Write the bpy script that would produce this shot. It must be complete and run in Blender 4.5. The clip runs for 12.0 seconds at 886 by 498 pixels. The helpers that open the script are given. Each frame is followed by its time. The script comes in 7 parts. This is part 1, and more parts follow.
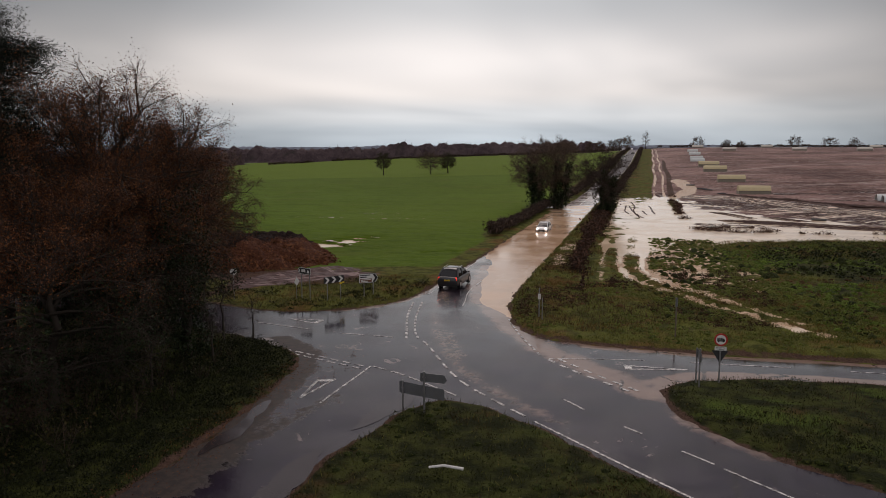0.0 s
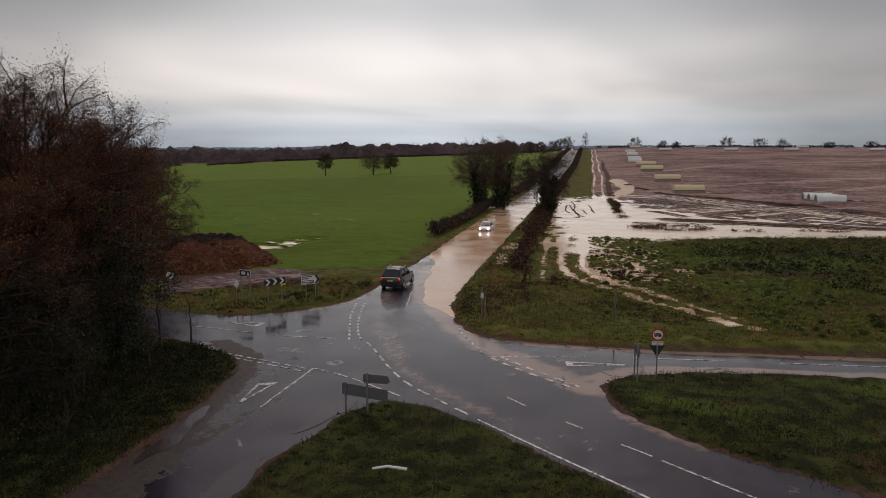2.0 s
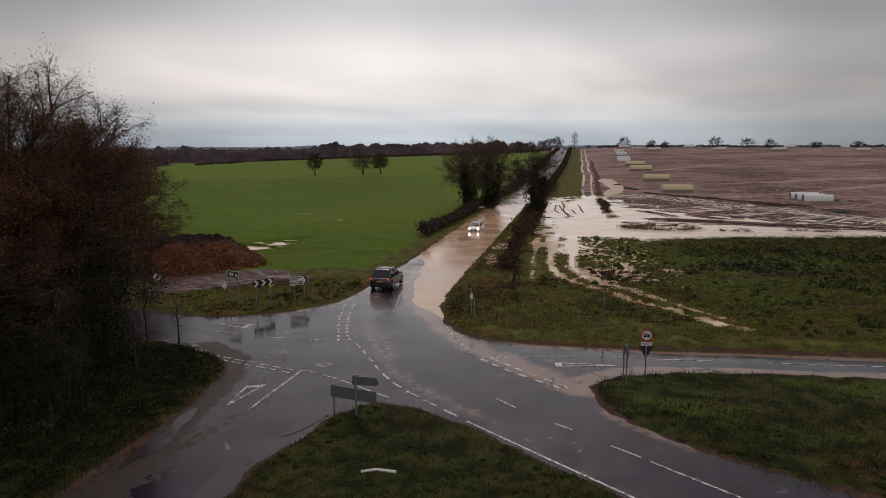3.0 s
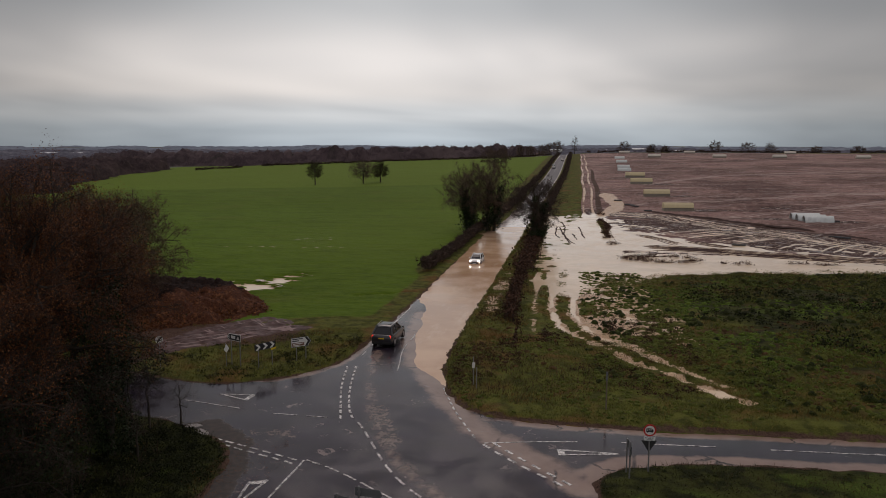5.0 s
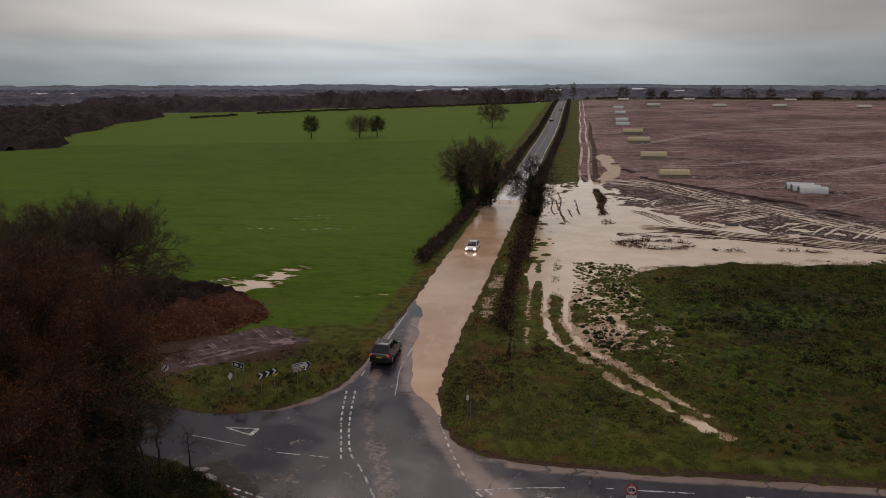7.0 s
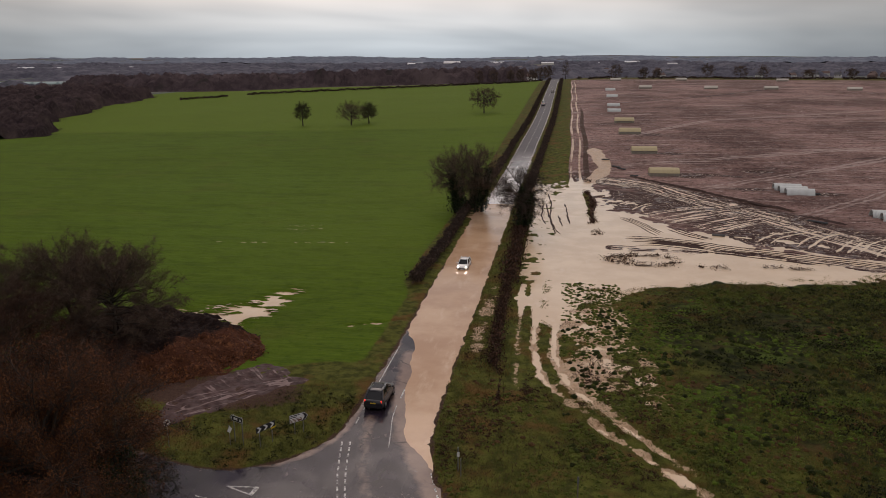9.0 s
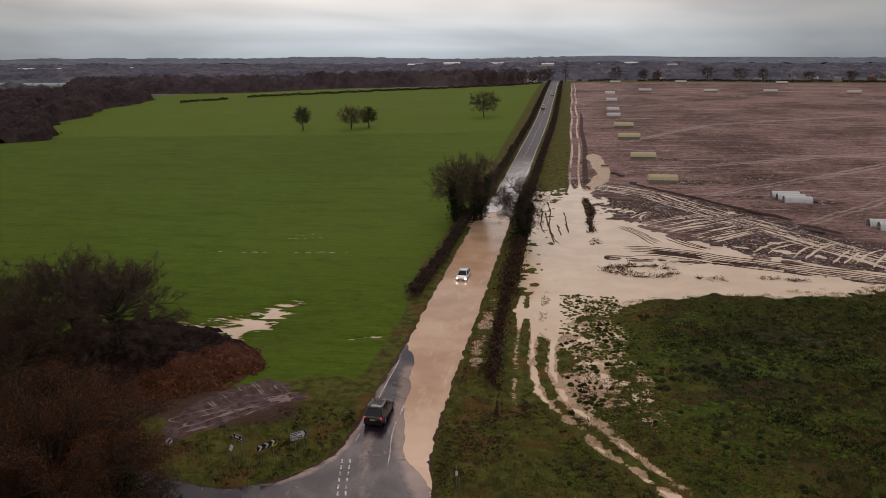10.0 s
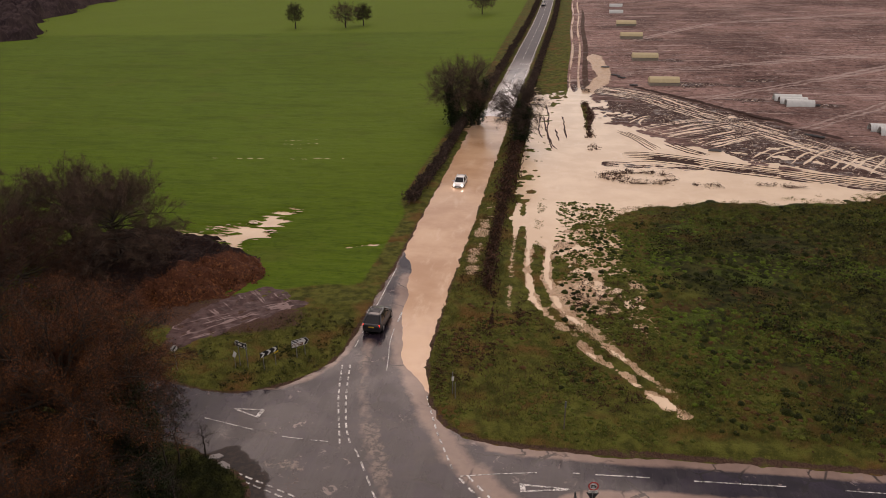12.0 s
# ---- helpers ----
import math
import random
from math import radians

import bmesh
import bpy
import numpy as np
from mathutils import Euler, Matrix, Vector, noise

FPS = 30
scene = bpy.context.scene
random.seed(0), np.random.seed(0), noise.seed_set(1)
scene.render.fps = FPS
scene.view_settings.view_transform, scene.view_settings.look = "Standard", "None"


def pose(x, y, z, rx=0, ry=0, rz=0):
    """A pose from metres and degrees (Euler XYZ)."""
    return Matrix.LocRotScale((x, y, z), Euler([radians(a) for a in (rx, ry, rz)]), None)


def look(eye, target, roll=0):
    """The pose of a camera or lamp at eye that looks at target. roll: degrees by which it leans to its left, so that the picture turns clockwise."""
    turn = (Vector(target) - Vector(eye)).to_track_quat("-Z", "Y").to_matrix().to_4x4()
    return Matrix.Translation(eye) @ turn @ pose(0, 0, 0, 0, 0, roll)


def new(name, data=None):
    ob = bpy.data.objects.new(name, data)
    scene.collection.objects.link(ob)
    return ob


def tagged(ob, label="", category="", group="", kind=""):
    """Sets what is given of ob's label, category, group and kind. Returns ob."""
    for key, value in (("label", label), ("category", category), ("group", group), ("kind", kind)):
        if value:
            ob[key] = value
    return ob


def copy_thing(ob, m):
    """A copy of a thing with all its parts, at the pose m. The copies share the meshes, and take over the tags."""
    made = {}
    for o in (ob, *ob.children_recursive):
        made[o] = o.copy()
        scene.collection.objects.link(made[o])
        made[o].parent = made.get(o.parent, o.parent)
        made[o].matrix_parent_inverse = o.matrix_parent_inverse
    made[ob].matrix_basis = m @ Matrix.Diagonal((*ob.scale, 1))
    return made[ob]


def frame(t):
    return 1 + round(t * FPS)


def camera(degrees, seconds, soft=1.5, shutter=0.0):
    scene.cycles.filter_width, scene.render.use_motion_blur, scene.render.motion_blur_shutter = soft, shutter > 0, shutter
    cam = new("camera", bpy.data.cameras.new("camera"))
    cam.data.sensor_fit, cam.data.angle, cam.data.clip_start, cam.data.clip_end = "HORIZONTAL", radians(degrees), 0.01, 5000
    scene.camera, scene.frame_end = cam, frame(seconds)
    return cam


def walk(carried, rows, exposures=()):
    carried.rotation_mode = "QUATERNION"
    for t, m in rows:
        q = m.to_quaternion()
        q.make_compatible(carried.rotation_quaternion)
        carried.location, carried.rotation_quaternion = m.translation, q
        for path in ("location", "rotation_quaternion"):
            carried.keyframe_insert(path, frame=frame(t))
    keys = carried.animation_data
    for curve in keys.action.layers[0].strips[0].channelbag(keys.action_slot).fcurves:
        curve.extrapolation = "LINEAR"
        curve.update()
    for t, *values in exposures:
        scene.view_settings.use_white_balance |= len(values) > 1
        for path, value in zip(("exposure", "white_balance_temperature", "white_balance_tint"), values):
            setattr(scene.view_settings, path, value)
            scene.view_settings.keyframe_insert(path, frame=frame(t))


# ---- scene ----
cam = camera(62.7, 12.0, soft=0.7)
PATH = [
    (0, (0.205, -0.119, 11.492), (-0.326, 1.790, 11.220), -0.1),
    (0.5, (0.325, -0.175, 11.510), (-0.192, 1.737, 11.239), -0.2),
    (1, (0.344, -0.091, 11.491), (-0.156, 1.826, 11.220), -0.1),
    (1.5, (0.335, -0.059, 11.490), (-0.099, 1.874, 11.219), -0.1),
    (2, (0.286, -0.073, 11.459), (-0.095, 1.871, 11.188), -0.1),
    (2.5, (0.272, -0.036, 11.537), (-0.104, 1.909, 11.266), -0.0),
    (3, (0.312, 0.049, 11.513), (-0.042, 1.999, 11.241), -0.1),
    (3.2, (0.290, 0.145, 11.612), (-0.061, 2.095, 11.335), -0.2),
    (4.8, (0.028, 0.659, 15.647), (-0.325, 2.608, 15.368), 0.0),
    (5, (0.022, 0.700, 16.237), (-0.331, 2.649, 15.962), -0.0),
    (5.5, (0.082, 0.690, 17.971), (-0.269, 2.639, 17.695), 0.0),
    (6, (0.133, 0.679, 19.741), (-0.217, 2.620, 19.402), -0.1),
    (6.5, (0.201, 0.618, 21.488), (-0.147, 2.547, 21.094), -0.1),
    (8.5, (0.358, 0.294, 28.552), (0.038, 2.201, 28.039), -0.1),
    (9, (0.450, 0.353, 30.263), (0.131, 2.260, 29.751), -0.2),
    (9.5, (0.547, 0.212, 31.834), (0.228, 2.119, 31.323), -0.2),
    (10, (0.609, 0.047, 32.039), (0.290, 1.953, 31.528), -0.2),
    (10.5, (0.654, -0.124, 32.042), (0.338, 1.780, 31.518), -0.2),
    (11, (0.785, -0.168, 32.333), (0.474, 1.705, 31.704), -0.3),
    (11.5, (0.747, -0.149, 32.664), (0.442, 1.694, 31.950), -0.2),
    (12, (0.697, 0.040, 32.881), (0.398, 1.863, 32.114), -0.2),
]
walk(cam, [(t, look(eye, target, roll)) for t, eye, target, roll in PATH], [(0, 0.06, 7100, 24), (3.0, 0.0, 7100, 24), (6.5, -0.22, 7050, 22), (8.5, 0.02, 7200, 24), (10.5, 0.07, 7250, 25), (11.5, 0.37, 7650, 28), (12, 0.46, 7800, 29)])
# ---- sky and light: an overcast winter day, the sun low behind the cloud ahead ----
world = bpy.data.worlds.new("sky")
scene.world = world
world.use_nodes = True
wt = world.node_tree
wt.nodes.clear()


def wn(kind, **props):
    n = wt.nodes.new(kind)
    for k, v in props.items():
        if k == "op":
            n.operation = v
        elif k == "blend":
            n.blend_type, n.data_type = v, "RGBA"
    return n


def wlink(a, b):
    wt.links.new(a, b)


def wmath(op, a, b=None):
    n = wn("ShaderNodeMath", op=op)
    for i, v in enumerate((a, b)):
        if v is None:
            continue
        if isinstance(v, (int, float)):
            n.inputs[i].default_value = v
        else:
            wlink(v, n.inputs[i])
    return n.outputs[0]


SUN_AZIMUTH, SUN_ELEVATION = -11.0, 48.0
wcoord = wn("ShaderNodeTexCoord")
wsep = wn("ShaderNodeSeparateXYZ")
wlink(wcoord.outputs["Generated"], wsep.inputs[0])
sky_up = wmath("MAXIMUM", wsep.outputs[2], 0.0)
# cloud deck seen in perspective: flat bands near the horizon, open texture overhead
deck = wmath("ADD", sky_up, 0.16)
cx = wmath("DIVIDE", wsep.outputs[0], deck)
cy = wmath("DIVIDE", wsep.outputs[1], deck)
ccomb = wn("ShaderNodeCombineXYZ")
# the bands lie slantwise across the view
wlink(wmath("ADD", wmath("MULTIPLY", cx, 0.75), wmath("MULTIPLY", cy, 0.30)), ccomb.inputs[0])
wlink(wmath("SUBTRACT", wmath("MULTIPLY", cy, 0.80), wmath("MULTIPLY", cx, 0.45)), ccomb.inputs[1])
cloud = wn("ShaderNodeTexNoise")
cloud.inputs["Scale"].default_value = 0.55
cloud.inputs["Detail"].default_value = 3.0
cloud.inputs["Roughness"].default_value = 0.5
cloud.inputs["Distortion"].default_value = 0.35
wlink(ccomb.outputs[0], cloud.inputs["Vector"])
cramp = wn("ShaderNodeValToRGB")
cramp.color_ramp.elements[0].position, cramp.color_ramp.elements[0].color = 0.30, (0.52, 0.54, 0.56, 1)
cramp.color_ramp.elements[1].position, cramp.color_ramp.elements[1].color = 0.70, (1.0, 0.985, 0.97, 1)
wlink(cloud.outputs["Fac"], cramp.inputs[0])
# brightness by height: haze at the horizon, a bright belt above it, greyer overhead
height = wn("ShaderNodeValToRGB")
height.color_ramp.interpolation = "EASE"
stops = [(0.0, (0.46, 0.62, 0.71)), (0.022, (0.54, 0.70, 0.78)), (0.045, (0.78, 0.92, 0.96)), (0.075, (1.02, 1.09, 1.06)), (0.115, (1.01, 1.09, 1.07)), (0.19, (0.63, 0.73, 0.75)), (0.45, (0.80, 0.83, 0.87)), (1.0, (0.82, 0.86, 0.91))]
for k, (p, c) in enumerate(stops):
    e = height.color_ramp.elements[k] if k < 2 else height.color_ramp.elements.new(p)
    e.position, e.color = p, (*c, 1)
wlink(sky_up, height.inputs[0])
wmul = wn("ShaderNodeMix", blend="MULTIPLY")
wmul.inputs[0].default_value = 1.0
wlink(height.outputs[0], wmul.inputs[6])
wlink(cramp.outputs[0], wmul.inputs[7])
# brightest towards the hidden sun; dimming to both sides is lens falloff put in
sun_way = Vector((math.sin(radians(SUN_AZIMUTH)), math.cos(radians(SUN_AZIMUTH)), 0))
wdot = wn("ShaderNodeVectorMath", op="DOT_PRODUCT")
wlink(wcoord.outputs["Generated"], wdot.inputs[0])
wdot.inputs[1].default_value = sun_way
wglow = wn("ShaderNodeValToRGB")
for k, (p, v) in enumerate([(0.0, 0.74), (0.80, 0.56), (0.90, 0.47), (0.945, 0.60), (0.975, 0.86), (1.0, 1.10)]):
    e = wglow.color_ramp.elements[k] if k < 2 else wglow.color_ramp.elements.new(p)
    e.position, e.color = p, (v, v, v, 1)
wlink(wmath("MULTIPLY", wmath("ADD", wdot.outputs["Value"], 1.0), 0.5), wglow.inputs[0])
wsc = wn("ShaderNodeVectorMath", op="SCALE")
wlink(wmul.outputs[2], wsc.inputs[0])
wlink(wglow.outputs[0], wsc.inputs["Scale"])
nishita = wn("ShaderNodeTexSky")
nishita.sky_type, nishita.sun_disc = "NISHITA", False
nishita.sun_elevation, nishita.sun_rotation = radians(SUN_ELEVATION), radians(SUN_AZIMUTH)
nsc = wn("ShaderNodeVectorMath", op="SCALE")
wlink(nishita.outputs[0], nsc.inputs[0])
nsc.inputs["Scale"].default_value = 0.07
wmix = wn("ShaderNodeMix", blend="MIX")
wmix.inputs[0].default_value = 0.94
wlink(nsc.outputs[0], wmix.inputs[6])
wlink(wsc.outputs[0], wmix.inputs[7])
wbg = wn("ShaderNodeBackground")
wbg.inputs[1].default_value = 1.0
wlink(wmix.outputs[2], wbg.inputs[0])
wout = wn("ShaderNodeOutputWorld")
wlink(wbg.outputs[0], wout.inputs[0])

sun_data = bpy.data.lights.new("sun", "SUN")
sun_data.energy, sun_data.angle, sun_data.color = 0.6, radians(40), (1.0, 0.95, 0.88)
sun = new("sun", sun_data)
sun.matrix_world = look((0, 0, 60), Vector((0, 0, 60)) - Vector((sun_way.x * math.cos(radians(SUN_ELEVATION)), sun_way.y * math.cos(radians(SUN_ELEVATION)), math.sin(radians(SUN_ELEVATION)))))

# ---- materials ----


class Mat:
    """A small builder of node materials."""

    def __init__(self, name, rough=0.7, metal=0.0, spec=0.5):
        self.m = bpy.data.materials.new(name)
        self.m.use_nodes = True
        self.t = self.m.node_tree
        self.b = self.t.nodes["Principled BSDF"]
        self.b.inputs["Roughness"].default_value = rough
        self.b.inputs["Metallic"].default_value = metal
        self.b.inputs["Specular IOR Level"].default_value = spec
        self.pos = self.t.nodes.new("ShaderNodeNewGeometry").outputs["Position"]

    def put(self, socket, v):
        if isinstance(v, bpy.types.NodeSocket):
            self.t.links.new(v, socket)
        elif isinstance(v, (tuple, list)) and len(v) == 3 and socket.type == "RGBA":
            socket.default_value = (*v, 1)
        else:
            socket.default_value = v

    def noise(self, scale, detail=3.0, rough=0.55, vec=None, stretch=None, distort=0.0):
        n = self.t.nodes.new("ShaderNodeTexNoise")
        v = vec or self.pos
        if stretch:
            mp = self.t.nodes.new("ShaderNodeMapping")
            mp.inputs["Scale"].default_value = stretch[:3]
            if len(stretch) > 3:
                mp.inputs["Rotation"].default_value = (0, 0, radians(stretch[3]))
            self.t.links.new(v, mp.inputs[0])
            v = mp.outputs[0]
        self.t.links.new(v, n.inputs["Vector"])
        n.inputs["Scale"].default_value, n.inputs["Detail"].default_value = scale, detail
        n.inputs["Roughness"].default_value, n.inputs["Distortion"].default_value = rough, distort
        return n.outputs["Fac"]

    def ramp(self, v, lo, hi, a=0.0, b=1.0):
        n = self.t.nodes.new("ShaderNodeMapRange")
        n.interpolation_type = "SMOOTHSTEP"
        self.put(n.inputs[0], v)
        for i, x in enumerate((lo, hi, a, b)):
            self.put(n.inputs[i + 1], x)
        return n.outputs[0]

    def math(self, op, a, b=0.0):
        n = self.t.nodes.new("ShaderNodeMath")
        n.operation = op
        self.put(n.inputs[0], a)
        self.put(n.inputs[1], b)
        return n.outputs[0]

    def mix(self, fac, a, b, blend="MIX"):
        n = self.t.nodes.new("ShaderNodeMix")
        n.data_type, n.blend_type = "RGBA", blend
        self.put(n.inputs[0], fac)
        self.put(n.inputs[6], a)
        self.put(n.inputs[7], b)
        return n.outputs[2]

    def attr(self, name):
        n = self.t.nodes.new("ShaderNodeAttribute")
        n.attribute_name = name
        return n.outputs["Fac"]

    def wheel_pair(self, p, q, gauge, width):
        """1 along two wheel marks that run from p to q."""
        sep = self.t.nodes.new("ShaderNodeSeparateXYZ")
        self.put(sep.inputs[0], self.pos)
        ln = math.hypot(q[0] - p[0], q[1] - p[1])
        ux, uy = (q[0] - p[0]) / ln, (q[1] - p[1]) / ln
        dx, dy = self.math("SUBTRACT", sep.outputs[0], p[0]), self.math("SUBTRACT", sep.outputs[1], p[1])
        run = self.math("ADD", self.math("MULTIPLY", dx, ux), self.math("MULTIPLY", dy, uy))
        off = self.math("SUBTRACT", self.math("MULTIPLY", dy, ux), self.math("MULTIPLY", dx, uy))
        off = self.math("ADD", off, self.math("MULTIPLY", self.math("SUBTRACT", self.noise(0.12, 2), 0.5), 3.0))
        side = self.math("ABSOLUTE", self.math("SUBTRACT", self.math("ABSOLUTE", off), gauge / 2))
        here = self.math("MULTIPLY", self.ramp(run, -2, 4), self.ramp(run, ln + 2, ln - 6))
        return self.math("MULTIPLY", self.ramp(side, width, width * 0.3), here)

    def island(self):
        return self.t.nodes.new("ShaderNodeNewGeometry").outputs["Random Per Island"]

    def random(self):
        return self.t.nodes.new("ShaderNodeObjectInfo").outputs["Random"]

    def set(self, color=None, rough=None, bump=None, strength=0.4, distance=0.05, alpha=None):
        if color is not None:
            self.put(self.b.inputs["Base Color"], color)
        if rough is not None:
            self.put(self.b.inputs["Roughness"], rough)
        if alpha is not None:
            self.put(self.b.inputs["Alpha"], alpha)
        if bump is not None:
            n = self.t.nodes.new("ShaderNodeBump")
            n.inputs["Strength"].default_value, n.inputs["Distance"].default_value = strength, distance
            self.put(n.inputs["Height"], bump)
            self.t.links.new(n.outputs[0], self.b.inputs["Normal"])
        return self.m


def plain(name, color, rough=0.6, metal=0.0, scale=6.0, spread=0.18, spec=0.5):
    """A surface of one colour with slight stains and grain."""
    a = Mat(name, rough, metal, spec)
    n = a.mix(a.noise(scale, 4), tuple(c * (1 - spread) for c in color), tuple(min(1, c * (1 + spread)) for c in color))
    g = a.noise(scale * 9, 2)
    return a.set(a.mix(0.25, n, a.mix(g, tuple(c * 0.6 for c in color), color)), bump=g, strength=0.12, distance=0.01)


def ground_material():
    a = Mat("ground", 0.85, spec=0.12)
    fine, mid, big = a.noise(7.0, 4, 0.65), a.noise(0.9, 4, 0.6), a.noise(0.02, 3, 0.5)
    # rough grass of verges and scrub
    grass = a.mix(a.ramp(mid, 0.35, 0.65), (0.047, 0.053, 0.011), (0.114, 0.123, 0.025))
    grass = a.mix(a.ramp(fine, 0.52, 0.78, 0, 0.6), grass, (0.180, 0.160, 0.052))
    grass = a.mix(a.ramp(a.noise(0.22, 4, 0.6), 0.49, 0.66, 0, 0.7), grass, (0.165, 0.080, 0.030))
    # dark docks and nettles over the wet scrub, with greener drifts; also painted shade on the bank
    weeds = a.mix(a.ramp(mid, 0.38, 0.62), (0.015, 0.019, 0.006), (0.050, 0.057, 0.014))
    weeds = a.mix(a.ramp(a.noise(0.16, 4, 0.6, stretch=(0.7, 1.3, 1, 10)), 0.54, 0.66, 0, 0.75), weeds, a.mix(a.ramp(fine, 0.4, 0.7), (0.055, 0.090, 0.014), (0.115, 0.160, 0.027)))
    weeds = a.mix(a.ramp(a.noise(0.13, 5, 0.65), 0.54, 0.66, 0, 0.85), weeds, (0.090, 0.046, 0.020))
    grass = a.mix(a.attr("weeds_and_shade"), grass, weeds)
    # young corn drilled in rows
    rows = a.noise(1.0, 2, 0.5, stretch=(0.22, 3.4, 1, -8))
    crop = a.mix(a.ramp(rows, 0.30, 0.70), (0.072, 0.124, 0.009), (0.101, 0.164, 0.012))
    crop = a.mix(a.ramp(big, 0.40, 0.64, 0, 0.6), crop, (0.098, 0.170, 0.016))
    crop = a.mix(a.ramp(a.noise(0.05, 5, 0.65), 0.54, 0.72, 0, 0.4), crop, (0.118, 0.120, 0.026))
    crop = a.mix(a.ramp(a.noise(0.11, 4, 0.6, stretch=(0.35, 1.6, 1, -8)), 0.50, 0.68, 0, 0.45), crop, (0.050, 0.086, 0.008))
    crop = a.mix(a.ramp(a.noise(1.3, 6, 0.8), 0.50, 0.66, 0, 0.55), crop, (0.040, 0.080, 0.008))
    crop = a.mix(a.ramp(a.noise(0.8, 6, 0.8), 0.58, 0.70, 0, 0.5), crop, (0.130, 0.150, 0.030))
    crop = a.mix(a.ramp(a.noise(0.35, 5, 0.7, stretch=(0.6, 1.4, 1, -8)), 0.50, 0.66, 0, 0.45), crop, (0.046, 0.080, 0.008))
    crop = a.mix(a.math("MULTIPLY", a.attr("pale"), 0.5), crop, a.mix(a.ramp(mid, 0.3, 0.7), (0.122, 0.190, 0.020), (0.150, 0.215, 0.026)))
    # trodden wet soil of the pig field
    clod = a.noise(0.9, 7, 0.82)
    mud = a.mix(a.ramp(a.noise(0.03, 6, 0.7), 0.38, 0.62), (0.150, 0.086, 0.074), (0.370, 0.230, 0.200))
    mud = a.mix(a.ramp(a.noise(0.5, 6, 0.75, stretch=(0.14, 1.5, 1, 14)), 0.50, 0.66, 0, 0.75), mud, (0.075, 0.043, 0.037))
    mud = a.mix(a.ramp(clod, 0.36, 0.50, 0.95, 0), mud, (0.046, 0.026, 0.022))
    mud = a.mix(a.ramp(clod, 0.55, 0.63, 0, 0.7), mud, (0.450, 0.335, 0.300))
    mud = a.mix(a.ramp(a.noise(2.6, 6, 0.8), 0.55, 0.66, 0, 0.7), mud, (0.052, 0.030, 0.026))
    mud = a.mix(a.ramp(a.noise(0.30, 5, 0.75, stretch=(0.06, 1.4, 1, 10)), 0.57, 0.63, 0, 0.75), mud, (0.56, 0.44, 0.39))
    mud = a.mix(a.ramp(a.noise(0.16, 6, 0.75, stretch=(0.25, 1.2, 1, 10)), 0.60, 0.68, 0, 0.85), mud, (0.060, 0.034, 0.029))
    # the two palest flecks are glints of wet mud put into the base colour
    mud = a.mix(a.ramp(a.noise(0.40, 7, 0.80), 0.61, 0.66, 0, 0.95), mud, (0.66, 0.54, 0.48))
    mud = a.mix(a.ramp(a.noise(0.25, 7, 0.80, stretch=(0.3, 1.6, 1, 8)), 0.63, 0.67, 0, 0.9), mud, (0.64, 0.54, 0.49))
    wheels = 0.0
    for p, q in (((32.6, 175.7), (64.2, 201.6)), ((62, 199.8), (130, 254)), ((46.4, 146.9), (57.9, 160.2)), ((56.6, 158.7), (120, 226)), ((15, 205), (42, 217)), ((41, 216.6), (120, 252)), ((22, 258), (57, 307)), ((56, 306), (140, 354))):
        wheels = a.math("MAXIMUM", wheels, a.wheel_pair(p, q, 1.9, 0.55 if q[1] < 230 else 0.9))
    mud = a.mix(a.math("MULTIPLY", wheels, a.ramp(clod, 0.40, 0.55, 0.35, 0.9)), mud, (0.46, 0.36, 0.32))
    mud = a.mix(a.ramp(a.attr("soaked"), 0.1, 0.7, 0, 0.85), mud, a.mix(a.ramp(clod, 0.38, 0.62), (0.026, 0.014, 0.012), (0.085, 0.048, 0.042)))
    # dark trodden soil, and silt left by the water
    dirt = a.mix(a.ramp(fine, 0.3, 0.7), (0.060, 0.034, 0.025), (0.115, 0.070, 0.052))
    silt = a.mix(a.ramp(mid, 0.3, 0.7), (0.50, 0.325, 0.195), (0.66, 0.465, 0.30))
    # the far country: woods, stubble and pasture, greyed to put haze into the colour
    fields = a.mix(a.ramp(a.noise(0.006, 3, 0.5, stretch=(1, 0.35, 1)), 0.44, 0.52), (0.125, 0.115, 0.120), (0.130, 0.155, 0.125))
    fields = a.mix(a.ramp(a.noise(0.004, 3, 0.5, stretch=(1, 0.3, 1, 15)), 0.56, 0.60), fields, (0.240, 0.205, 0.175))
    fields = a.mix(a.ramp(a.noise(0.03, 4, 0.6), 0.45, 0.6, 0, 0.5), fields, (0.080, 0.070, 0.074))

    def ragged(name, amount=0.35, lo=0.40, hi=0.60):
        f = a.math("ADD", a.attr(name), a.math("MULTIPLY", a.math("SUBTRACT", a.noise(1.6, 5, 0.7), 0.5), amount))
        return a.ramp(f, lo, hi)

    # tyre ruts: fine lines of silty water along each pass, broken by clods
    lay = a.t.nodes.new("ShaderNodeCombineXYZ")
    a.put(lay.inputs[0], a.math("ADD", a.attr("across"), a.math("MULTIPLY", a.noise(0.35, 2), 0.5)))
    a.put(lay.inputs[1], a.math("MULTIPLY", a.attr("onward"), 0.05))
    lines = a.noise(1.45, 3, 0.6, vec=lay.outputs[0])
    lines = a.math("ADD", lines, a.math("MULTIPLY", a.math("SUBTRACT", a.noise(1.1, 5, 0.75), 0.5), 0.26))
    rut = a.math("MULTIPLY", a.ramp(lines, 0.515, 0.545), a.ramp(a.attr("rutted"), 0.25, 0.6))
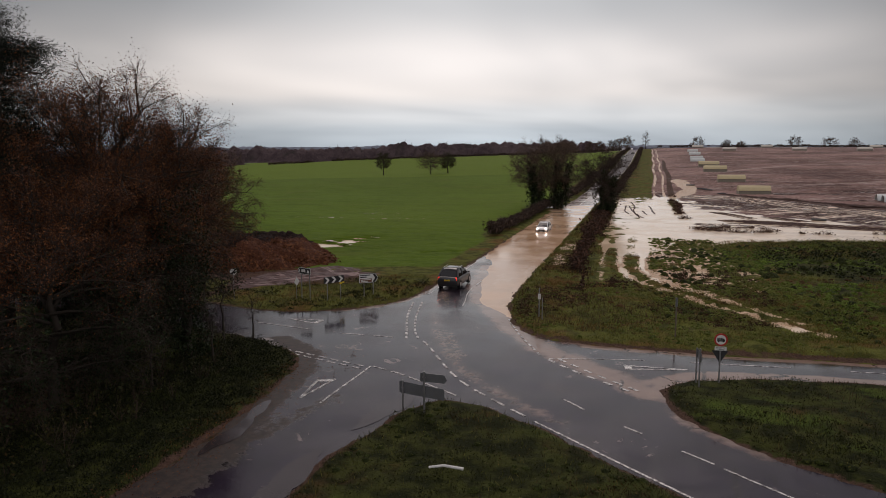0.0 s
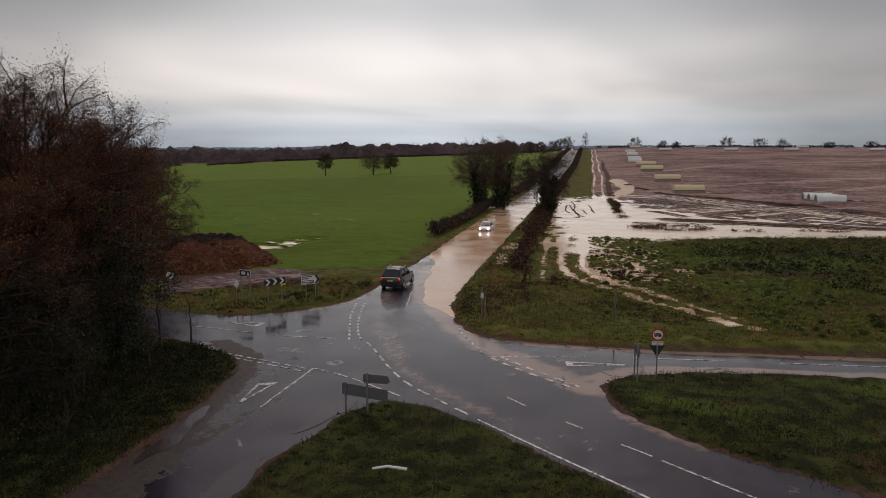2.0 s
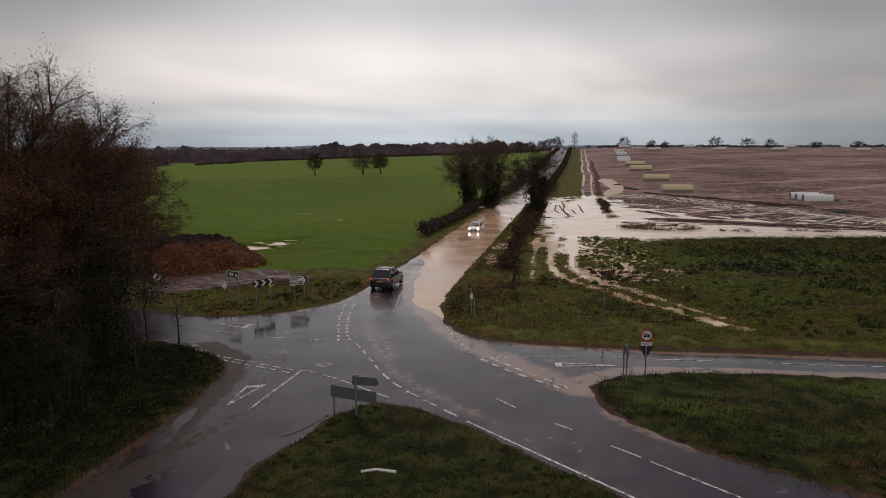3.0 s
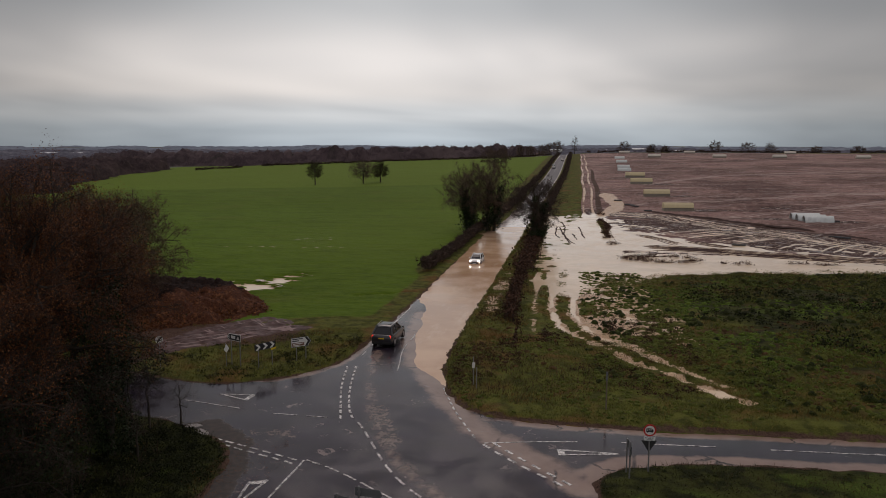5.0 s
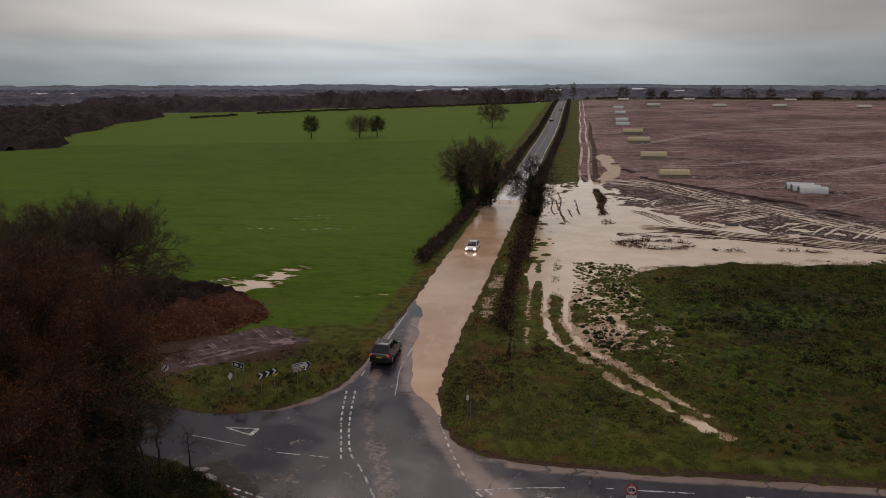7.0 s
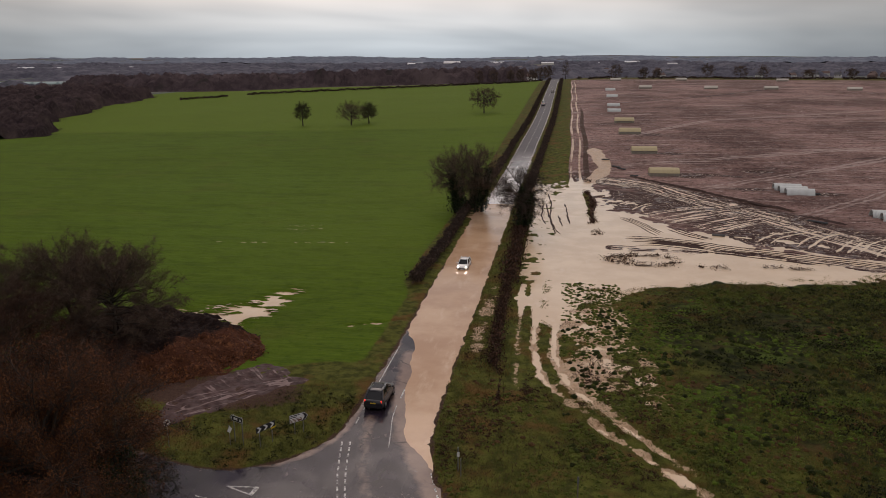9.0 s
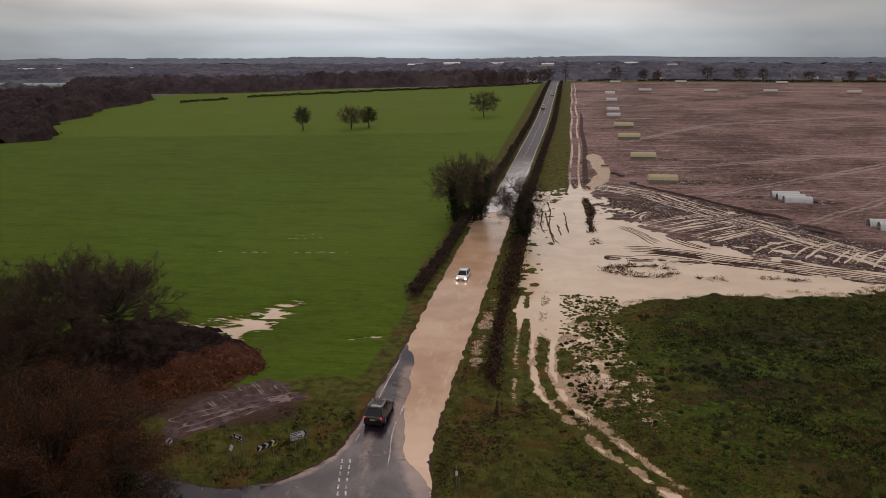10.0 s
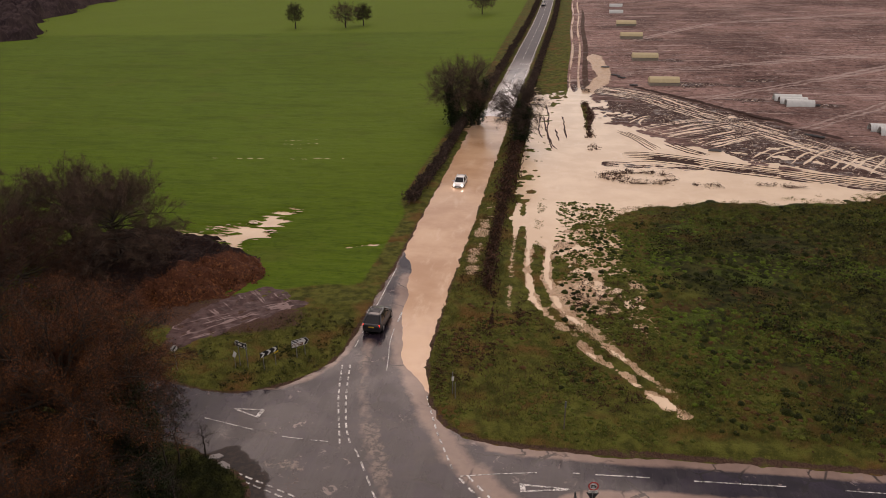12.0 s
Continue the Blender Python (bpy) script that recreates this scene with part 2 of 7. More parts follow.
    # pale dots over the soaked ground: wet glints put into the colour
    wet_glint = a.math("MULTIPLY", a.ramp(a.noise(1.5, 5, 0.8), 0.575, 0.61), a.ramp(a.attr("soaked"), 0.35, 0.75))
    rut = a.math("MAXIMUM", rut, wet_glint)
    rut = a.math("MULTIPLY", rut, a.attr("mud"))
    c = a.mix(ragged("crop"), grass, crop)
    c = a.mix(ragged("mud", 0.5), c, mud)
    c = a.mix(rut, c, (0.86, 0.69, 0.53))
    c = a.mix(ragged("dirt", 0.7), c, dirt)
    c = a.mix(ragged("far", 0.3), c, fields)
    wet = ragged("silt", 0.9, 0.42, 0.56)
    c = a.mix(wet, c, silt)
    shine = a.math("MULTIPLY", a.math("MULTIPLY", a.attr("mud"), a.ramp(a.attr("soaked"), 0.05, 0.5, 0.12, 1.0)), a.ramp(a.noise(0.35, 5, 0.65), 0.50, 0.64))
    shine = a.math("MAXIMUM", shine, a.math("MULTIPLY", a.attr("mud"), a.ramp(a.noise(0.5, 6, 0.75, stretch=(0.4, 1.3, 1, 10)), 0.46, 0.62, 0.05, 0.55)))
    rough = a.ramp(a.math("MAXIMUM", a.math("MAXIMUM", shine, wet), rut), 0.0, 1.0, 0.88, 0.30)
    h = a.math("ADD", a.math("ADD", fine, a.math("MULTIPLY", mid, 1.6)), a.math("MULTIPLY", a.math("MULTIPLY", clod, a.attr("mud")), 2.5))
    a.put(a.b.inputs["Specular IOR Level"], a.ramp(a.math("MAXIMUM", shine, wet), 0.0, 1.0, 0.08, 0.28))
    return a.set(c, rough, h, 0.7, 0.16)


def asphalt_material():
    a = Mat("wet_asphalt", 0.3, spec=0.32)
    fine, mid = a.noise(30, 3, 0.6), a.noise(0.45, 5, 0.6)
    c = a.mix(a.ramp(mid, 0.35, 0.65), (0.010, 0.0070, 0.0135), (0.022, 0.0155, 0.029))
    c = a.mix(a.ramp(a.noise(0.20, 5, 0.7), 0.50, 0.68, 0, 0.6), c, (0.040, 0.029, 0.030))
    c = a.mix(a.ramp(fine, 0.55, 0.75, 0, 0.35), c, (0.045, 0.042, 0.045))
    # wheel paths polished along the through road
    c = a.mix(a.ramp(a.noise(1.0, 4, 0.6, stretch=(1.6, 0.12, 1, 0)), 0.48, 0.66, 0, 0.45), c, (0.036, 0.033, 0.038))
    c = a.mix(a.ramp(a.noise(2.6, 6, 0.8), 0.60, 0.68, 0, 0.55), c, (0.012, 0.010, 0.010))
    # silt swept out of the wheel paths, in long smears
    s = a.math("ADD", a.attr("silt"), a.math("MULTIPLY", a.math("SUBTRACT", a.noise(0.5, 6, 0.7), 0.5), 0.9))
    c = a.mix(a.ramp(s, 0.30, 0.80, 0, 0.9), c, a.mix(mid, (0.17, 0.108, 0.085), (0.40, 0.285, 0.225)))
    # pale wet stretch: silty water plus the sky's reflection put into its colour
    c = a.mix(a.math("MULTIPLY", a.attr("sheen_film"), a.ramp(a.noise(0.5, 5, 0.7, stretch=(1, 0.3, 1)), 0.30, 0.5, 0.55, 1.0)), c, (0.80, 0.72, 0.67))
    # patched and crazed places
    c = a.mix(a.ramp(a.math("ADD", a.attr("worn"), a.math("MULTIPLY", a.math("SUBTRACT", a.noise(1.3, 6, 0.8), 0.5), 1.6)), 0.62, 0.78, 0, 0.8), c, a.mix(a.ramp(a.noise(2.2, 5, 0.8), 0.45, 0.55), (0.016, 0.013, 0.013), (0.20, 0.145, 0.12)))
    # trodden earth and rotten leaves carried on to the road
    grime = a.ramp(a.math("ADD", a.attr("grime"), a.math("MULTIPLY", a.math("SUBTRACT", a.noise(1.1, 6, 0.75), 0.5), 1.3)), 0.40, 0.62)
    c = a.mix(grime, c, a.mix(a.ramp(a.noise(3.0, 4, 0.7), 0.4, 0.6), (0.012, 0.008, 0.007), (0.036, 0.022, 0.017)))
    # crazed seams where old patches meet
    seam = a.t.nodes.new("ShaderNodeTexVoronoi")
    seam.feature = "DISTANCE_TO_EDGE"
    seam.inputs["Scale"].default_value = 0.28
    bend = a.t.nodes.new("ShaderNodeVectorMath")
    bend.operation = "ADD"
    a.put(bend.inputs[0], a.pos)
    a.put(bend.inputs[1], a.mix(1.0, (0, 0, 0), a.noise(0.9, 4, 0.6)))
    a.put(seam.inputs["Vector"], bend.outputs[0])
    crack = a.math("MULTIPLY", a.ramp(seam.outputs["Distance"], 0.030, 0.006), a.ramp(a.noise(0.22, 3), 0.46, 0.58))
    c = a.mix(a.math("MULTIPLY", crack, 0.85), c, (0.012, 0.009, 0.009))
    # scattered pale patches put the shine of thin water into the colour
    wet_shine = a.math("MULTIPLY", a.ramp(a.noise(0.8, 6, 0.75, distort=0.6), 0.60, 0.64), a.ramp(a.noise(0.17, 3), 0.48, 0.60))
    c = a.mix(a.math("MULTIPLY", wet_shine, 0.8), c, (0.26, 0.205, 0.190))
    rough = a.math("MULTIPLY", a.ramp(a.noise(0.25, 5, 0.62, distort=0.4), 0.36, 0.60, 0.07, 0.24), a.ramp(a.attr("sheen_film"), 0.2, 0.9, 1.0, 0.55))
    rough = a.math("MAXIMUM", rough, a.math("MULTIPLY", a.attr("drained"), 0.52))
    rough = a.math("MAXIMUM", rough, a.math("MULTIPLY", grime, 0.6))
    return a.set(c, rough, a.math("ADD", fine, a.math("MULTIPLY", a.noise(4, 3), 0.6)), 0.05, 0.02)


def water_material(name, lo, hi, pale):
    a = Mat(name, 0.10, spec=0.5)
    c = a.mix(a.ramp(a.noise(0.10, 5, 0.6), 0.35, 0.65), lo, hi)
    c = a.mix(a.ramp(a.noise(0.5, 6, 0.7, stretch=(1, 0.3, 1)), 0.52, 0.75, 0, 0.6), c, pale)
    ripple = a.noise(3.0, 4, 0.65, stretch=(1, 0.5, 1))
    return a.set(c, a.ramp(a.noise(0.2, 4), 0.4, 0.6, 0.08, 0.22), ripple, 0.16, 0.04)


def paint_material():
    a = Mat("worn_road_paint", 0.4)
    wear = a.math("MULTIPLY", a.ramp(a.noise(5.5, 5, 0.8), 0.45, 0.52), a.ramp(a.noise(1.1, 5, 0.75), 0.38, 0.47, 0.05, 1.0))
    c = a.mix(a.noise(0.8, 3), (0.66, 0.64, 0.61), (0.84, 0.83, 0.80))
    return a.set(a.mix(wear, (0.06, 0.055, 0.058), c), a.ramp(a.noise(2, 3), 0.3, 0.7, 0.25, 0.5))


def bark_material(name, lo, hi):
    a = Mat(name, 0.9, spec=0.2)
    n = a.noise(5, 5, 0.65, stretch=(1, 1, 0.25))
    return a.set(a.mix(n, lo, hi), bump=n, strength=0.7, distance=0.05)


def leaf_material(name, colors, rough=0.6, patch=None):
    """Leaves or twigs, each with a tone of its own; patch: the tone of withered stretches."""
    a = Mat(name, rough, spec=0.14)
    r = a.island()
    c = a.mix(a.ramp(r, 0.0, 0.5), colors[0], colors[1])
    c = a.mix(a.ramp(r, 0.5, 1.0), c, colors[2])
    c = a.mix(a.ramp(a.noise(0.5, 3), 0.3, 0.7, 0, 0.45), c, colors[0])
    if patch:
        c = a.mix(a.ramp(a.noise(0.20, 5, 0.65), 0.50, 0.64, 0, 0.75), c, a.mix(r, tuple(v * 0.6 for v in patch), patch))
    return a.set(c)


M_GROUND, M_ASPHALT, M_PAINT = ground_material(), asphalt_material(), paint_material()
M_POND = water_material("pale_silty_water", (0.83, 0.625, 0.425), (0.91, 0.72, 0.51), (0.93, 0.76, 0.57))
M_FLOOD = water_material("brown_flood_water", (0.56, 0.330, 0.185), (0.71, 0.465, 0.285), (0.80, 0.58, 0.40))
M_RAIN = plain("clear_rain_water", (0.045, 0.036, 0.037), 0.04, 0.0, 1.0, 0.2, 0.35)
M_RIDGE = plain("wet_dark_mud", (0.060, 0.034, 0.028), 0.8, 0.0, 2.0, 0.4, 0.1)
M_BARK = bark_material("dark_bark", (0.030, 0.024, 0.020), (0.080, 0.065, 0.052))
M_TWIG = leaf_material("bare_twigs", [(0.035, 0.026, 0.022), (0.060, 0.042, 0.034), (0.085, 0.060, 0.046)], 0.8)
M_COPPER = leaf_material("copper_leaves", [(0.056, 0.022, 0.011), (0.150, 0.052, 0.019), (0.310, 0.120, 0.040)])
M_IVY = leaf_material("ivy_leaves", [(0.010, 0.018, 0.007), (0.020, 0.034, 0.012), (0.034, 0.050, 0.017)], 0.45)
M_PINE = leaf_material("pine_needles", [(0.006, 0.009, 0.006), (0.011, 0.017, 0.010), (0.020, 0.027, 0.014)], 0.6)
M_THORN = leaf_material("hedge_twigs", [(0.044, 0.031, 0.025), (0.082, 0.055, 0.042), (0.120, 0.078, 0.058)], 0.8)
M_OLIVE = leaf_material("olive_twigs", [(0.030, 0.026, 0.014), (0.050, 0.046, 0.022), (0.075, 0.066, 0.030)], 0.75)
M_GRASS = leaf_material("rough_grass", [(0.070, 0.084, 0.015), (0.148, 0.154, 0.030), (0.28, 0.235, 0.070)], 0.6, (0.27, 0.125, 0.048))
M_WEED = leaf_material("dark_weeds", [(0.016, 0.019, 0.006), (0.037, 0.042, 0.012), (0.082, 0.080, 0.022)], 0.6, (0.095, 0.050, 0.022))
M_NETTLE = leaf_material("dark_nettles", [(0.007, 0.009, 0.004), (0.016, 0.022, 0.007), (0.050, 0.055, 0.016)], 0.7)
M_LUSH = leaf_material("lush_grass", [(0.070, 0.120, 0.016), (0.120, 0.180, 0.026), (0.200, 0.240, 0.050)], 0.6)
M_DRY = leaf_material("dead_stalks", [(0.055, 0.034, 0.020), (0.105, 0.066, 0.038), (0.165, 0.115, 0.066)], 0.8)
M_PALETWIG = leaf_material("pale_twigs", [(0.074, 0.050, 0.037), (0.120, 0.082, 0.060), (0.175, 0.122, 0.088)], 0.8)
M_BROWN = leaf_material("brown_growth", [(0.030, 0.018, 0.013), (0.075, 0.037, 0.024), (0.130, 0.064, 0.038)], 0.8)

# ---- helpers for meshes ----


def arrays(name, verts, faces, material, smooth=False):
    """A mesh from an array of corners and an array of faces of one size."""
    verts, faces = np.asarray(verts, np.float32), np.asarray(faces, np.int32)
    me = bpy.data.meshes.new(name)
    n, k = faces.shape
    me.vertices.add(len(verts))
    me.vertices.foreach_set("co", verts.ravel())
    me.loops.add(n * k)
    me.loops.foreach_set("vertex_index", faces.ravel())
    me.polygons.add(n)
    me.polygons.foreach_set("loop_start", np.arange(0, n * k, k, dtype=np.int32))
    me.polygons.foreach_set("use_smooth", np.full(n, smooth))
    me.update(calc_edges=True)
    me.materials.append(material)
    return me


def part(name, bm, material, parent, label=""):
    """One mesh object under a thing or a part. bm: a bmesh or a ready mesh."""
    if isinstance(bm, bmesh.types.BMesh):
        me = bpy.data.meshes.new(name)
        bm.to_mesh(me)
        bm.free()
        me.materials.append(material)
    else:
        me = bm
    ob = new(name, me)
    ob.parent = parent
    if label:
        ob["label"] = label
    return ob


def thing(name, m, label, category, group=""):
    ob = new(name)
    ob.empty_display_size = 0.2
    ob.matrix_world = m
    return tagged(ob, label, category, group)


def box(bm, size, at=(0, 0, 0), bevel=0.0, turn=None):
    """A box with rounded edges, its middle at `at`."""
    m = Matrix.Translation(at) @ (turn or Matrix.Identity(4)) @ Matrix.Diagonal((*size, 1))
    geo = bmesh.ops.create_cube(bm, size=1, matrix=m)
    if bevel:
        edges = list({e for v in geo["verts"] for e in v.link_edges})
        bmesh.ops.bevel(bm, geom=edges, offset=bevel, segments=2, affect="EDGES", profile=0.5)
    return bm


def rod(bm, a, b, r, r2=None, sides=8):
    a, b = Vector(a), Vector(b)
    d = b - a
    m = Matrix.Translation((a + b) / 2) @ d.to_track_quat("Z", "Y").to_matrix().to_4x4()
    bmesh.ops.create_cone(bm, cap_ends=True, segments=sides, radius1=r, radius2=r if r2 is None else r2, depth=d.length, matrix=m)
    return bm


def solid(outline, depth, m=Matrix.Identity(4), bevel=0.0):
    """A plate cut to an outline in its x-y plane, from z 0 to depth."""
    bm = bmesh.new()
    f = bm.faces.new([bm.verts.new((x, y, 0)) for x, y in outline])
    geo = bmesh.ops.extrude_face_region(bm, geom=[f])
    bmesh.ops.translate(bm, vec=(0, 0, depth), verts=[v for v in geo["geom"] if isinstance(v, bmesh.types.BMVert)])
    bmesh.ops.recalc_face_normals(bm, faces=bm.faces)
    if bevel:
        bmesh.ops.bevel(bm, geom=list(bm.edges), offset=bevel, segments=1, affect="EDGES")
    bmesh.ops.transform(bm, matrix=m, verts=bm.verts)
    return bm


# ---- the lie of the land ----
rng = np.random.default_rng(7)


def smooth01(e0, e1, v):
    t = np.clip((v - e0) / (e1 - e0), 0, 1)
    return t * t * (3 - 2 * t)


def lattice(seed, size=256):
    return np.random.default_rng(seed).random((size, size)).astype(np.float32)


LAT = [lattice(k) for k in range(4)]


def vnoise(x, y, scale, k=0):
    """Smooth value noise in 0..1 on arrays, its cells 1/scale metres wide."""
    g = LAT[k % 4]
    u, v = np.asarray(x) * scale + 31.7 * k, np.asarray(y) * scale + 17.3 * k
    iu, iv = np.floor(u).astype(int), np.floor(v).astype(int)
    fu, fv = u - iu, v - iv
    fu, fv = fu * fu * (3 - 2 * fu), fv * fv * (3 - 2 * fv)
    n = g.shape[0]
    a, b = g[iu % n, iv % n], g[(iu + 1) % n, iv % n]
    c, d = g[iu % n, (iv + 1) % n], g[(iu + 1) % n, (iv + 1) % n]
    return (a * (1 - fu) + b * fu) * (1 - fv) + (c * (1 - fu) + d * fu) * fv


def fnoise(x, y, scale, k=0, octaves=3):
    """Noise of several octaves, about -1..1."""
    s, amp, tot = 0, 1.0, 0
    for o in range(octaves):
        s = s + amp * (vnoise(x, y, scale * 2.03 ** o, k + o) * 2 - 1)
        tot += amp
        amp *= 0.55
    return s / tot * 1.5


def rounded(pts, times=2, closed=True):
    """An outline with its corners cut round."""
    p = np.asarray(pts, float)
    for _ in range(times):
        q = np.roll(p, -1, 0)
        a, b = 0.75 * p + 0.25 * q, 0.25 * p + 0.75 * q
        r = np.stack([a, b], 1).reshape(-1, 2)
        p = r if closed else np.vstack([p[:1], r[:-2], p[-1:]])
    return p


def line_distance(x, y, pts):
    """Distance to a polyline, and the side: positive to its right."""
    best, side = np.full(np.shape(x), 1e9), np.zeros(np.shape(x))
    for (ax, ay), (bx, by) in zip(pts[:-1], pts[1:]):
        dx, dy = bx - ax, by - ay
        t = np.clip(((x - ax) * dx + (y - ay) * dy) / (dx * dx + dy * dy), 0, 1)
        d = np.hypot(x - ax - t * dx, y - ay - t * dy)
        s = np.sign((x - ax) * dy - (y - ay) * dx)
        near = d < best
        best, side = np.where(near, d, best), np.where(near, s, side)
    return best, side


def inside_distance(x, y, pts):
    """Signed distance to a closed outline, positive inside."""
    p = np.vstack([pts, pts[:1]])
    d, _ = line_distance(x, y, p)
    odd = np.zeros(np.shape(x), bool)
    for (ax, ay), (bx, by) in zip(p[:-1], p[1:]):
        if ay != by:
            odd ^= ((ay > y) != (by > y)) & (x < (bx - ax) * (y - ay) / (by - ay) + ax)
    return np.where(odd, d, -d)


PROFILE_Y = np.arange(-400, 6001, 5.0)
_knots = [(-400, 0), (180, 0), (200, 0.6), (256, 3.7), (484, 10.3), (587, 12.2), (650, 12.4), (800, 8), (1200, -4), (2000, -5), (3500, 8), (4900, 24), (6000, 34)]
_raw = np.interp(PROFILE_Y, [k[0] for k in _knots], [k[1] for k in _knots])
PROFILE_Z = np.convolve(np.pad(_raw, 4, mode="edge"), np.ones(9) / 9, "valid")


def land(x, y):
    """The height of the land at large: level by the junction, rising to a crest up the road, lower to the west."""
    x, y = np.asarray(x, float), np.asarray(y, float)
    fall = np.interp(-x, [-40, -10, 10, 40, 100, 230, 310, 700], [0, -0.5, -1.8, -4, -6, -9, -13, -17])
    z = np.interp(y, PROFILE_Y, PROFILE_Z) + fall * smooth01(100, 320, y) * (1 - smooth01(700, 1500, y))
    return z + smooth01(900, 2500, y) * 9 * fnoise(x, y, 1 / 900, 1, 2)




def road_x(y):
    """The middle of the long road, which bears a little east as it climbs."""
    return np.interp(y, [150, 175, 205, 235, 270, 305, 340, 420, 700], [-13.2, -13.0, -12.4, -11.7, -10.9, -10.3, -9.9, -9.7, -9.6])


def long_edge(side, half_near=3.4, half_far=3.05):
    """Points along one edge of the long road, from south to north."""
    ys = [100, 150, 205, 270, 340, 420, 700]
    return [(float(road_x(y)) + side * (half_near if y < 140 else half_far), y) for y in ys]


# the five grassed corners of the junction, in plan
VERGE_NW = rounded([(-160, 50), (-60, 50.5), (-38, 49.5), (-29, 46.3), (-24, 45.4), (-20, 47.6), (-17.2, 51.2), (-16.6, 57), *long_edge(-1), (-160, 700)])
VERGE_NE = rounded([*long_edge(1)[::-1], (-9.9, 60), (-9.3, 51), (-7.8, 46), (-5.2, 43.1), (0, 42.7), (14, 43.7), (40, 44.6), (160, 47), (160, 700)])
VERGE_SE = rounded([(160, 42.2), (40, 40.2), (15, 39), (5, 38.3), (1.9, 37.0), (1.0, 34.4), (2.2, 31.0), (4.4, 28.4), (10.5, 24.6), (30, 13), (60, -5), (160, -60)])
VERGE_S = rounded([(60, -30), (25, 5), (12, 15.5), (2.6, 23.3), (-2.6, 27.9), (-5.6, 30.5), (-7.6, 31.5), (-9.4, 30.4), (-10.5, 27), (-11.2, 22), (-11, 10), (-9, -40)])
VERGE_SW = rounded([(-17, -40), (-16.5, 10), (-16.3, 24), (-16.7, 31), (-17.6, 35.2), (-20, 37.6), (-24, 39.3), (-38, 42.5), (-60, 43.5), (-160, 43), (-160, -40)])
VERGES = [VERGE_NW, VERGE_NE, VERGE_SE, VERGE_S, VERGE_SW]
WATER_Z = -0.10
ROAD_FLOOD = [(-4, 41), (-8.8, 48.8), (-11.4, 52.8), (-13.0, 58), (-14.0, 66), (-14.9, 73), (-17.6, 80.5), (-22, 90)]
POND = rounded([(-4.4, 84), (-1.2, 94), (9.5, 95.5), (17.3, 98.8), (27, 101), (37, 105), (48, 109), (66, 112.5), (66, 115), (50, 115.5), (38, 120), (29, 129), (18, 141), (10.5, 150), (8.5, 160), (9.5, 178), (9, 190), (5, 186), (2, 178), (-3.6, 168), (-4.4, 140), (-3.2, 113)])
RUT_W = 0.34
RUTS = [[(-2.6, 98), (-2.4, 88), (-2.0, 73.2), (-0.9, 66.3), (1.4, 61.2), (4.2, 56.8), (8.6, 51.6), (11.2, 48.4)],
        [(-0.1, 98), (0.0, 88), (0.2, 71.8), (1.8, 64.6), (4.5, 60.5), (8.4, 54.4), (10.3, 52)],
        [(-4.4, 96), (-4.2, 87.4), (-3.7, 73.1), (-3.3, 63)]]


# lines of the tyre tracks over the mud: line, half width, spacing, depth
SOP = [(10, 150), (22, 140), (36, 128), (52, 121), (70, 116)]
RIDGE = [(18.2, 189.2), (28.7, 175.3), (39.3, 160.2), (45.5, 151.6)]
RUT_SETS = [([(7, 188), (13, 184), (21, 177), (31, 159), (39, 146.5), (46, 133), (54, 120), (66, 106)], 3.2, 1.5, 0.10),
            ([(9, 118.5), (22, 118), (32, 116.3), (46, 112), (72, 107)], 3.0, 1.45, 0.11),
            ([(31, 121), (33.6, 125.7), (36.5, 131), (40, 136.2), (48, 141.5)], 1.6, 1.7, 0.10),
            ([(37, 119.5), (38.5, 123), (41.5, 128), (45.6, 133), (53, 137.5)], 1.6, 1.7, 0.10),
            ([(44, 117), (45.5, 121), (49.5, 127), (57, 131)], 1.5, 1.7, 0.10),
            ([(12, 149), (14.5, 154), (19, 157), (25, 158), (31, 152)], 1.7, 1.6, 0.09),
            ([(18.7, 141.9), (28.2, 149.6), (38.2, 156.2)], 4.2, 1.5, 0.09), ([(25.8, 134.2), (33.2, 141.8), (39.5, 147.3)], 2.8, 1.5, 0.08),
            ([(-3.0, 100), (-3.4, 125), (-2.6, 150), (-1.5, 172)], 2.6, 1.35, 0.13),
            ([(13, 176), (29, 189), (59, 210), (99, 246)], 1.3, 1.6, 0.07)]


def verge_distance(x, y):
    d = np.full(np.shape(x), -1e9)
    for v in VERGES:
        d = np.maximum(d, inside_distance(x, y, v))
    return d


def asphalt_z(x, y):
    """The road's surface: a slight crown, sunk where the flood stands."""
    d, side = line_distance(x, y, ROAD_FLOOD)
    k = d * side
    sink = np.clip(WATER_Z - 0.03 * k, -0.34, 0.0) * smooth01(38, 47, y) * (1 - smooth01(132, 150, y))
    return land(x, y) + sink + 0.012 * fnoise(x, y, 0.4, 2)


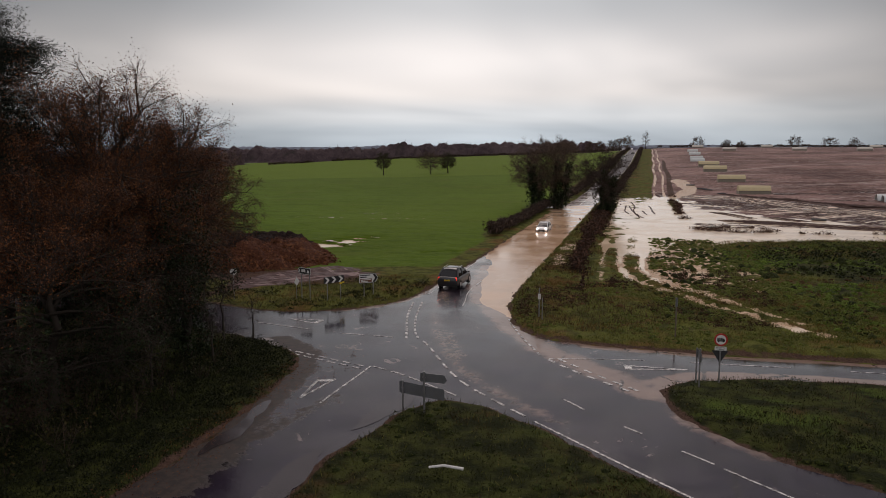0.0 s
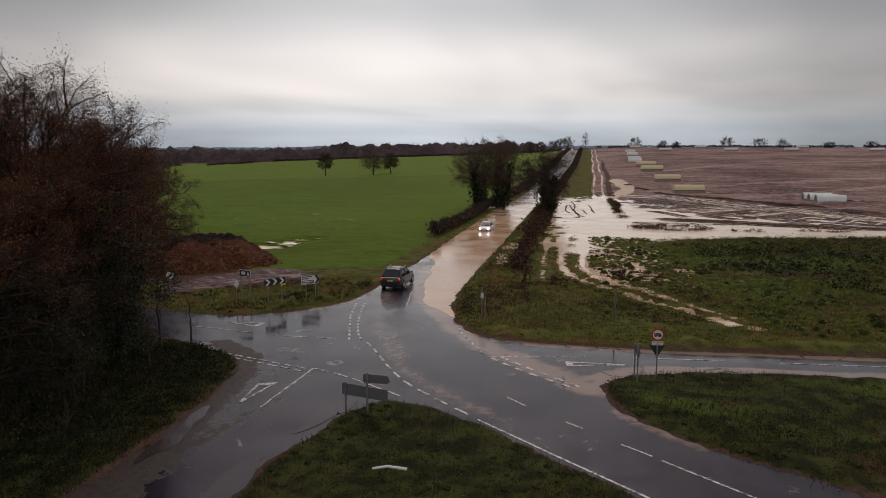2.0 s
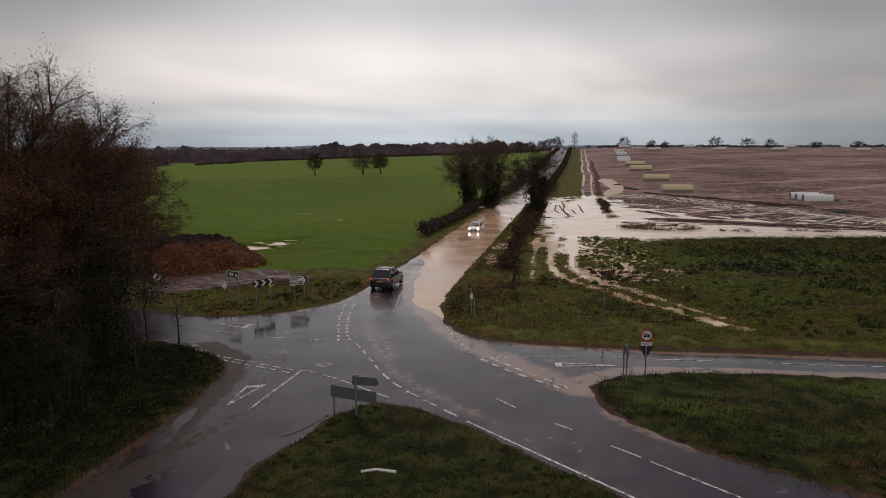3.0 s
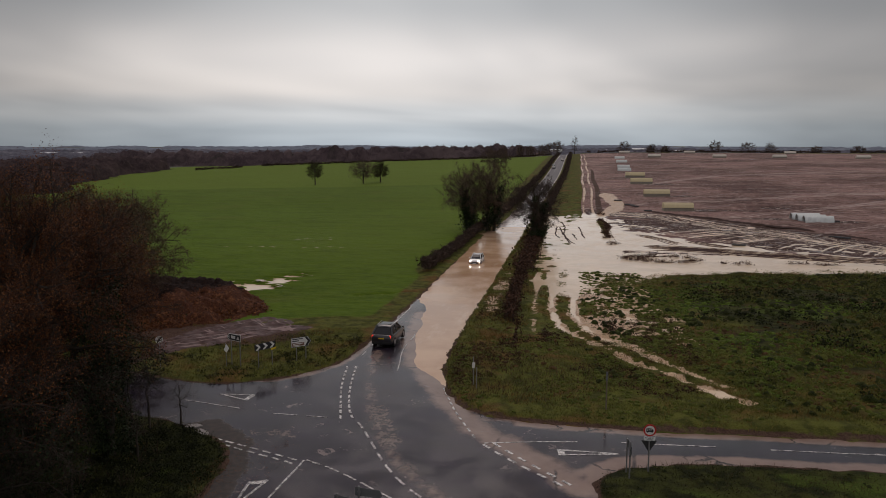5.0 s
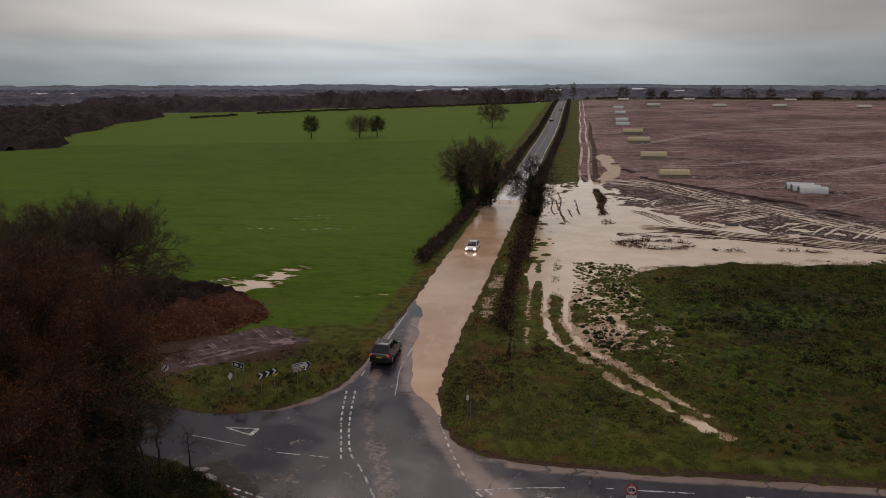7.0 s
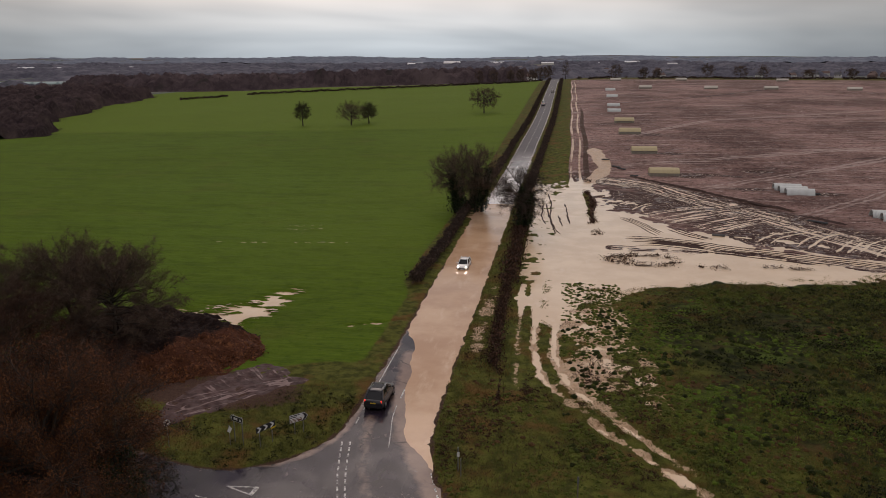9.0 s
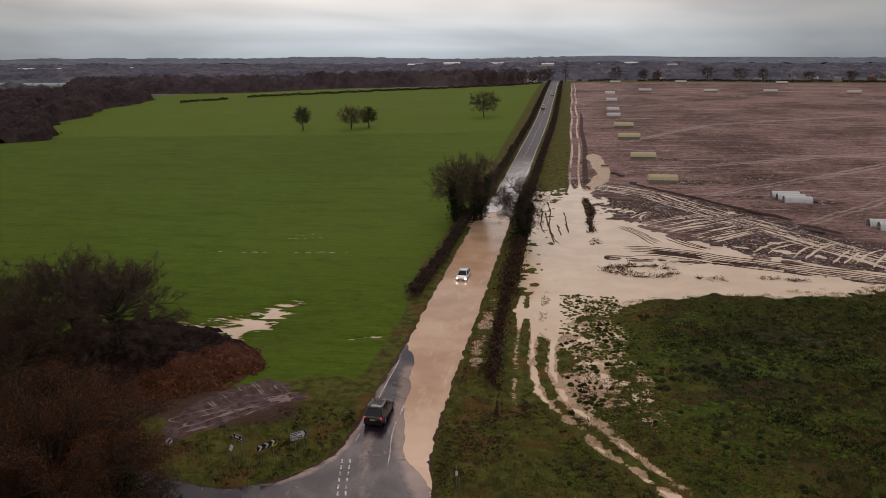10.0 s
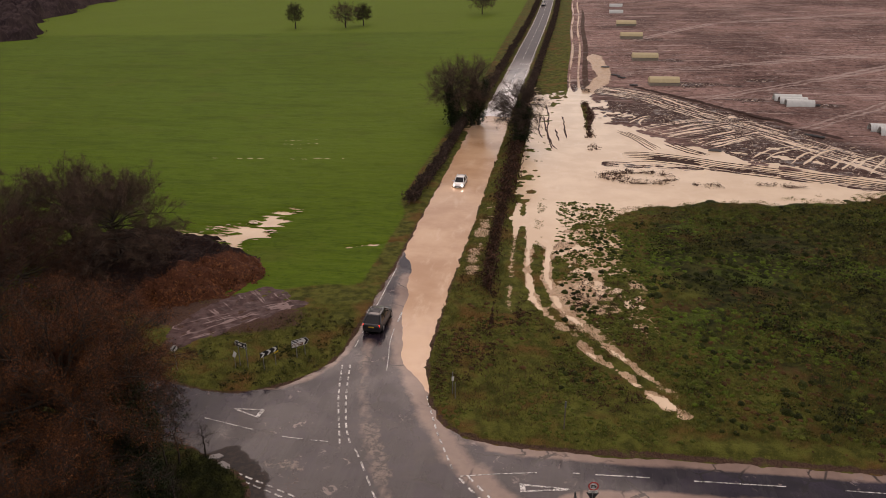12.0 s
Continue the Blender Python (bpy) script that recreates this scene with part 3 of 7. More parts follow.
def ground_z(x, y, v=None):
    if v is None:
        v = verge_distance(x, y)
    base = land(x, y)
    near = 1 - smooth01(170, 215, y)
    bumps = 0.09 * fnoise(x, y, 0.30, 0, 4) + 0.07 * fnoise(x, y, 1.2, 1, 3)
    z = base + 0.16 + bumps * (1 - smooth01(200, 500, y))
    # the pond and the sodden ground round it
    p = inside_distance(x, y, POND) + 2.2 * fnoise(x, y, 0.12, 3, 3) + 1.1 * fnoise(x, y, 0.55, 1, 3)
    mudside = smooth01(98, 112, y - 0.12 * x) * (x > -6)
    rough_mud = 0.10 * fnoise(x, y, 0.55, 2, 3)
    shelf = WATER_Z + np.where(p > 0, -0.035 * p, -0.022 * p * (1 - 0.55 * mudside)) + mudside * rough_mud * 0.55
    shelf = np.maximum(shelf, WATER_Z - 0.35)
    wet = near * smooth01(-12, -1, p)
    z = np.where(x > -5.4, z * (1 - wet) + np.minimum(z, shelf) * wet, z)
    # patchy sodden strip beside the track
    sodden = np.exp(-((x - 5.0 - 0.12 * (75 - y)) / 5.0) ** 4) * smooth01(53, 66, y) * (1 - smooth01(94, 98, y))
    z = z - sodden * (0.18 + 0.22 * fnoise(x, y, 0.75, 1, 4))
    z = z - 0.42 * np.exp(-(np.hypot((x - 10.4) / 1.9, (y - 50.0) / 2.6)) ** 2) * (0.8 + 0.6 * fnoise(x, y, 0.5, 2, 2))
    band = np.exp(-((x + 1.0 + 0.25 * np.sin(y * 0.2)) / 1.55) ** 6) * smooth01(62, 68, y) * (1 - smooth01(100, 104, y))
    z = z - band * (0.20 + 0.10 * fnoise(x, y, 0.8, 2, 2)) * (0.4 + 0.6 * smooth01(70, 92, y))
    for r in RUTS:
        d, _ = line_distance(x, y, r)
        z = z - (0.27 + 0.10 * fnoise(x, y, 0.35, 3, 2)) * np.exp(-(d / np.maximum(RUT_W + 0.24 * fnoise(x, y, 1.1, 2, 3), 0.12)) ** 4) * smooth01(46, 50, y) * (0.45 if r is RUTS[2] else 1.0) * np.clip(0.45 + smooth01(58, 74, y) + 1.2 * fnoise(x, y, 0.45, 1, 3), 0, 1)
    # wheel ruts across the sodden mud, cut down to the water
    sop = mudside * near * np.exp(-((line_distance(x, y, SOP)[0]) / 17.0) ** 4)
    low = WATER_Z + 0.03 + 0.05 * fnoise(x, y, 0.5, 2, 3) + 0.06 * fnoise(x, y + 0.3 * x, 0.09, 1, 2)
    z = z * (1 - sop) + np.minimum(z, low) * sop
    for line, half, _, deep in RUT_SETS:
        d, _ = line_distance(x, y, line)
        env = np.exp(-(d / half) ** 4) * near * (smooth01(5.5, 8, x) if line[0][0] > 0 else 1.0)
        comb = fnoise(x, y, 0.6, 1, 3)
        level = env * (y < 172) * ((x > 7) if line[0][0] > 0 else 1.0)
        lie = 0.045 if line[0][0] > 0 else -0.045
        if line is RUT_SETS[1][0]:
            lie = 0.02
        z = z * (1 - level) + (WATER_Z + lie + deep * 0.7 * comb) * level
    # the low dark ridge beside the long tracks
    ridge_at, _ = line_distance(x, y, RIDGE)
    z = z + (0.20 + 0.12 * fnoise(x, y, 0.3, 1, 2)) * np.exp(-(ridge_at / 0.5) ** 2)
    # the track along the hedge
    for tx in (2.6, 4.9):
        z = z - 0.16 * np.exp(-((x - tx - 0.0035 * (y - 185) + 0.3 * np.sin(y * 0.07)) / 0.5) ** 2) * smooth01(165, 175, y) * (1 - smooth01(520, 640, y))
    # the dark bank between track and field
    bank = np.exp(-((x - 6.2 - 0.6 * fnoise(x, y, 0.1, 1)) / 0.8) ** 2) * smooth01(108, 113, y) * smooth01(-0.35, 0.1, fnoise(x, y, 0.07, 2, 2))
    z = z + 0.42 * bank * near
    # puddles in the young corn
    z = z - 0.42 * puddle_mask(x, y)
    # verges stand proud of the road, with a worn edge
    edge = v + 0.22 * fnoise(x, y, 0.9, 1, 3)
    lip = smooth01(-0.55, 0.75, edge)
    return (asphalt_z(x, y) - 0.12) * (1 - lip) + z * lip


def puddle_mask(x, y):
    along_row = 0.5 + 0.8 * fnoise(x * 0.16, y + 0.14 * x, 1.1, 1, 2)
    wedge = np.array([(-46.5, 78.4), (-40.5, 77.6), (-38.2, 75.6), (-35.2, 73.6), (-36.0, 76.4), (-33.8, 78.0), (-34.6, 81.6), (-35.2, 88.0), (-37.1, 82.4), (-40.2, 80.4)])
    d = inside_distance(x, y, wedge) - 0.35 + 2.4 * (along_row - 0.5) + 0.7 * fnoise(x, y, 0.9, 2, 2)
    m = smooth01(-0.5, 0.5, d)
    furrow = fnoise(x * 0.10, y + 0.14 * x, 2.2, 2, 2)
    m = np.maximum(m, 0.8 * smooth01(-1.6, 0.6, inside_distance(x, y, wedge) + 2.0 * furrow)) * smooth01(-0.5, 0.1, furrow + 0.5 * fnoise(x, y, 0.7, 3, 3) + 0.5 * smooth01(0, 1.2, inside_distance(x, y, wedge)))
    d, _ = line_distance(x, y, [(-23.5, 77.0), (-20.5, 78.2), (-17.6, 79.8)])
    m = np.maximum(m, np.exp(-(d / (0.28 + 0.40 * fnoise(x, y, 0.5, 1))) ** 2) * smooth01(-16.8, -17.6, x))
    return m


def gz(x, y):
    """The ground's height at one place, read from the sheet's grid."""
    i = min(max(int(np.searchsorted(GX, x)) - 1, 0), len(GX) - 2)
    j = min(max(int(np.searchsorted(GY, y)) - 1, 0), len(GY) - 2)
    u, v = (x - GX[i]) / (GX[i + 1] - GX[i]), (y - GY[j]) / (GY[j + 1] - GY[j])
    return float((Z[j, i] * (1 - u) + Z[j, i + 1] * u) * (1 - v) + (Z[j + 1, i] * (1 - u) + Z[j + 1, i + 1] * u) * v)


def az(x, y):
    return float(asphalt_z(np.array([float(x)]), np.array([float(y)]))[0])


def axis(stretches):
    out = []
    for a, b, step in stretches:
        out.append(np.linspace(a, b, max(1, int(round((b - a) / step))), endpoint=False))
    return np.unique(np.round(np.concatenate(out + [[stretches[-1][1]]]), 4))


GX = axis([(-3600, -900, 180), (-900, -300, 40), (-300, -70, 6), (-70, -24, 1.1), (-24, -6, 0.5), (-6, 14, 0.24), (14, 62, 0.36), (62, 120, 1.6), (120, 320, 6), (320, 900, 40), (900, 3600, 180)])
GY = axis([(-60, 15, 3), (15, 46, 0.5), (46, 100, 0.30), (100, 165, 0.38), (165, 230, 1.0), (230, 660, 3.5), (660, 1300, 25), (1300, 4900, 150)])


def grid_faces(nx, ny):
    i = np.arange(nx * ny).reshape(ny, nx)
    return np.stack([i[:-1, :-1], i[:-1, 1:], i[1:, 1:], i[1:, :-1]], -1).reshape(-1, 4)


X, Y = np.meshgrid(GX, GY)
V = np.empty_like(X)
for k in range(0, len(GY), 100):
    V[k:k + 100] = verge_distance(X[k:k + 100], Y[k:k + 100])
Z = np.empty_like(X)
for k in range(0, len(GY), 100):
    Z[k:k + 100] = ground_z(X[k:k + 100], Y[k:k + 100], V[k:k + 100])
ground_mesh = arrays("ground", np.stack([X, Y, Z], -1).reshape(-1, 3), grid_faces(len(GX), len(GY)), M_GROUND, True)


def give(me, name, values):
    me.attributes.new(name, "FLOAT", "POINT").data.foreach_set("value", np.ascontiguousarray(values, np.float32).ravel())


# what grows or lies where
west = smooth01(-0.6, 3.4, -17.6 - 1.9 * smooth01(88, 96, Y) - X)
give(ground_mesh, "crop", west * smooth01(61, 66, Y - 0.10 * (X + 20) - 3.2 * np.exp(-((X + 22) / 6) ** 2)) * (1 - smooth01(640, 660, Y)) + 0.42 * smooth01(158, 176, Y) * (1 - smooth01(600, 640, Y)) * smooth01(-3.8, -2.6, X) * smooth01(1.8, 0.8, X))
track_x = X - 0.0035 * (Y - 185) + 0.3 * np.sin(Y * 0.07)
field_edge = 103 + 0.18 * (X - 17)
give(ground_mesh, "mud", smooth01(-1.0, 3.0, Y - field_edge) * np.maximum(smooth01(6.0, 7.4, track_x), smooth01(1.6, 2.4, track_x) * smooth01(168, 180, Y)) * (1 - smooth01(600, 612, Y + 0.05 * X)))
# the dark scrub: real weeds, deepened for lens dimming at the right
weeds_and_shade = smooth01(0.0, 5.0, X + 0.1 * (Y - 75) - 13.0 - 5.0 * fnoise(X, Y, 0.12, 2, 2)) * smooth01(44, 50, Y) * smooth01(0.3, 2.0, V) * (Y < 125)
# the bank takes the same dark colour for the shade of the copse
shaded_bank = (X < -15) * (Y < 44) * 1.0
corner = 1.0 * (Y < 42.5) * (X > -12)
give(ground_mesh, "weeds_and_shade", np.maximum.reduce([weeds_and_shade, shaded_bank, corner]))
# paler past the far boundary; towards the road, lens falloff put into the crop's colour
give(ground_mesh, "pale", np.maximum(smooth01(304, 309, Y + 0.03 * (X + 100)), 0.55 * smooth01(-75, -25, X) * smooth01(85, 120, Y)) * west)
soaked = 0.9 * np.exp(-(line_distance(X, Y, [(9, 163), (20, 158), (30, 156), (38, 140), (52, 126), (70, 114)])[0] / 11.0) ** 2) * smooth01(7, 9, X)
bundle_at = np.exp(-(line_distance(X, Y, RUT_SETS[0][0])[0] / 5.5) ** 4) + np.exp(-(line_distance(X, Y, [(36, 131), (44, 127), (56, 122)])[0] / 8.0) ** 4) + np.exp(-(line_distance(X, Y, RUT_SETS[1][0])[0] / 3.0) ** 4)
faint = np.zeros_like(X)
for line in ([(25, 380), (76, 422), (141, 504)], [(30, 195), (37, 194.5), (44, 192.5)]):
    faint = np.maximum(faint, np.exp(-(line_distance(X, Y, line)[0] / 1.6) ** 2))
wallow = sum(np.exp(-(np.hypot((X - wx) / 4.5, (Y - wy) / 2.2)) ** 2) for wx, wy in ((32, 191.5), (31, 225), (30, 263), (58, 172), (43, 176), (50, 200)))
dark_patch = wallow + np.exp(-(line_distance(X, Y, [(11, 166), (18, 160), (29, 160), (36, 151)])[0] / 4.5) ** 4)
give(ground_mesh, "soaked", np.clip(soaked + dark_patch + 0.8 * bundle_at + 0.8 * faint, 0, 1))
far_mask = np.maximum(smooth01(660, 690, Y), smooth01(0, 14, -X - 252 - 1.1 * np.clip(Y - 300, 0, 60) - 0.1 * np.clip(Y - 360, 0, 400)) * smooth01(285, 300, Y))
# which set of ruts a place belongs to: how far across it and how far along
across, onward, rutted = np.zeros_like(X), np.zeros_like(X), np.zeros_like(X)
for k, (line, half, gap, deep) in enumerate(RUT_SETS):
    d, side = line_distance(X, Y, line)
    (ax, ay), (bx, by) = line[0], line[-1]
    run = ((X - ax) * (bx - ax) + (Y - ay) * (by - ay)) / math.hypot(bx - ax, by - ay)
    env = np.exp(-(d / (half * 1.25)) ** 6) * smooth01(-2, 2, run) * smooth01(2, -2, run - math.hypot(bx - ax, by - ay)) * (smooth01(5.5, 8, X) if line[0][0] > 0 else 1.0)
    if k in (2, 3, 4, 5, 9):
        continue
    best = env > rutted
    across, onward, rutted = np.where(best, d * side + 40 * k, across), np.where(best, run, onward), np.where(best, env, rutted)
give(ground_mesh, "across", across)
give(ground_mesh, "onward", onward)
give(ground_mesh, "rutted", rutted)
give(ground_mesh, "far", far_mask)
edge_dirt = smooth01(-0.6, 0.0, V) * (1 - smooth01(0.1, 0.7, V)) * (Y < 130)
side_track = np.exp(-(line_distance(X, Y, [(-33.5, 48.5), (-32.4, 52), (-31, 55)])[0] / 1.0) ** 4)
heap_yard = side_track + np.exp(-(((X + 31) / 9.5) ** 2 + ((Y - 58.5) / 4.2) ** 2) ** 1.6)
bank_dirt = np.exp(-((track_x - 6.7) / 0.9) ** 2) * smooth01(108, 113, Y) * (1 - smooth01(300, 420, Y))
copse_floor = smooth01(0, 6, inside_distance(X, Y, rounded([(-20, -40), (-20, 20), (-23, 33), (-40, 40), (-90, 41), (-90, -40)])))
give(ground_mesh, "dirt", np.clip(np.maximum.reduce([edge_dirt * 0.75, heap_yard, bank_dirt, copse_floor * 0.8, np.exp(-(line_distance(X, Y, RIDGE)[0] / 0.75) ** 4)]), 0, 1))
lanes = np.zeros_like(X)
for line in RUTS:
    broken = np.clip(0.55 + smooth01(58, 74, Y) + 1.3 * fnoise(X, Y, 0.45, 1, 3), 0, 1)
    lanes = np.maximum(lanes, broken * np.exp(-(line_distance(X, Y, line)[0] / np.maximum(0.44 + 0.36 * fnoise(X, Y, 1.0, 2, 3), 0.1)) ** 4) * (0.95 if line is not RUTS[2] else 0.5))
track = np.maximum(np.exp(-((track_x - 2.6) / 0.55) ** 2), np.exp(-((track_x - 4.9) / 0.55) ** 2))
give(ground_mesh, "silt", np.clip((0.66 + 0.3 * fnoise(X, Y, 0.08, 3, 3)) * track * smooth01(170, 182, Y) * (1 - smooth01(540, 640, Y)) + 0.85 * puddle_mask(X, Y)
     + 0.85 * np.exp(-(line_distance(X, Y, [(6, 182), (9.2, 192), (11.5, 203), (10.5, 216), (9.2, 232)])[0] / (2.3 + 1.2 * fnoise(X, Y, 0.12, 2, 3))) ** 4)
     + 0.74 * np.exp(-((X - 5.0 - 0.12 * (75 - Y)) / 5.2) ** 4) * smooth01(52, 64, Y) * (1 - smooth01(94, 98, Y)) * (0.8 + 0.7 * fnoise(X, Y, 0.3, 1, 3))
     + 0.55 * np.exp(-((X + 8.0) / 1.3) ** 2) * smooth01(66, 74, Y) * (1 - smooth01(92, 100, Y)) * (0.8 + 0.9 * fnoise(X, Y, 0.4, 2, 3))
     + 0.95 * lanes + 0.9 * np.exp(-(np.hypot((X - 10.4) / 1.7, (Y - 50.0) / 2.4)) ** 2) * (0.8 + 0.7 * fnoise(X, Y, 0.5, 2, 3))
     + 0.75 * smooth01(0.0, -0.3, Z - WATER_Z - 0.1) * (V > 0.6) * (X > -9) * (Y < 190) * 0.6, 0, 1))
ground = tagged(new("ground", ground_mesh), "open farmland with green crop, rough verges and churned mud", "ground", kind="structure")

# ---- road ----


def road_sheet():
    xs, ys = axis([(-70, 80, 0.6)]), axis([(-40, 64, 0.6)])
    x, y = np.meshgrid(xs, ys)
    f = grid_faces(len(xs), len(ys))
    keep = (verge_distance(x, y).ravel()[f] < 0.9).any(1)
    xs2, ys2 = axis([(-17.4, -9.0, 0.42)]), axis([(64, 160, 0.6), (160, 665, 4)])
    x2, y2 = np.meshgrid(xs2, ys2)
    x2 = x2 + road_x(y2) + 13.2
    # the two sheets meet along y = 64
    px, py = np.concatenate([x.ravel(), x2.ravel()]), np.concatenate([y.ravel(), y2.ravel()])
    faces = np.concatenate([f[keep], grid_faces(len(xs2), len(ys2)) + x.size])
    used = np.unique(faces)
    order = np.full(px.size, -1)
    order[used] = np.arange(used.size)
    px, py = px[used], py[used]
    me = arrays("road", np.stack([px, py, asphalt_z(px, py)], -1), order[faces], M_ASPHALT, True)
    v = verge_distance(px, py)
    edge = smooth01(-1.1, 0.0, v) * (0.62 + 0.6 * fnoise(px, py, 0.2, 1)) * (1 - 0.8 * smooth01(37, 33, py) * (px < -6)) * (1 - 0.6 * smooth01(33, 26, py)) * np.where((px < -11.5) & (py < 47), 0.15, 1.0)
    wash = np.exp(-(line_distance(px, py, [(-14.6, 70), (-13.4, 60), (-11.4, 53), (-9.4, 49), (-7.0, 44), (-5.2, 41), (-2.2, 38), (0.6, 34.5)])[0] / 1.25) ** 2)
    side_road = (px > -3) * (py > 36) * np.maximum(smooth01(-1.5, -0.5, v), 0) * 1.1
    strip = np.exp(-(line_distance(px, py, [(-3, 29.6), (-7, 33.4), (-9.8, 37.6), (-12.3, 43), (-14.3, 50), (-15.3, 56)])[0] / 0.75) ** 2) * 0.55
    # where thin silty water lies and its bright reflection is painted
    sheen_film = smooth01(128, 136, py) * (1 - smooth01(175, 240, py)) * (0.85 + 0.4 * fnoise(px, py * 0.2, 0.5, 1, 3)) - 0.7 * np.exp(-((np.abs(px - road_x(py)) - 0.9) / 0.45) ** 2) * np.exp(-((py - 143) / 6) ** 2)
    give(me, "silt", np.clip(np.maximum.reduce([edge, wash * 0.9, side_road, strip, sheen_film]), 0, 1))
    worn = np.exp(-(line_distance(px, py, [(-12, 43.5), (-10.4, 40), (-9.6, 38)])[0] / 0.9) ** 2) + 0.8 * np.exp(-(np.hypot((px + 16.5) / 3.2, (py - 38.3) / 1.2)) ** 2) + 0.6 * np.exp(-(line_distance(px, py, [(-15.6, 33), (-14.8, 27), (-14.5, 22)])[0] / 1.1) ** 2)
    give(me, "sheen_film", np.clip(sheen_film, 0, 1))
    give(me, "drained", smooth01(185, 240, py))
    give(me, "grime", np.clip(np.exp(-(line_distance(px, py, [(-21, 39.0), (-18.0, 36.6), (-16.8, 33.0), (-16.2, 28), (-16.0, 20)])[0] / 0.95) ** 2) + 0.55 * np.exp(-(line_distance(px, py, [(-13.4, 30.0), (-14.6, 25), (-14.4, 18)])[0] / 1.0) ** 2)
         + 0.5 * smooth01(-0.7, 0.0, v) * (px < -12) + 0.5 * np.exp(-(line_distance(px, py, [(-2.0, 28.6), (-5.4, 31.6), (-7.5, 33.6), (-8.6, 35.6)])[0] / 0.5) ** 2), 0, 1))
    give(me, "worn", np.clip(worn, 0, 1))
    return me


road = tagged(new("road", road_sheet()), "wet grey asphalt road through a country junction", "road", kind="structure")

# ---- flood water: one level sheet in the road's dip, one over the field ----


def water_sheet(name, xs, ys, near, label, material):
    x, y = np.meshgrid(xs, ys)
    f = grid_faces(len(xs), len(ys))
    keep = near(x, y).ravel()[f].any(1)
    used = np.unique(f[keep])
    order = np.full(x.size, -1)
    order[used] = np.arange(used.size)
    px, py = x.ravel()[used], y.ravel()[used]
    me = arrays(name, np.stack([px, py, np.full(px.size, WATER_Z)], -1), order[f[keep]], material, True)
    return tagged(new(name, me), label, "flood water", kind="structure")


road_water = water_sheet("road_water", axis([(-19, -7.4, 0.6)]), axis([(43, 152, 0.6)]), lambda x, y: asphalt_z(x, y) < WATER_Z + 0.06, "brown silty flood water lying across the road", M_FLOOD)
field_water = water_sheet("field_water", axis([(-7.2, 74, 0.8)]), axis([(46, 192, 0.8)]), lambda x, y: (x > -7) & (ground_z(x, y) < WATER_Z + 0.08), "pale brown flood water spread over field and track", M_POND)
puddle = water_sheet("puddle", axis([(-62, -15, 0.8)]), axis([(70, 130, 0.8)]), lambda x, y: puddle_mask(x, y) > 0.25, "muddy puddles standing in the young crop", M_POND)

# ---- tyre ruts: thin films of water in the mud, and low mud ridges standing in the water ----
FILM, RIDGES, GUTTER = [], [], []


def ribbon(into, line, width, seed, height=0.0):
    """A strip along a line with ragged width and tapered ends; raised in its middle where it is a ridge."""
    r = np.random.default_rng(seed)
    p = np.array(rounded(line, 3, False), float)
    s = np.concatenate([[0], np.cumsum(np.linalg.norm(np.diff(p, axis=0), axis=1))])
    n = max(6, int(s[-1] / 0.35))
    u = np.linspace(0, s[-1], n)
    c = np.stack([np.interp(u, s, p[:, 0]), np.interp(u, s, p[:, 1])], 1)
    d = np.gradient(c, axis=0)
    d /= np.linalg.norm(d, axis=1, keepdims=True) + 1e-9
    nrm = np.stack([-d[:, 1], d[:, 0]], 1)
    c = c + nrm * (0.22 * fnoise(c[:, 0], c[:, 1], 0.30, seed % 4, 3))[:, None]
    taper = np.clip(np.minimum(u, s[-1] - u) / 1.6, 0.0, 1.0) ** 0.6
    w = width * taper * np.clip(0.7 + 1.5 * vnoise(u + 31.7 * seed, u * 0, 0.6, 1) + r.normal(0, 0.16, n), 0.03, 2.2)
    a, b = c - nrm * w[:, None] / 2, c + nrm * w[:, None] / 2
    base = np.maximum(ground_z(c[:, 0], c[:, 1]), WATER_Z)
    if into is GUTTER:
        base = asphalt_z(c[:, 0], c[:, 1])
    if height:
        za, zm = base - 0.06, base + height * taper * (0.6 + 0.5 * r.random(n))
        rows = [np.column_stack([a, za]), np.column_stack([c, zm]), np.column_stack([b, za])]
    else:
        sides = [] if into is GUTTER else [ground_z(a[:, 0], a[:, 1]), ground_z(b[:, 0], b[:, 1])]
        za = np.maximum.reduce([base] + sides) + 0.015
        rows = [np.column_stack([a, za]), np.column_stack([b, za])]
    into.append((np.concatenate(rows), len(rows), n))


def bundle(into, line, offsets, width, seed, height=0.0):
    """Ribbons side by side along one line, each starting and ending where it will."""
    r = np.random.default_rng(seed)
    p = np.array(rounded(line, 2, False), float)
    d = np.gradient(p, axis=0)
    d /= np.linalg.norm(d, axis=1, keepdims=True)
    for k, off in enumerate(offsets):
        q = p + np.stack([-d[:, 1], d[:, 0]], 1) * off
        i, j = int(r.uniform(0, 0.22) * len(q)), len(q) - int(r.uniform(0, 0.22) * len(q))
        ribbon(into, [tuple(v) for v in q[i:j]], width * r.uniform(0.6, 1.3), seed * 20 + k, height)


def joined_ribbons(name, pieces, material, label, category):
    verts, faces, at = [], [], 0
    for v, rows, n in pieces:
        k = np.arange(n - 1)
        for m in range(rows - 1):
            faces.append(np.stack([k, k + n, k + n + 1, k + 1], 1)[:, ::-1] + at + m * n)
        verts.append(v)
        at += len(v)
    return tagged(new(name, arrays(name, np.concatenate(verts), np.concatenate(faces), material, True)), label, category, kind="stuff")


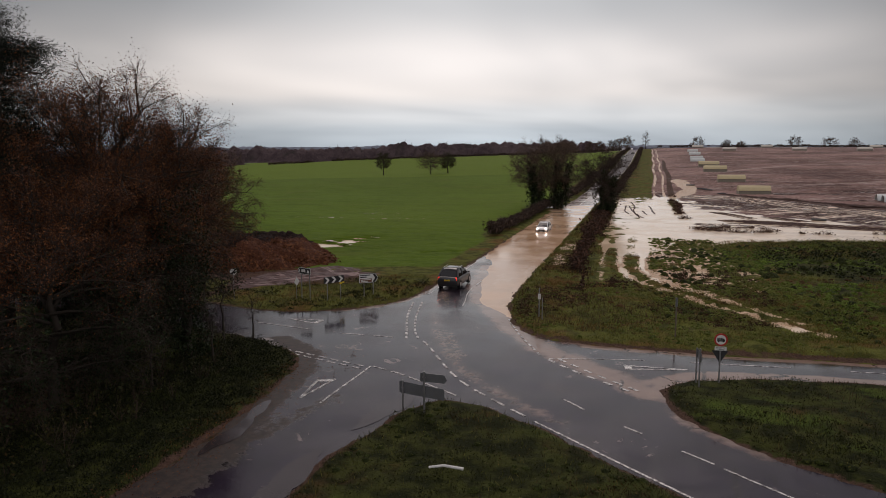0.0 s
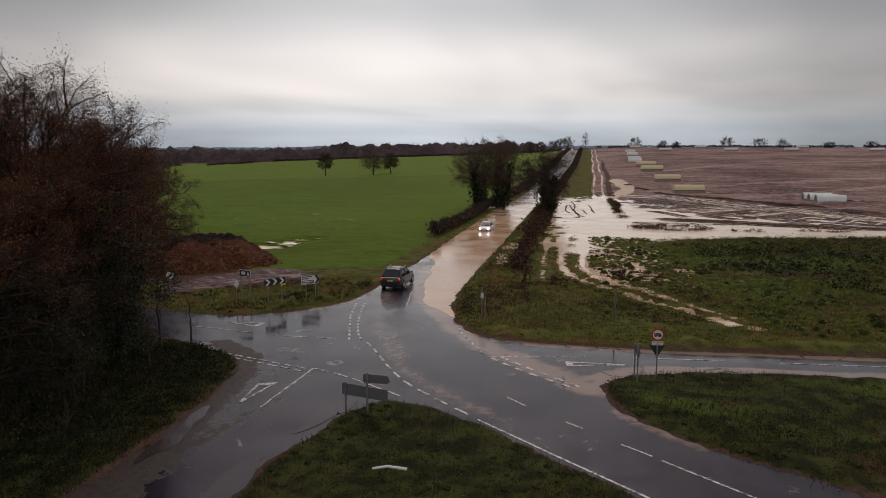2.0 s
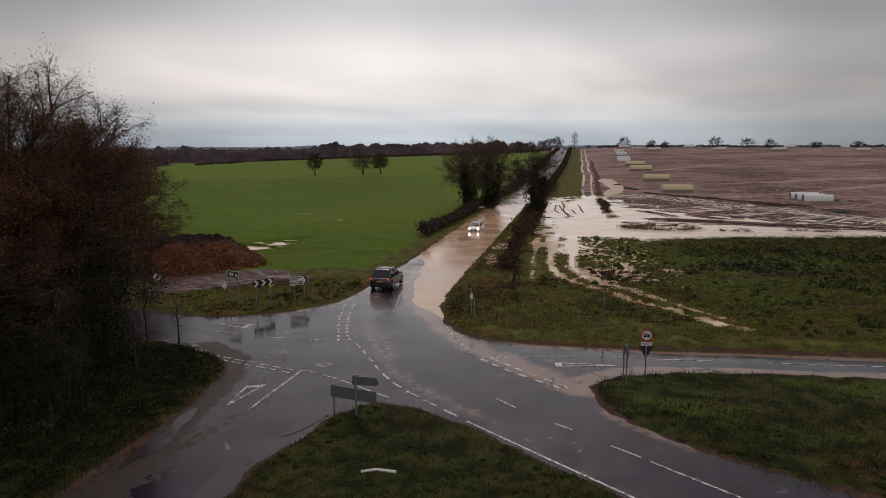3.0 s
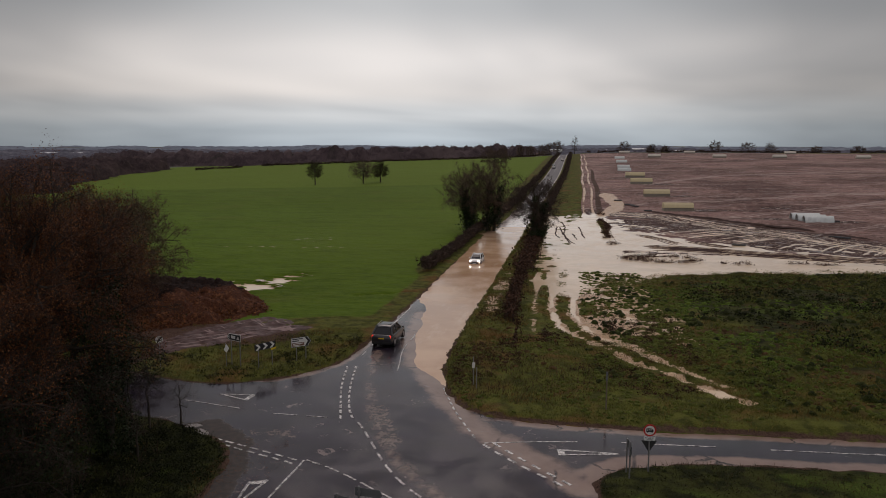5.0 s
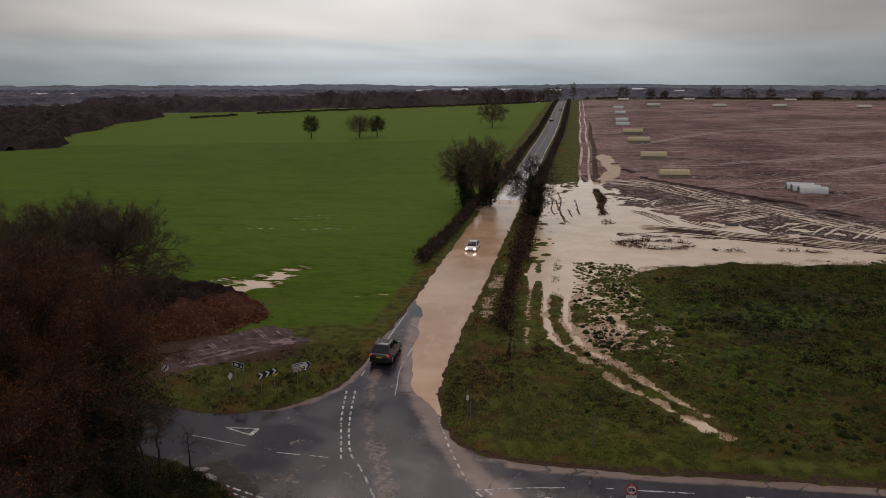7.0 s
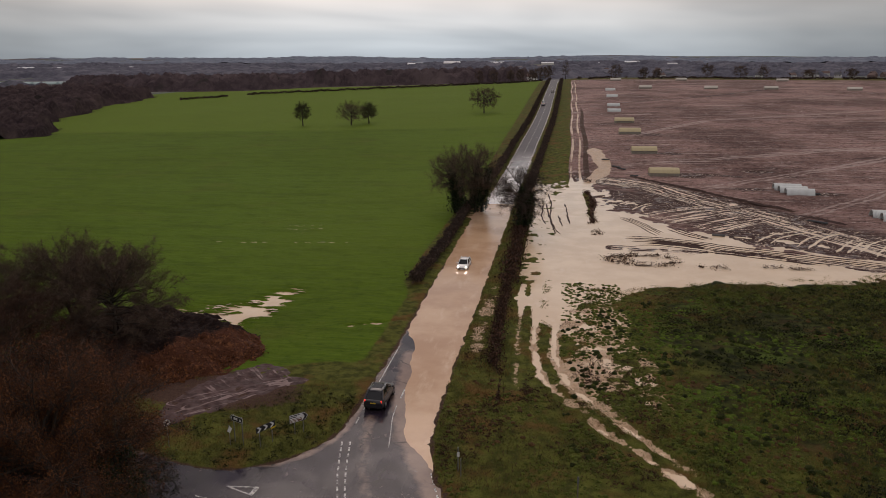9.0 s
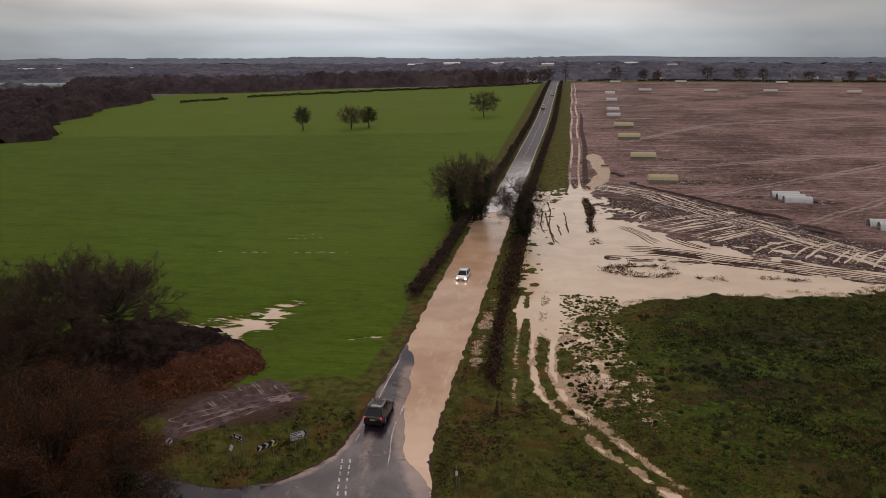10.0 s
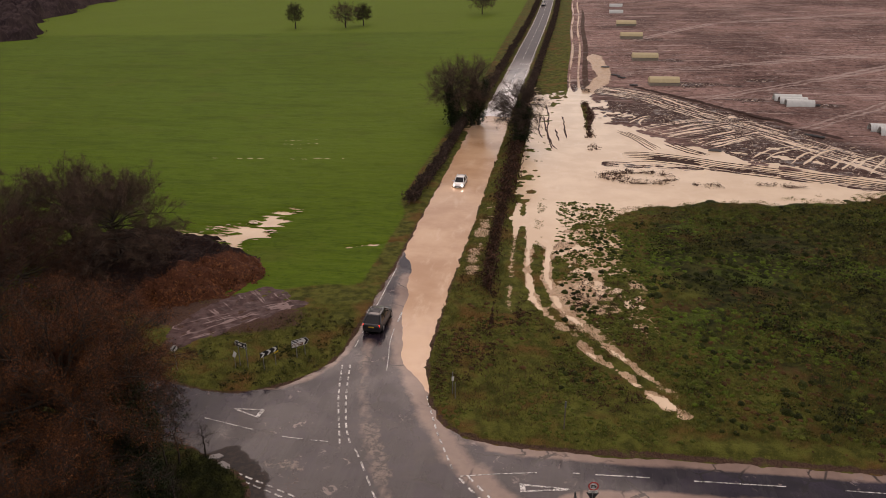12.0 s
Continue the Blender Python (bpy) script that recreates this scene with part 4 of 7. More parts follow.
# turning arcs
for k, line in enumerate(([(33.2, 125.7), (35.7, 130.5), (38.7, 133.3), (45.8, 136.8)], [(34.8, 124.9), (37.2, 129.2), (40.2, 132.0), (46.4, 135.6)], [(38.3, 123.0), (41.0, 127.9), (44.3, 131.8), (47.8, 134.3)],
                          [(40.0, 122.6), (43.3, 128.3), (46.5, 132.1), (49.2, 134.1)], [(43.6, 120.5), (46.9, 126.0), (49.7, 130.0)], [(45.3, 120.1), (48.4, 125.5), (50.5, 128.3)], [(47.6, 121.1), (50.8, 126.6), (54.9, 130.8)], [(48.9, 118.7), (52.1, 124.4), (54.9, 129.0)])):
    ribbon(FILM, line, 0.30, 60 + k)
ribbon(FILM, [(19.2, 157.3), (16.9, 154.7), (14.5, 149.6)], 0.34, 71)
ribbon(FILM, [(18.9, 155.0), (17.3, 153.7), (16.3, 150.4), (16.7, 147.9)], 0.28, 72)
# a long straight pass
ribbon(FILM, [(33.9, 123.0), (37.8, 120.9), (44.7, 116.0), (54, 111)], 0.7, 73)
# mud thrown up in long ridges through the water
bundle(RIDGES, [(11.2, 123.1), (15.9, 123.8), (21.3, 122.1), (27.0, 118.9), (32.6, 117.2), (40.2, 114.4), (56, 108.5)], (-2.4, -1.2, -0.2, 0.9, 2.0, 3.2), 0.36, 8, 0.09)
bundle(RIDGES, [(14.5, 123.6), (19, 122.6), (24, 120.6)], (-0.6, 0.0, 0.7, 1.3), 1.0, 9, 0.14)
bundle(RIDGES, [(11.9, 143.2), (15.2, 136.8), (18.2, 127.9)], (-1.2, -0.5, 0.1, 0.8), 0.30, 10, 0.08)
bundle(RIDGES, [(19.8, 133.9), (22.5, 128.8), (25.6, 126.0)], (-0.5, 0.5, 1.4), 0.40, 11, 0.10)
bundle(RIDGES, [(22.4, 137.9), (27.9, 141.0), (34.1, 146.5)], (-3.6, -2.5, -1.3, 0.0, 1.2), 0.34, 12, 0.08)
for k, line in enumerate(([(-2.7, 166.1), (-1.8, 154.2), (-2.0, 141.2), (-0.5, 129.0), (0.3, 126.4)], [(0.9, 154.6), (1.4, 144.1), (2.0, 134.9)], [(-3.4, 153.9), (-3.6, 140.9), (-2.5, 134.2)], [(-2.9, 154.0), (-2.0, 140.2), (-1.2, 132.3), (-0.4, 126.6)], [(-0.3, 142.4), (0.7, 132.5)])):
    ribbon(RIDGES, line, 0.32, 80 + k, 0.10)
ribbon(RIDGES, RIDGE, 0.8, 91, 0.22)
ribbon(RIDGES, [(46, 148.5), (49.5, 144.5), (52.5, 141)], 1.2, 92, 0.3)
joined_ribbons("rut_water", FILM, M_POND, "thin pale water lying in tyre ruts across the mud", "rut water")
joined_ribbons("mud_ridges", RIDGES, M_RIDGE, "dark wet mud thrown up in ridges along the ruts", "mud")

# thin water along the drilled rows of the crop, and round the puddle by the heap
FURROWS = []
for k, (a, b, w) in enumerate((((-57, 111.2), (-47.5, 112.6), 0.26), ((-44.5, 113.0), (-34, 114.5), 0.24), ((-50, 125.3), (-43, 126.3), 0.18), ((-49, 122.6), (-42, 123.6), 0.16), ((-47.5, 119.8), (-44, 120.3), 0.14))):
    for m in range(5):
        t0, t1 = m / 5 + 0.02 * ((k * 7 + m * 3) % 4), (m + 0.62 + 0.09 * ((k + m * 5) % 4)) / 5
        ribbon(FURROWS, [(a[0] + (b[0] - a[0]) * t, a[1] + (b[1] - a[1]) * t) for t in (t0, (t0 + t1) / 2, t1)], w * 1.5, 300 + 10 * k + m)
furrow_rng = random.Random(5)
for k in range(46):
    t = furrow_rng.random()
    x0, y0 = -44.5 + 10.0 * t + furrow_rng.gauss(0, 0.7), 77.2 + 3.0 * t * t + furrow_rng.uniform(-2.2, 6.5 * t + 1.5)
    ln = furrow_rng.uniform(0.6, 2.6)
    ribbon(FURROWS, [(x0, y0), (x0 + ln / 2, y0 + 0.07 * ln), (x0 + ln, y0 + 0.14 * ln)], furrow_rng.uniform(0.15, 0.4), 400 + k)
joined_ribbons("furrow_water", FURROWS, M_POND, "thin lines of pale water between the crop rows", "furrow water")
# rain standing in the gutters of the near arm
ribbon(GUTTER, [(-15.75, 22.6), (-15.85, 24.6), (-15.95, 26.6), (-16.0, 29.0)], 0.5, 501)
ribbon(GUTTER, [(-11.7, 18.5), (-11.6, 21.5), (-11.4, 24.5)], 0.8, 502)
ribbon(GUTTER, [(-11.2, 26.5), (-10.6, 29.0), (-9.8, 31.0)], 0.7, 503)
joined_ribbons("gutter_water", GUTTER, M_RAIN, "still rain water shining in the gutter of the road", "puddle")

# ---- plants ----


class Plant:
    """Gathers the limbs, twigs and leaves of a plant as plain arrays."""

    def __init__(self, seed):
        self.r = np.random.default_rng(seed)
        self.tubes, self.tips = [], []
        self.tri, self.quad = [], []

    def limb(self, p0, p1, r0, r1, steps=4, sag=0.1, wander=0.06):
        """A tapered, slightly crooked limb; returns its points."""
        p0, p1 = np.asarray(p0, float), np.asarray(p1, float)
        ln = np.linalg.norm(p1 - p0)
        pts = []
        for k in range(steps + 1):
            t = k / steps
            p = p0 + (p1 - p0) * t + np.array([0, 0, sag * ln * math.sin(math.pi * t)])
            if 0 < k < steps:
                p = p + self.r.normal(0, wander * ln / steps * 1.6, 3)
            pts.append(p)
        for k in range(steps):
            self.tubes.append((pts[k], pts[k + 1], r0 + (r1 - r0) * k / steps, r0 + (r1 - r0) * (k + 1) / steps))
        return pts

    def twigs(self, at, way, n, length, width, spread=0.9):
        at, way = np.asarray(at), np.asarray(way)
        d = way + self.r.normal(0, spread, (n, 3))
        d /= np.linalg.norm(d, axis=1, keepdims=True)
        ln = length * self.r.uniform(0.5, 1.2, (n, 1))
        side = np.cross(d, self.r.normal(0, 1, (n, 3)))
        side /= np.linalg.norm(side, axis=1, keepdims=True) + 1e-6
        b = at + d * ln * self.r.uniform(0.0, 0.35, (n, 1))
        self.tri.append(np.stack([b - side * width / 2, b + side * width / 2, b + d * ln], 1))

    def leaves(self, at, n, spread, size, flat=0.0):
        c = np.asarray(at) + self.r.normal(0, spread, (n, 3))
        u = self.r.normal(0, 1, (n, 3))
        u /= np.linalg.norm(u, axis=1, keepdims=True)
        v = np.cross(u, self.r.normal(0, 1, (n, 3)))
        v /= np.linalg.norm(v, axis=1, keepdims=True) + 1e-6
        if flat:
            v[:, 2] *= 1 - flat
            u[:, 2] *= 1 - flat
        s = size * self.r.uniform(0.6, 1.3, (n, 1)) / 2
        self.quad.append(np.stack([c - u * s, c + v * s * 0.6, c + u * s, c - v * s * 0.6], 1))

    def wood(self, name, material, sides=5):
        a = np.array([t[0] for t in self.tubes])
        b = np.array([t[1] for t in self.tubes])
        ra, rb = np.array([t[2] for t in self.tubes]), np.array([t[3] for t in self.tubes])
        d = b - a
        d /= np.linalg.norm(d, axis=1, keepdims=True) + 1e-9
        ref = np.where(np.abs(d[:, 2:3]) < 0.9, [[0, 0, 1.0]], [[1.0, 0, 0]])
        u = np.cross(d, ref)
        u /= np.linalg.norm(u, axis=1, keepdims=True)
        w = np.cross(d, u)
        ang = np.arange(sides) * 2 * math.pi / sides
        ring = u[:, None] * np.cos(ang)[None, :, None] + w[:, None] * np.sin(ang)[None, :, None]
        va, vb = a[:, None] + ring * ra[:, None, None], b[:, None] + ring * rb[:, None, None]
        verts = np.concatenate([va, vb], 1).reshape(-1, 3)
        k = np.arange(sides)
        f = np.stack([k, (k + 1) % sides, (k + 1) % sides + sides, k + sides], 1)
        faces = (np.arange(len(a))[:, None, None] * 2 * sides + f[None]).reshape(-1, 4)
        return arrays(name, verts, faces, material, True)

    def twig_mesh(self, name, material):
        v = np.concatenate(self.tri).reshape(-1, 3)
        return arrays(name, v, np.arange(len(v)).reshape(-1, 3), material)

    def leaf_mesh(self, name, material):
        v = np.concatenate(self.quad).reshape(-1, 3)
        return arrays(name, v, np.arange(len(v)).reshape(-1, 4), material)


def crown_tree(seed, height, radius, fork, trunk_r, limbs=14, subs=6, fine=4, twigs=6, twig_len=0.7, twig_w=0.03, low=0.35, flat=1.0, leaf=None, lean=(0, 0), dark_below=0.0, even=0.72):
    """Trunk, limbs that reach into an uneven crown, and their twigs; below a given height dark leaves put in for shade.
    Returns the plant.
    """
    p = Plant(seed)
    p.ivy = Plant(seed + 500)
    r = p.r
    top = np.array([lean[0], lean[1], height * 0.82])
    p.limb((0, 0, -0.3), (lean[0] * 0.3, lean[1] * 0.3, fork), trunk_r * 1.15, trunk_r * 0.85, 3, 0, 0.03)
    p.limb((lean[0] * 0.3, lean[1] * 0.3, fork), top, trunk_r * 0.85, trunk_r * 0.12, 6, 0, 0.10)
    mid = np.array([lean[0] * 0.7, lean[1] * 0.7, height * (low + 1) / 2])
    half = np.array([radius, radius, height * (1 - low) / 2 * flat])
    for k in range(limbs):
        a = k * 2.399 + r.uniform(-0.5, 0.5)
        u = -0.75 + 1.7 * (k + 0.5) / limbs
        u = max(-0.9, min(0.98, u + r.uniform(-0.12, 0.12)))
        rad = math.sqrt(max(0.05, 1 - u * u)) * r.uniform(even, 1.05)
        end = mid + half * np.array([rad * math.cos(a), rad * math.sin(a), u])
        t = np.clip(0.25 + 0.5 * (u + 1) / 2 + r.uniform(-0.1, 0.1), 0.05, 0.9)
        start = np.array([lean[0] * 0.3, lean[1] * 0.3, fork]) * (1 - t) + top * t
        if start[2] > end[2] + 0.5:
            start[2] = max(fork, end[2] - 0.1 * height * r.random())
        pts = p.limb(start, end, trunk_r * 0.42 * (1 - 0.5 * t), trunk_r * 0.07, 4, 0.06)
        for j in range(subs):
            q = 0.3 + 0.7 * (j + r.random()) / subs
            i = min(3, int(q * 4))
            s0 = pts[i] + (pts[i + 1] - pts[i]) * (q * 4 - i)
            out = (s0 - mid) / half
            out = out / (np.linalg.norm(out) + 1e-6)
            way = out * 0.7 + r.normal(0, 0.55, 3) + np.array([0, 0, 0.25])
            ln = radius * r.uniform(0.22, 0.42)
            e0 = s0 + way / np.linalg.norm(way) * ln
            sp = p.limb(s0, e0, trunk_r * 0.09, trunk_r * 0.03, 2, 0.05)
            for m in range(fine):
                tt = r.uniform(0.25, 1.0)
                b0 = sp[0] + (sp[2] - sp[0]) * tt
                w2 = way / np.linalg.norm(way) + r.normal(0, 0.6, 3)
                p.twigs(b0, w2 / np.linalg.norm(w2), twigs, twig_len, twig_w)
                if leaf and dark_below and b0[2] < dark_below + r.normal(0, 0.9):
                    p.ivy.leaves(b0 + w2 * twig_len * 0.3, leaf[0] // 3, leaf[1], 0.13)
                elif leaf:
                    p.leaves(b0 + w2 * twig_len * 0.4, leaf[0], leaf[1], leaf[2])
    return p


def plant_tree(p, at, name, label, category, leaf_mat=None, twig_mat=M_TWIG, group="", turn=0.0, extra=()):
    ob = thing(name, pose(at[0], at[1], at[2], 0, 0, turn), label, category, group)
    part("trunk", p.wood("trunk", M_BARK), None, ob)
    part("crown", p.twig_mesh("crown", twig_mat), None, ob)
    if leaf_mat and p.quad:
        part("foliage", p.leaf_mesh("foliage", leaf_mat), None, ob)
    # dark leaves that stand for the shade low in the copse oaks
    if p.ivy.quad:
        part("ivy", p.ivy.leaf_mesh("ivy", M_IVY), None, ob, "dark leaves over the lower limbs, put in for shade")
    return ob


# the copse at the corner: a copper-leaved oak, a pine, saplings and underwood
oak = crown_tree(11, 14.2, 5.9, 2.4, 0.40, 78, 9, 6, 12, 0.75, 0.018, 0.06, 1.0, (44, 0.30, 0.080), (0, 0), 6.2, 0.88)
oak_ob = plant_tree(oak, (-27.0, 31.8, gz(-27, 31.8)), "oak_tree", "tall oak holding its copper-brown winter leaves", "tree", M_COPPER)
oak2 = crown_tree(12, 12.2, 4.8, 2.0, 0.30, 38, 8, 5, 11, 0.7, 0.018, 0.06, 1.0, (36, 0.30, 0.080), (0, 0), 5.0, 0.85)
oak2_ob = plant_tree(oak2, (-28.4, 37.2, gz(-28.4, 37.2)), "oak_tree", "smaller oak with thin copper-brown leaves behind the tall one", "tree", M_COPPER)
oak3 = crown_tree(15, 9.5, 4.6, 1.6, 0.26, 38, 8, 5, 11, 0.7, 0.018, 0.05, 1.0, (32, 0.30, 0.080), (0, 0), 5.4, 0.85)
oak3_ob = plant_tree(oak3, (-24.5, 25.0, gz(-24.5, 25)), "oak_tree", "low spreading oak with brown leaves over the bank", "tree", M_COPPER)


def pine_tree(seed, height, radius):
    p = Plant(seed)
    r = p.r
    p.limb((0, 0, -0.3), (0.3, 0.2, height), 0.42, 0.06, 8, 0, 0.03)
    for k in range(60):
        t = 0.22 + 0.78 * (k + r.random()) / 60
        a = r.uniform(0, 2 * math.pi)
        ln = radius * (1.1 - 0.72 * t) * r.uniform(0.7, 1.15)
        s0 = np.array([0.3 * t, 0.2 * t, height * t])
        e0 = s0 + np.array([math.cos(a) * ln, math.sin(a) * ln, 0.10 * ln + r.uniform(-0.4, 0.5)])
        pts = p.limb(s0, e0, 0.09, 0.02, 4, 0.04)
        for q in pts[1:]:
            for _ in range(18):
                c = q + r.normal(0, 0.55, 3) * [1, 1, 0.55]
                p.twigs(c + r.normal(0, 0.16, (18, 3)), np.array([math.cos(a), math.sin(a), 0.5]), 18, 0.19, 0.036, 0.9)
    return p


pine = pine_tree(21, 17.6, 5.4)
ob = thing("pine_tree", pose(-30.5, 28.3, gz(-30.5, 28.3)), "dark green pine towering over the corner copse", "tree")
part("trunk", pine.wood("trunk", M_BARK), None, ob)
part("crown", pine.twig_mesh("crown", M_PINE), None, ob)
pine2 = copy_thing(ob, pose(-37.5, 33, gz(-37.5, 33), 0, 0, 130))
pine2["label"] = "dark green pine standing deeper in the copse"

ivy_post = Plant(31)
for k in range(3):
    ivy_post.limb((0, 0, -0.2), (0.3 * k - 0.3, 0.2 * k, 9.5), 0.22, 0.08, 6, 0, 0.03)
for k in range(700):
    z = ivy_post.r.uniform(0.2, 9.5)
    a = ivy_post.r.uniform(0, 6.283)
    rad = 0.75 * (0.7 + 0.5 * math.sin(z * 1.3 + a)) + 0.3
    ivy_post.leaves((rad * math.cos(a), rad * math.sin(a), z), 9, 0.22, 0.17)
ob = thing("ivy_clad_tree", pose(-23.6, 33.4, gz(-23.6, 33.4)), "dead tree stem thickly clad in dark ivy", "tree")
part("trunk", ivy_post.wood("trunk", M_BARK), None, ob)
part("ivy", ivy_post.leaf_mesh("ivy", M_IVY), None, ob, "dark ivy wrapped round the stem")

# bare saplings in front of the copse, on the bank by the road
# oaks added beyond the left of view, to block sky light from the copse
for k, (src, x, y, turn) in enumerate(((oak2_ob, -31.5, 18.5, 150), (oak3_ob, -25.8, 18.0, 200), (oak3_ob, -27.0, 11.5, 40))):
    c = copy_thing(src, pose(x, y, gz(x, y), 0, 0, turn))
    c["label"] = "brown-leaved oak added beyond the view to darken the corner copse"
# the pine at (-34, 12) is added out of view for the same shading
for x, y, turn in ((-34, 12, 20), (-33.6, 30.8, 75)):
    c = copy_thing(pine2, pose(x, y, gz(x, y), 0, 0, turn))
SAPLINGS = [(-22.4, 38.2, 3.0), (-23.8, 37.2, 5.2), (-24.3, 36.3, 5.6), (-25.6, 36.0, 6.4), (-27.4, 37.4, 5.6), (-21.8, 33.0, 3.4), (-22.2, 28.5, 3.0), (-30, 40, 5.0), (-33.5, 40.5, 5.5)]
for k, (x, y, h) in enumerate(SAPLINGS):
    p = crown_tree(40 + k, h, h * 0.24, h * 0.22, 0.05 + 0.006 * h, 10, 4, 2, 3, 0.55, 0.016, 0.25, 1.0)
    plant_tree(p, (x, y, gz(x, y)), "sapling", "thin bare sapling on the bank beside the road", "sapling", None, M_TWIG, "saplings on the bank", 40 * k)


def underwood(seed, spots, label, material, tall=1.6, size=0.13, per=300):
    """Low tangled growth: one mesh of small leaves and stalks."""
    p = Plant(seed)
    for x, y, rad in spots:
        z0 = gz(x, y)
        for _ in range(int(rad * 6)):
            a, d = p.r.uniform(0, 6.283), rad * math.sqrt(p.r.random())
            h = tall * (1 - 0.5 * (d / rad) ** 2) * p.r.uniform(0.4, 1.0)
            c = (x + d * math.cos(a), y + d * math.sin(a), z0 + h * 0.45)
            p.leaves(c, per // 8, 0.30 * tall, size)
            p.twigs((c[0], c[1], z0), (0, 0, 1), 10, h * 1.1, 0.025, 0.4)
    return p


bramble = underwood(61, [(-24, 31, 4.0), (-27, 28, 4.5), (-31, 33, 5), (-23.5, 24, 3.4), (-28, 22, 5), (-35, 30, 6), (-34, 22, 6), (-24, 17, 4), (-30, 14, 6), (-28.5, 39, 2.4), (-36, 40, 3), (-41, 37, 5), (-21.6, 20.5, 2.6), (-21.8, 26, 2.4), (-21.5, 15, 2.6), (-22.6, 29.5, 2.0), (-24.5, 35, 2.4), (-26.5, 20, 4), (-23, 11, 4), (-33, 27, 5)], "", M_WEED)
ob = tagged(new("bramble_thicket"), "tangled dark bramble thicket under the copse trees", "thicket", kind="stuff")
part("brushwood", bramble.twig_mesh("brushwood", M_THORN), None, ob)
part("foliage", bramble.leaf_mesh("foliage", M_WEED), None, ob)

# the trees beyond the side road, behind the manure heap
back = crown_tree(71, 10.6, 7.0, 1.6, 0.30, 46, 10, 7, 12, 0.7, 0.022, 0.05, 1.0, (11, 0.42, 0.085))
back_ob = plant_tree(back, (-45.0, 65.0, gz(-45.0, 65.0)), "field_maple", "broad bare brown tree beside the manure heap", "tree", M_BROWN, M_PALETWIG)
back2 = crown_tree(72, 10.4, 6.8, 1.5, 0.30, 42, 9, 7, 12, 0.7, 0.022, 0.05, 1.0, (11, 0.42, 0.085))
plant_tree(back2, (-56, 61, gz(-56, 61)), "field_maple", "bare brown tree in the row past the heap", "tree", M_BROWN, M_PALETWIG)
plant_tree(crown_tree(73, 8.6, 6.0, 1.2, 0.24, 38, 9, 6, 12, 0.7, 0.024, 0.04, 1.0, (11, 0.42, 0.09)), (-49, 55.5, gz(-49, 55.5)), "hawthorn_tree", "dense thorny bare tree by the side road", "tree", M_BROWN, M_BROWN)
plant_tree(crown_tree(74, 9.5, 6.5, 1.3, 0.24, 38, 9, 6, 12, 0.7, 0.024, 0.04, 1.0, (11, 0.42, 0.09)), (-65, 57, gz(-65, 57)), "hawthorn_tree", "dense thorny bare tree in the roadside row", "tree", M_BROWN, M_BROWN)
c = copy_thing(back_ob, pose(-51.5, 67.0, gz(-51.5, 67.0), 0, 0, 130))
c["label"] = "broad bare brown tree merging with its neighbours past the heap"
scrub = underwood(75, [(-46, 60, 5), (-54, 62, 6), (-62, 58, 6), (-44, 54, 3.5), (-50, 70, 5)], "", M_THORN, 2.2, 0.3, 200)
ob = tagged(new("thorn_scrub"), "dark bare thorn scrub at the foot of the trees", "scrub", kind="stuff")
part("brushwood", scrub.twig_mesh("brushwood", M_THORN), None, ob)
part("foliage", scrub.leaf_mesh("foliage", M_THORN), None, ob)


# ivy-clad ash trees beside the flooded road
def ivied_tree(seed, height, radius, trunks, ivy_top, low=0.30):
    p = crown_tree(seed, height, radius, 2.0, 0.24, 40, 9, 5, 12, 0.95, 0.017, low, 1.0, None, (0, 0), 0.0, 0.88)
    r = p.r
    for tx, ty, dx, dy, h in trunks:
        p.limb((tx, ty, -0.3), (tx + dx, ty + dy, h), 0.34, 0.14, 6, 0, 0.04)
        for _ in range(300):
            t = r.random() ** 0.85
            a = r.uniform(0, 6.283)
            rad = (1.35 - 0.5 * t) * (0.65 + 0.35 * math.sin(5 * t + 2 * a)) * r.uniform(0.6, 1.1)
            p.leaves((tx + dx * t + rad * math.cos(a), ty + dy * t + rad * math.sin(a), 0.3 + t * min(h, ivy_top)), 8, 0.28, 0.34)
    return p


p = ivied_tree(81, 13.2, 5.2, [(0, 0, 0.5, 0.3, 9.0), (1.2, 0.8, 1.4, 0.4, 8.5)], 9)
ob = plant_tree(p, (-16.9, 143, gz(-16.9, 143)), "ash_tree", "bare ash with two trunks thick with dark ivy by the road", "tree", M_IVY, M_PALETWIG)
p = ivied_tree(83, 12.4, 5.0, [(0, 0, -1.0, 0.2, 8.0), (0.9, -0.6, 0.1, 0, 6.5)], 8.5)
ob = plant_tree(p, (-20.6, 141.5, gz(-20.6, 141.5)), "ash_tree", "bare round-crowned ash, its trunk wrapped in dark ivy", "tree", M_IVY, M_PALETWIG)
p = ivied_tree(82, 10.6, 4.6, [(0, 0, 0.2, 0, 7.2), (0.9, 0.5, 0.7, 0, 6.2)], 7.5, 0.25)
plant_tree(p, (-6.9, 128.5, gz(-6.9, 128.5)), "ash_tree", "smaller ivy-clad ash in the hedge on the field side", "tree", M_IVY, M_TWIG)

# lone trees out in the crop
LONE = [(-119, 324, 10.5, 3.6, 91, "slim lone tree standing in the green crop"), (-96, 325, 9.6, 6.6, 92, "round bare tree leaning to its smaller neighbour in the crop"),
        (-89.5, 331, 9.0, 3.8, 93, "small tree close beside a larger one in the crop"), (-39.6, 364, 11.6, 7.4, 94, "broad bare oak standing alone in the crop")]
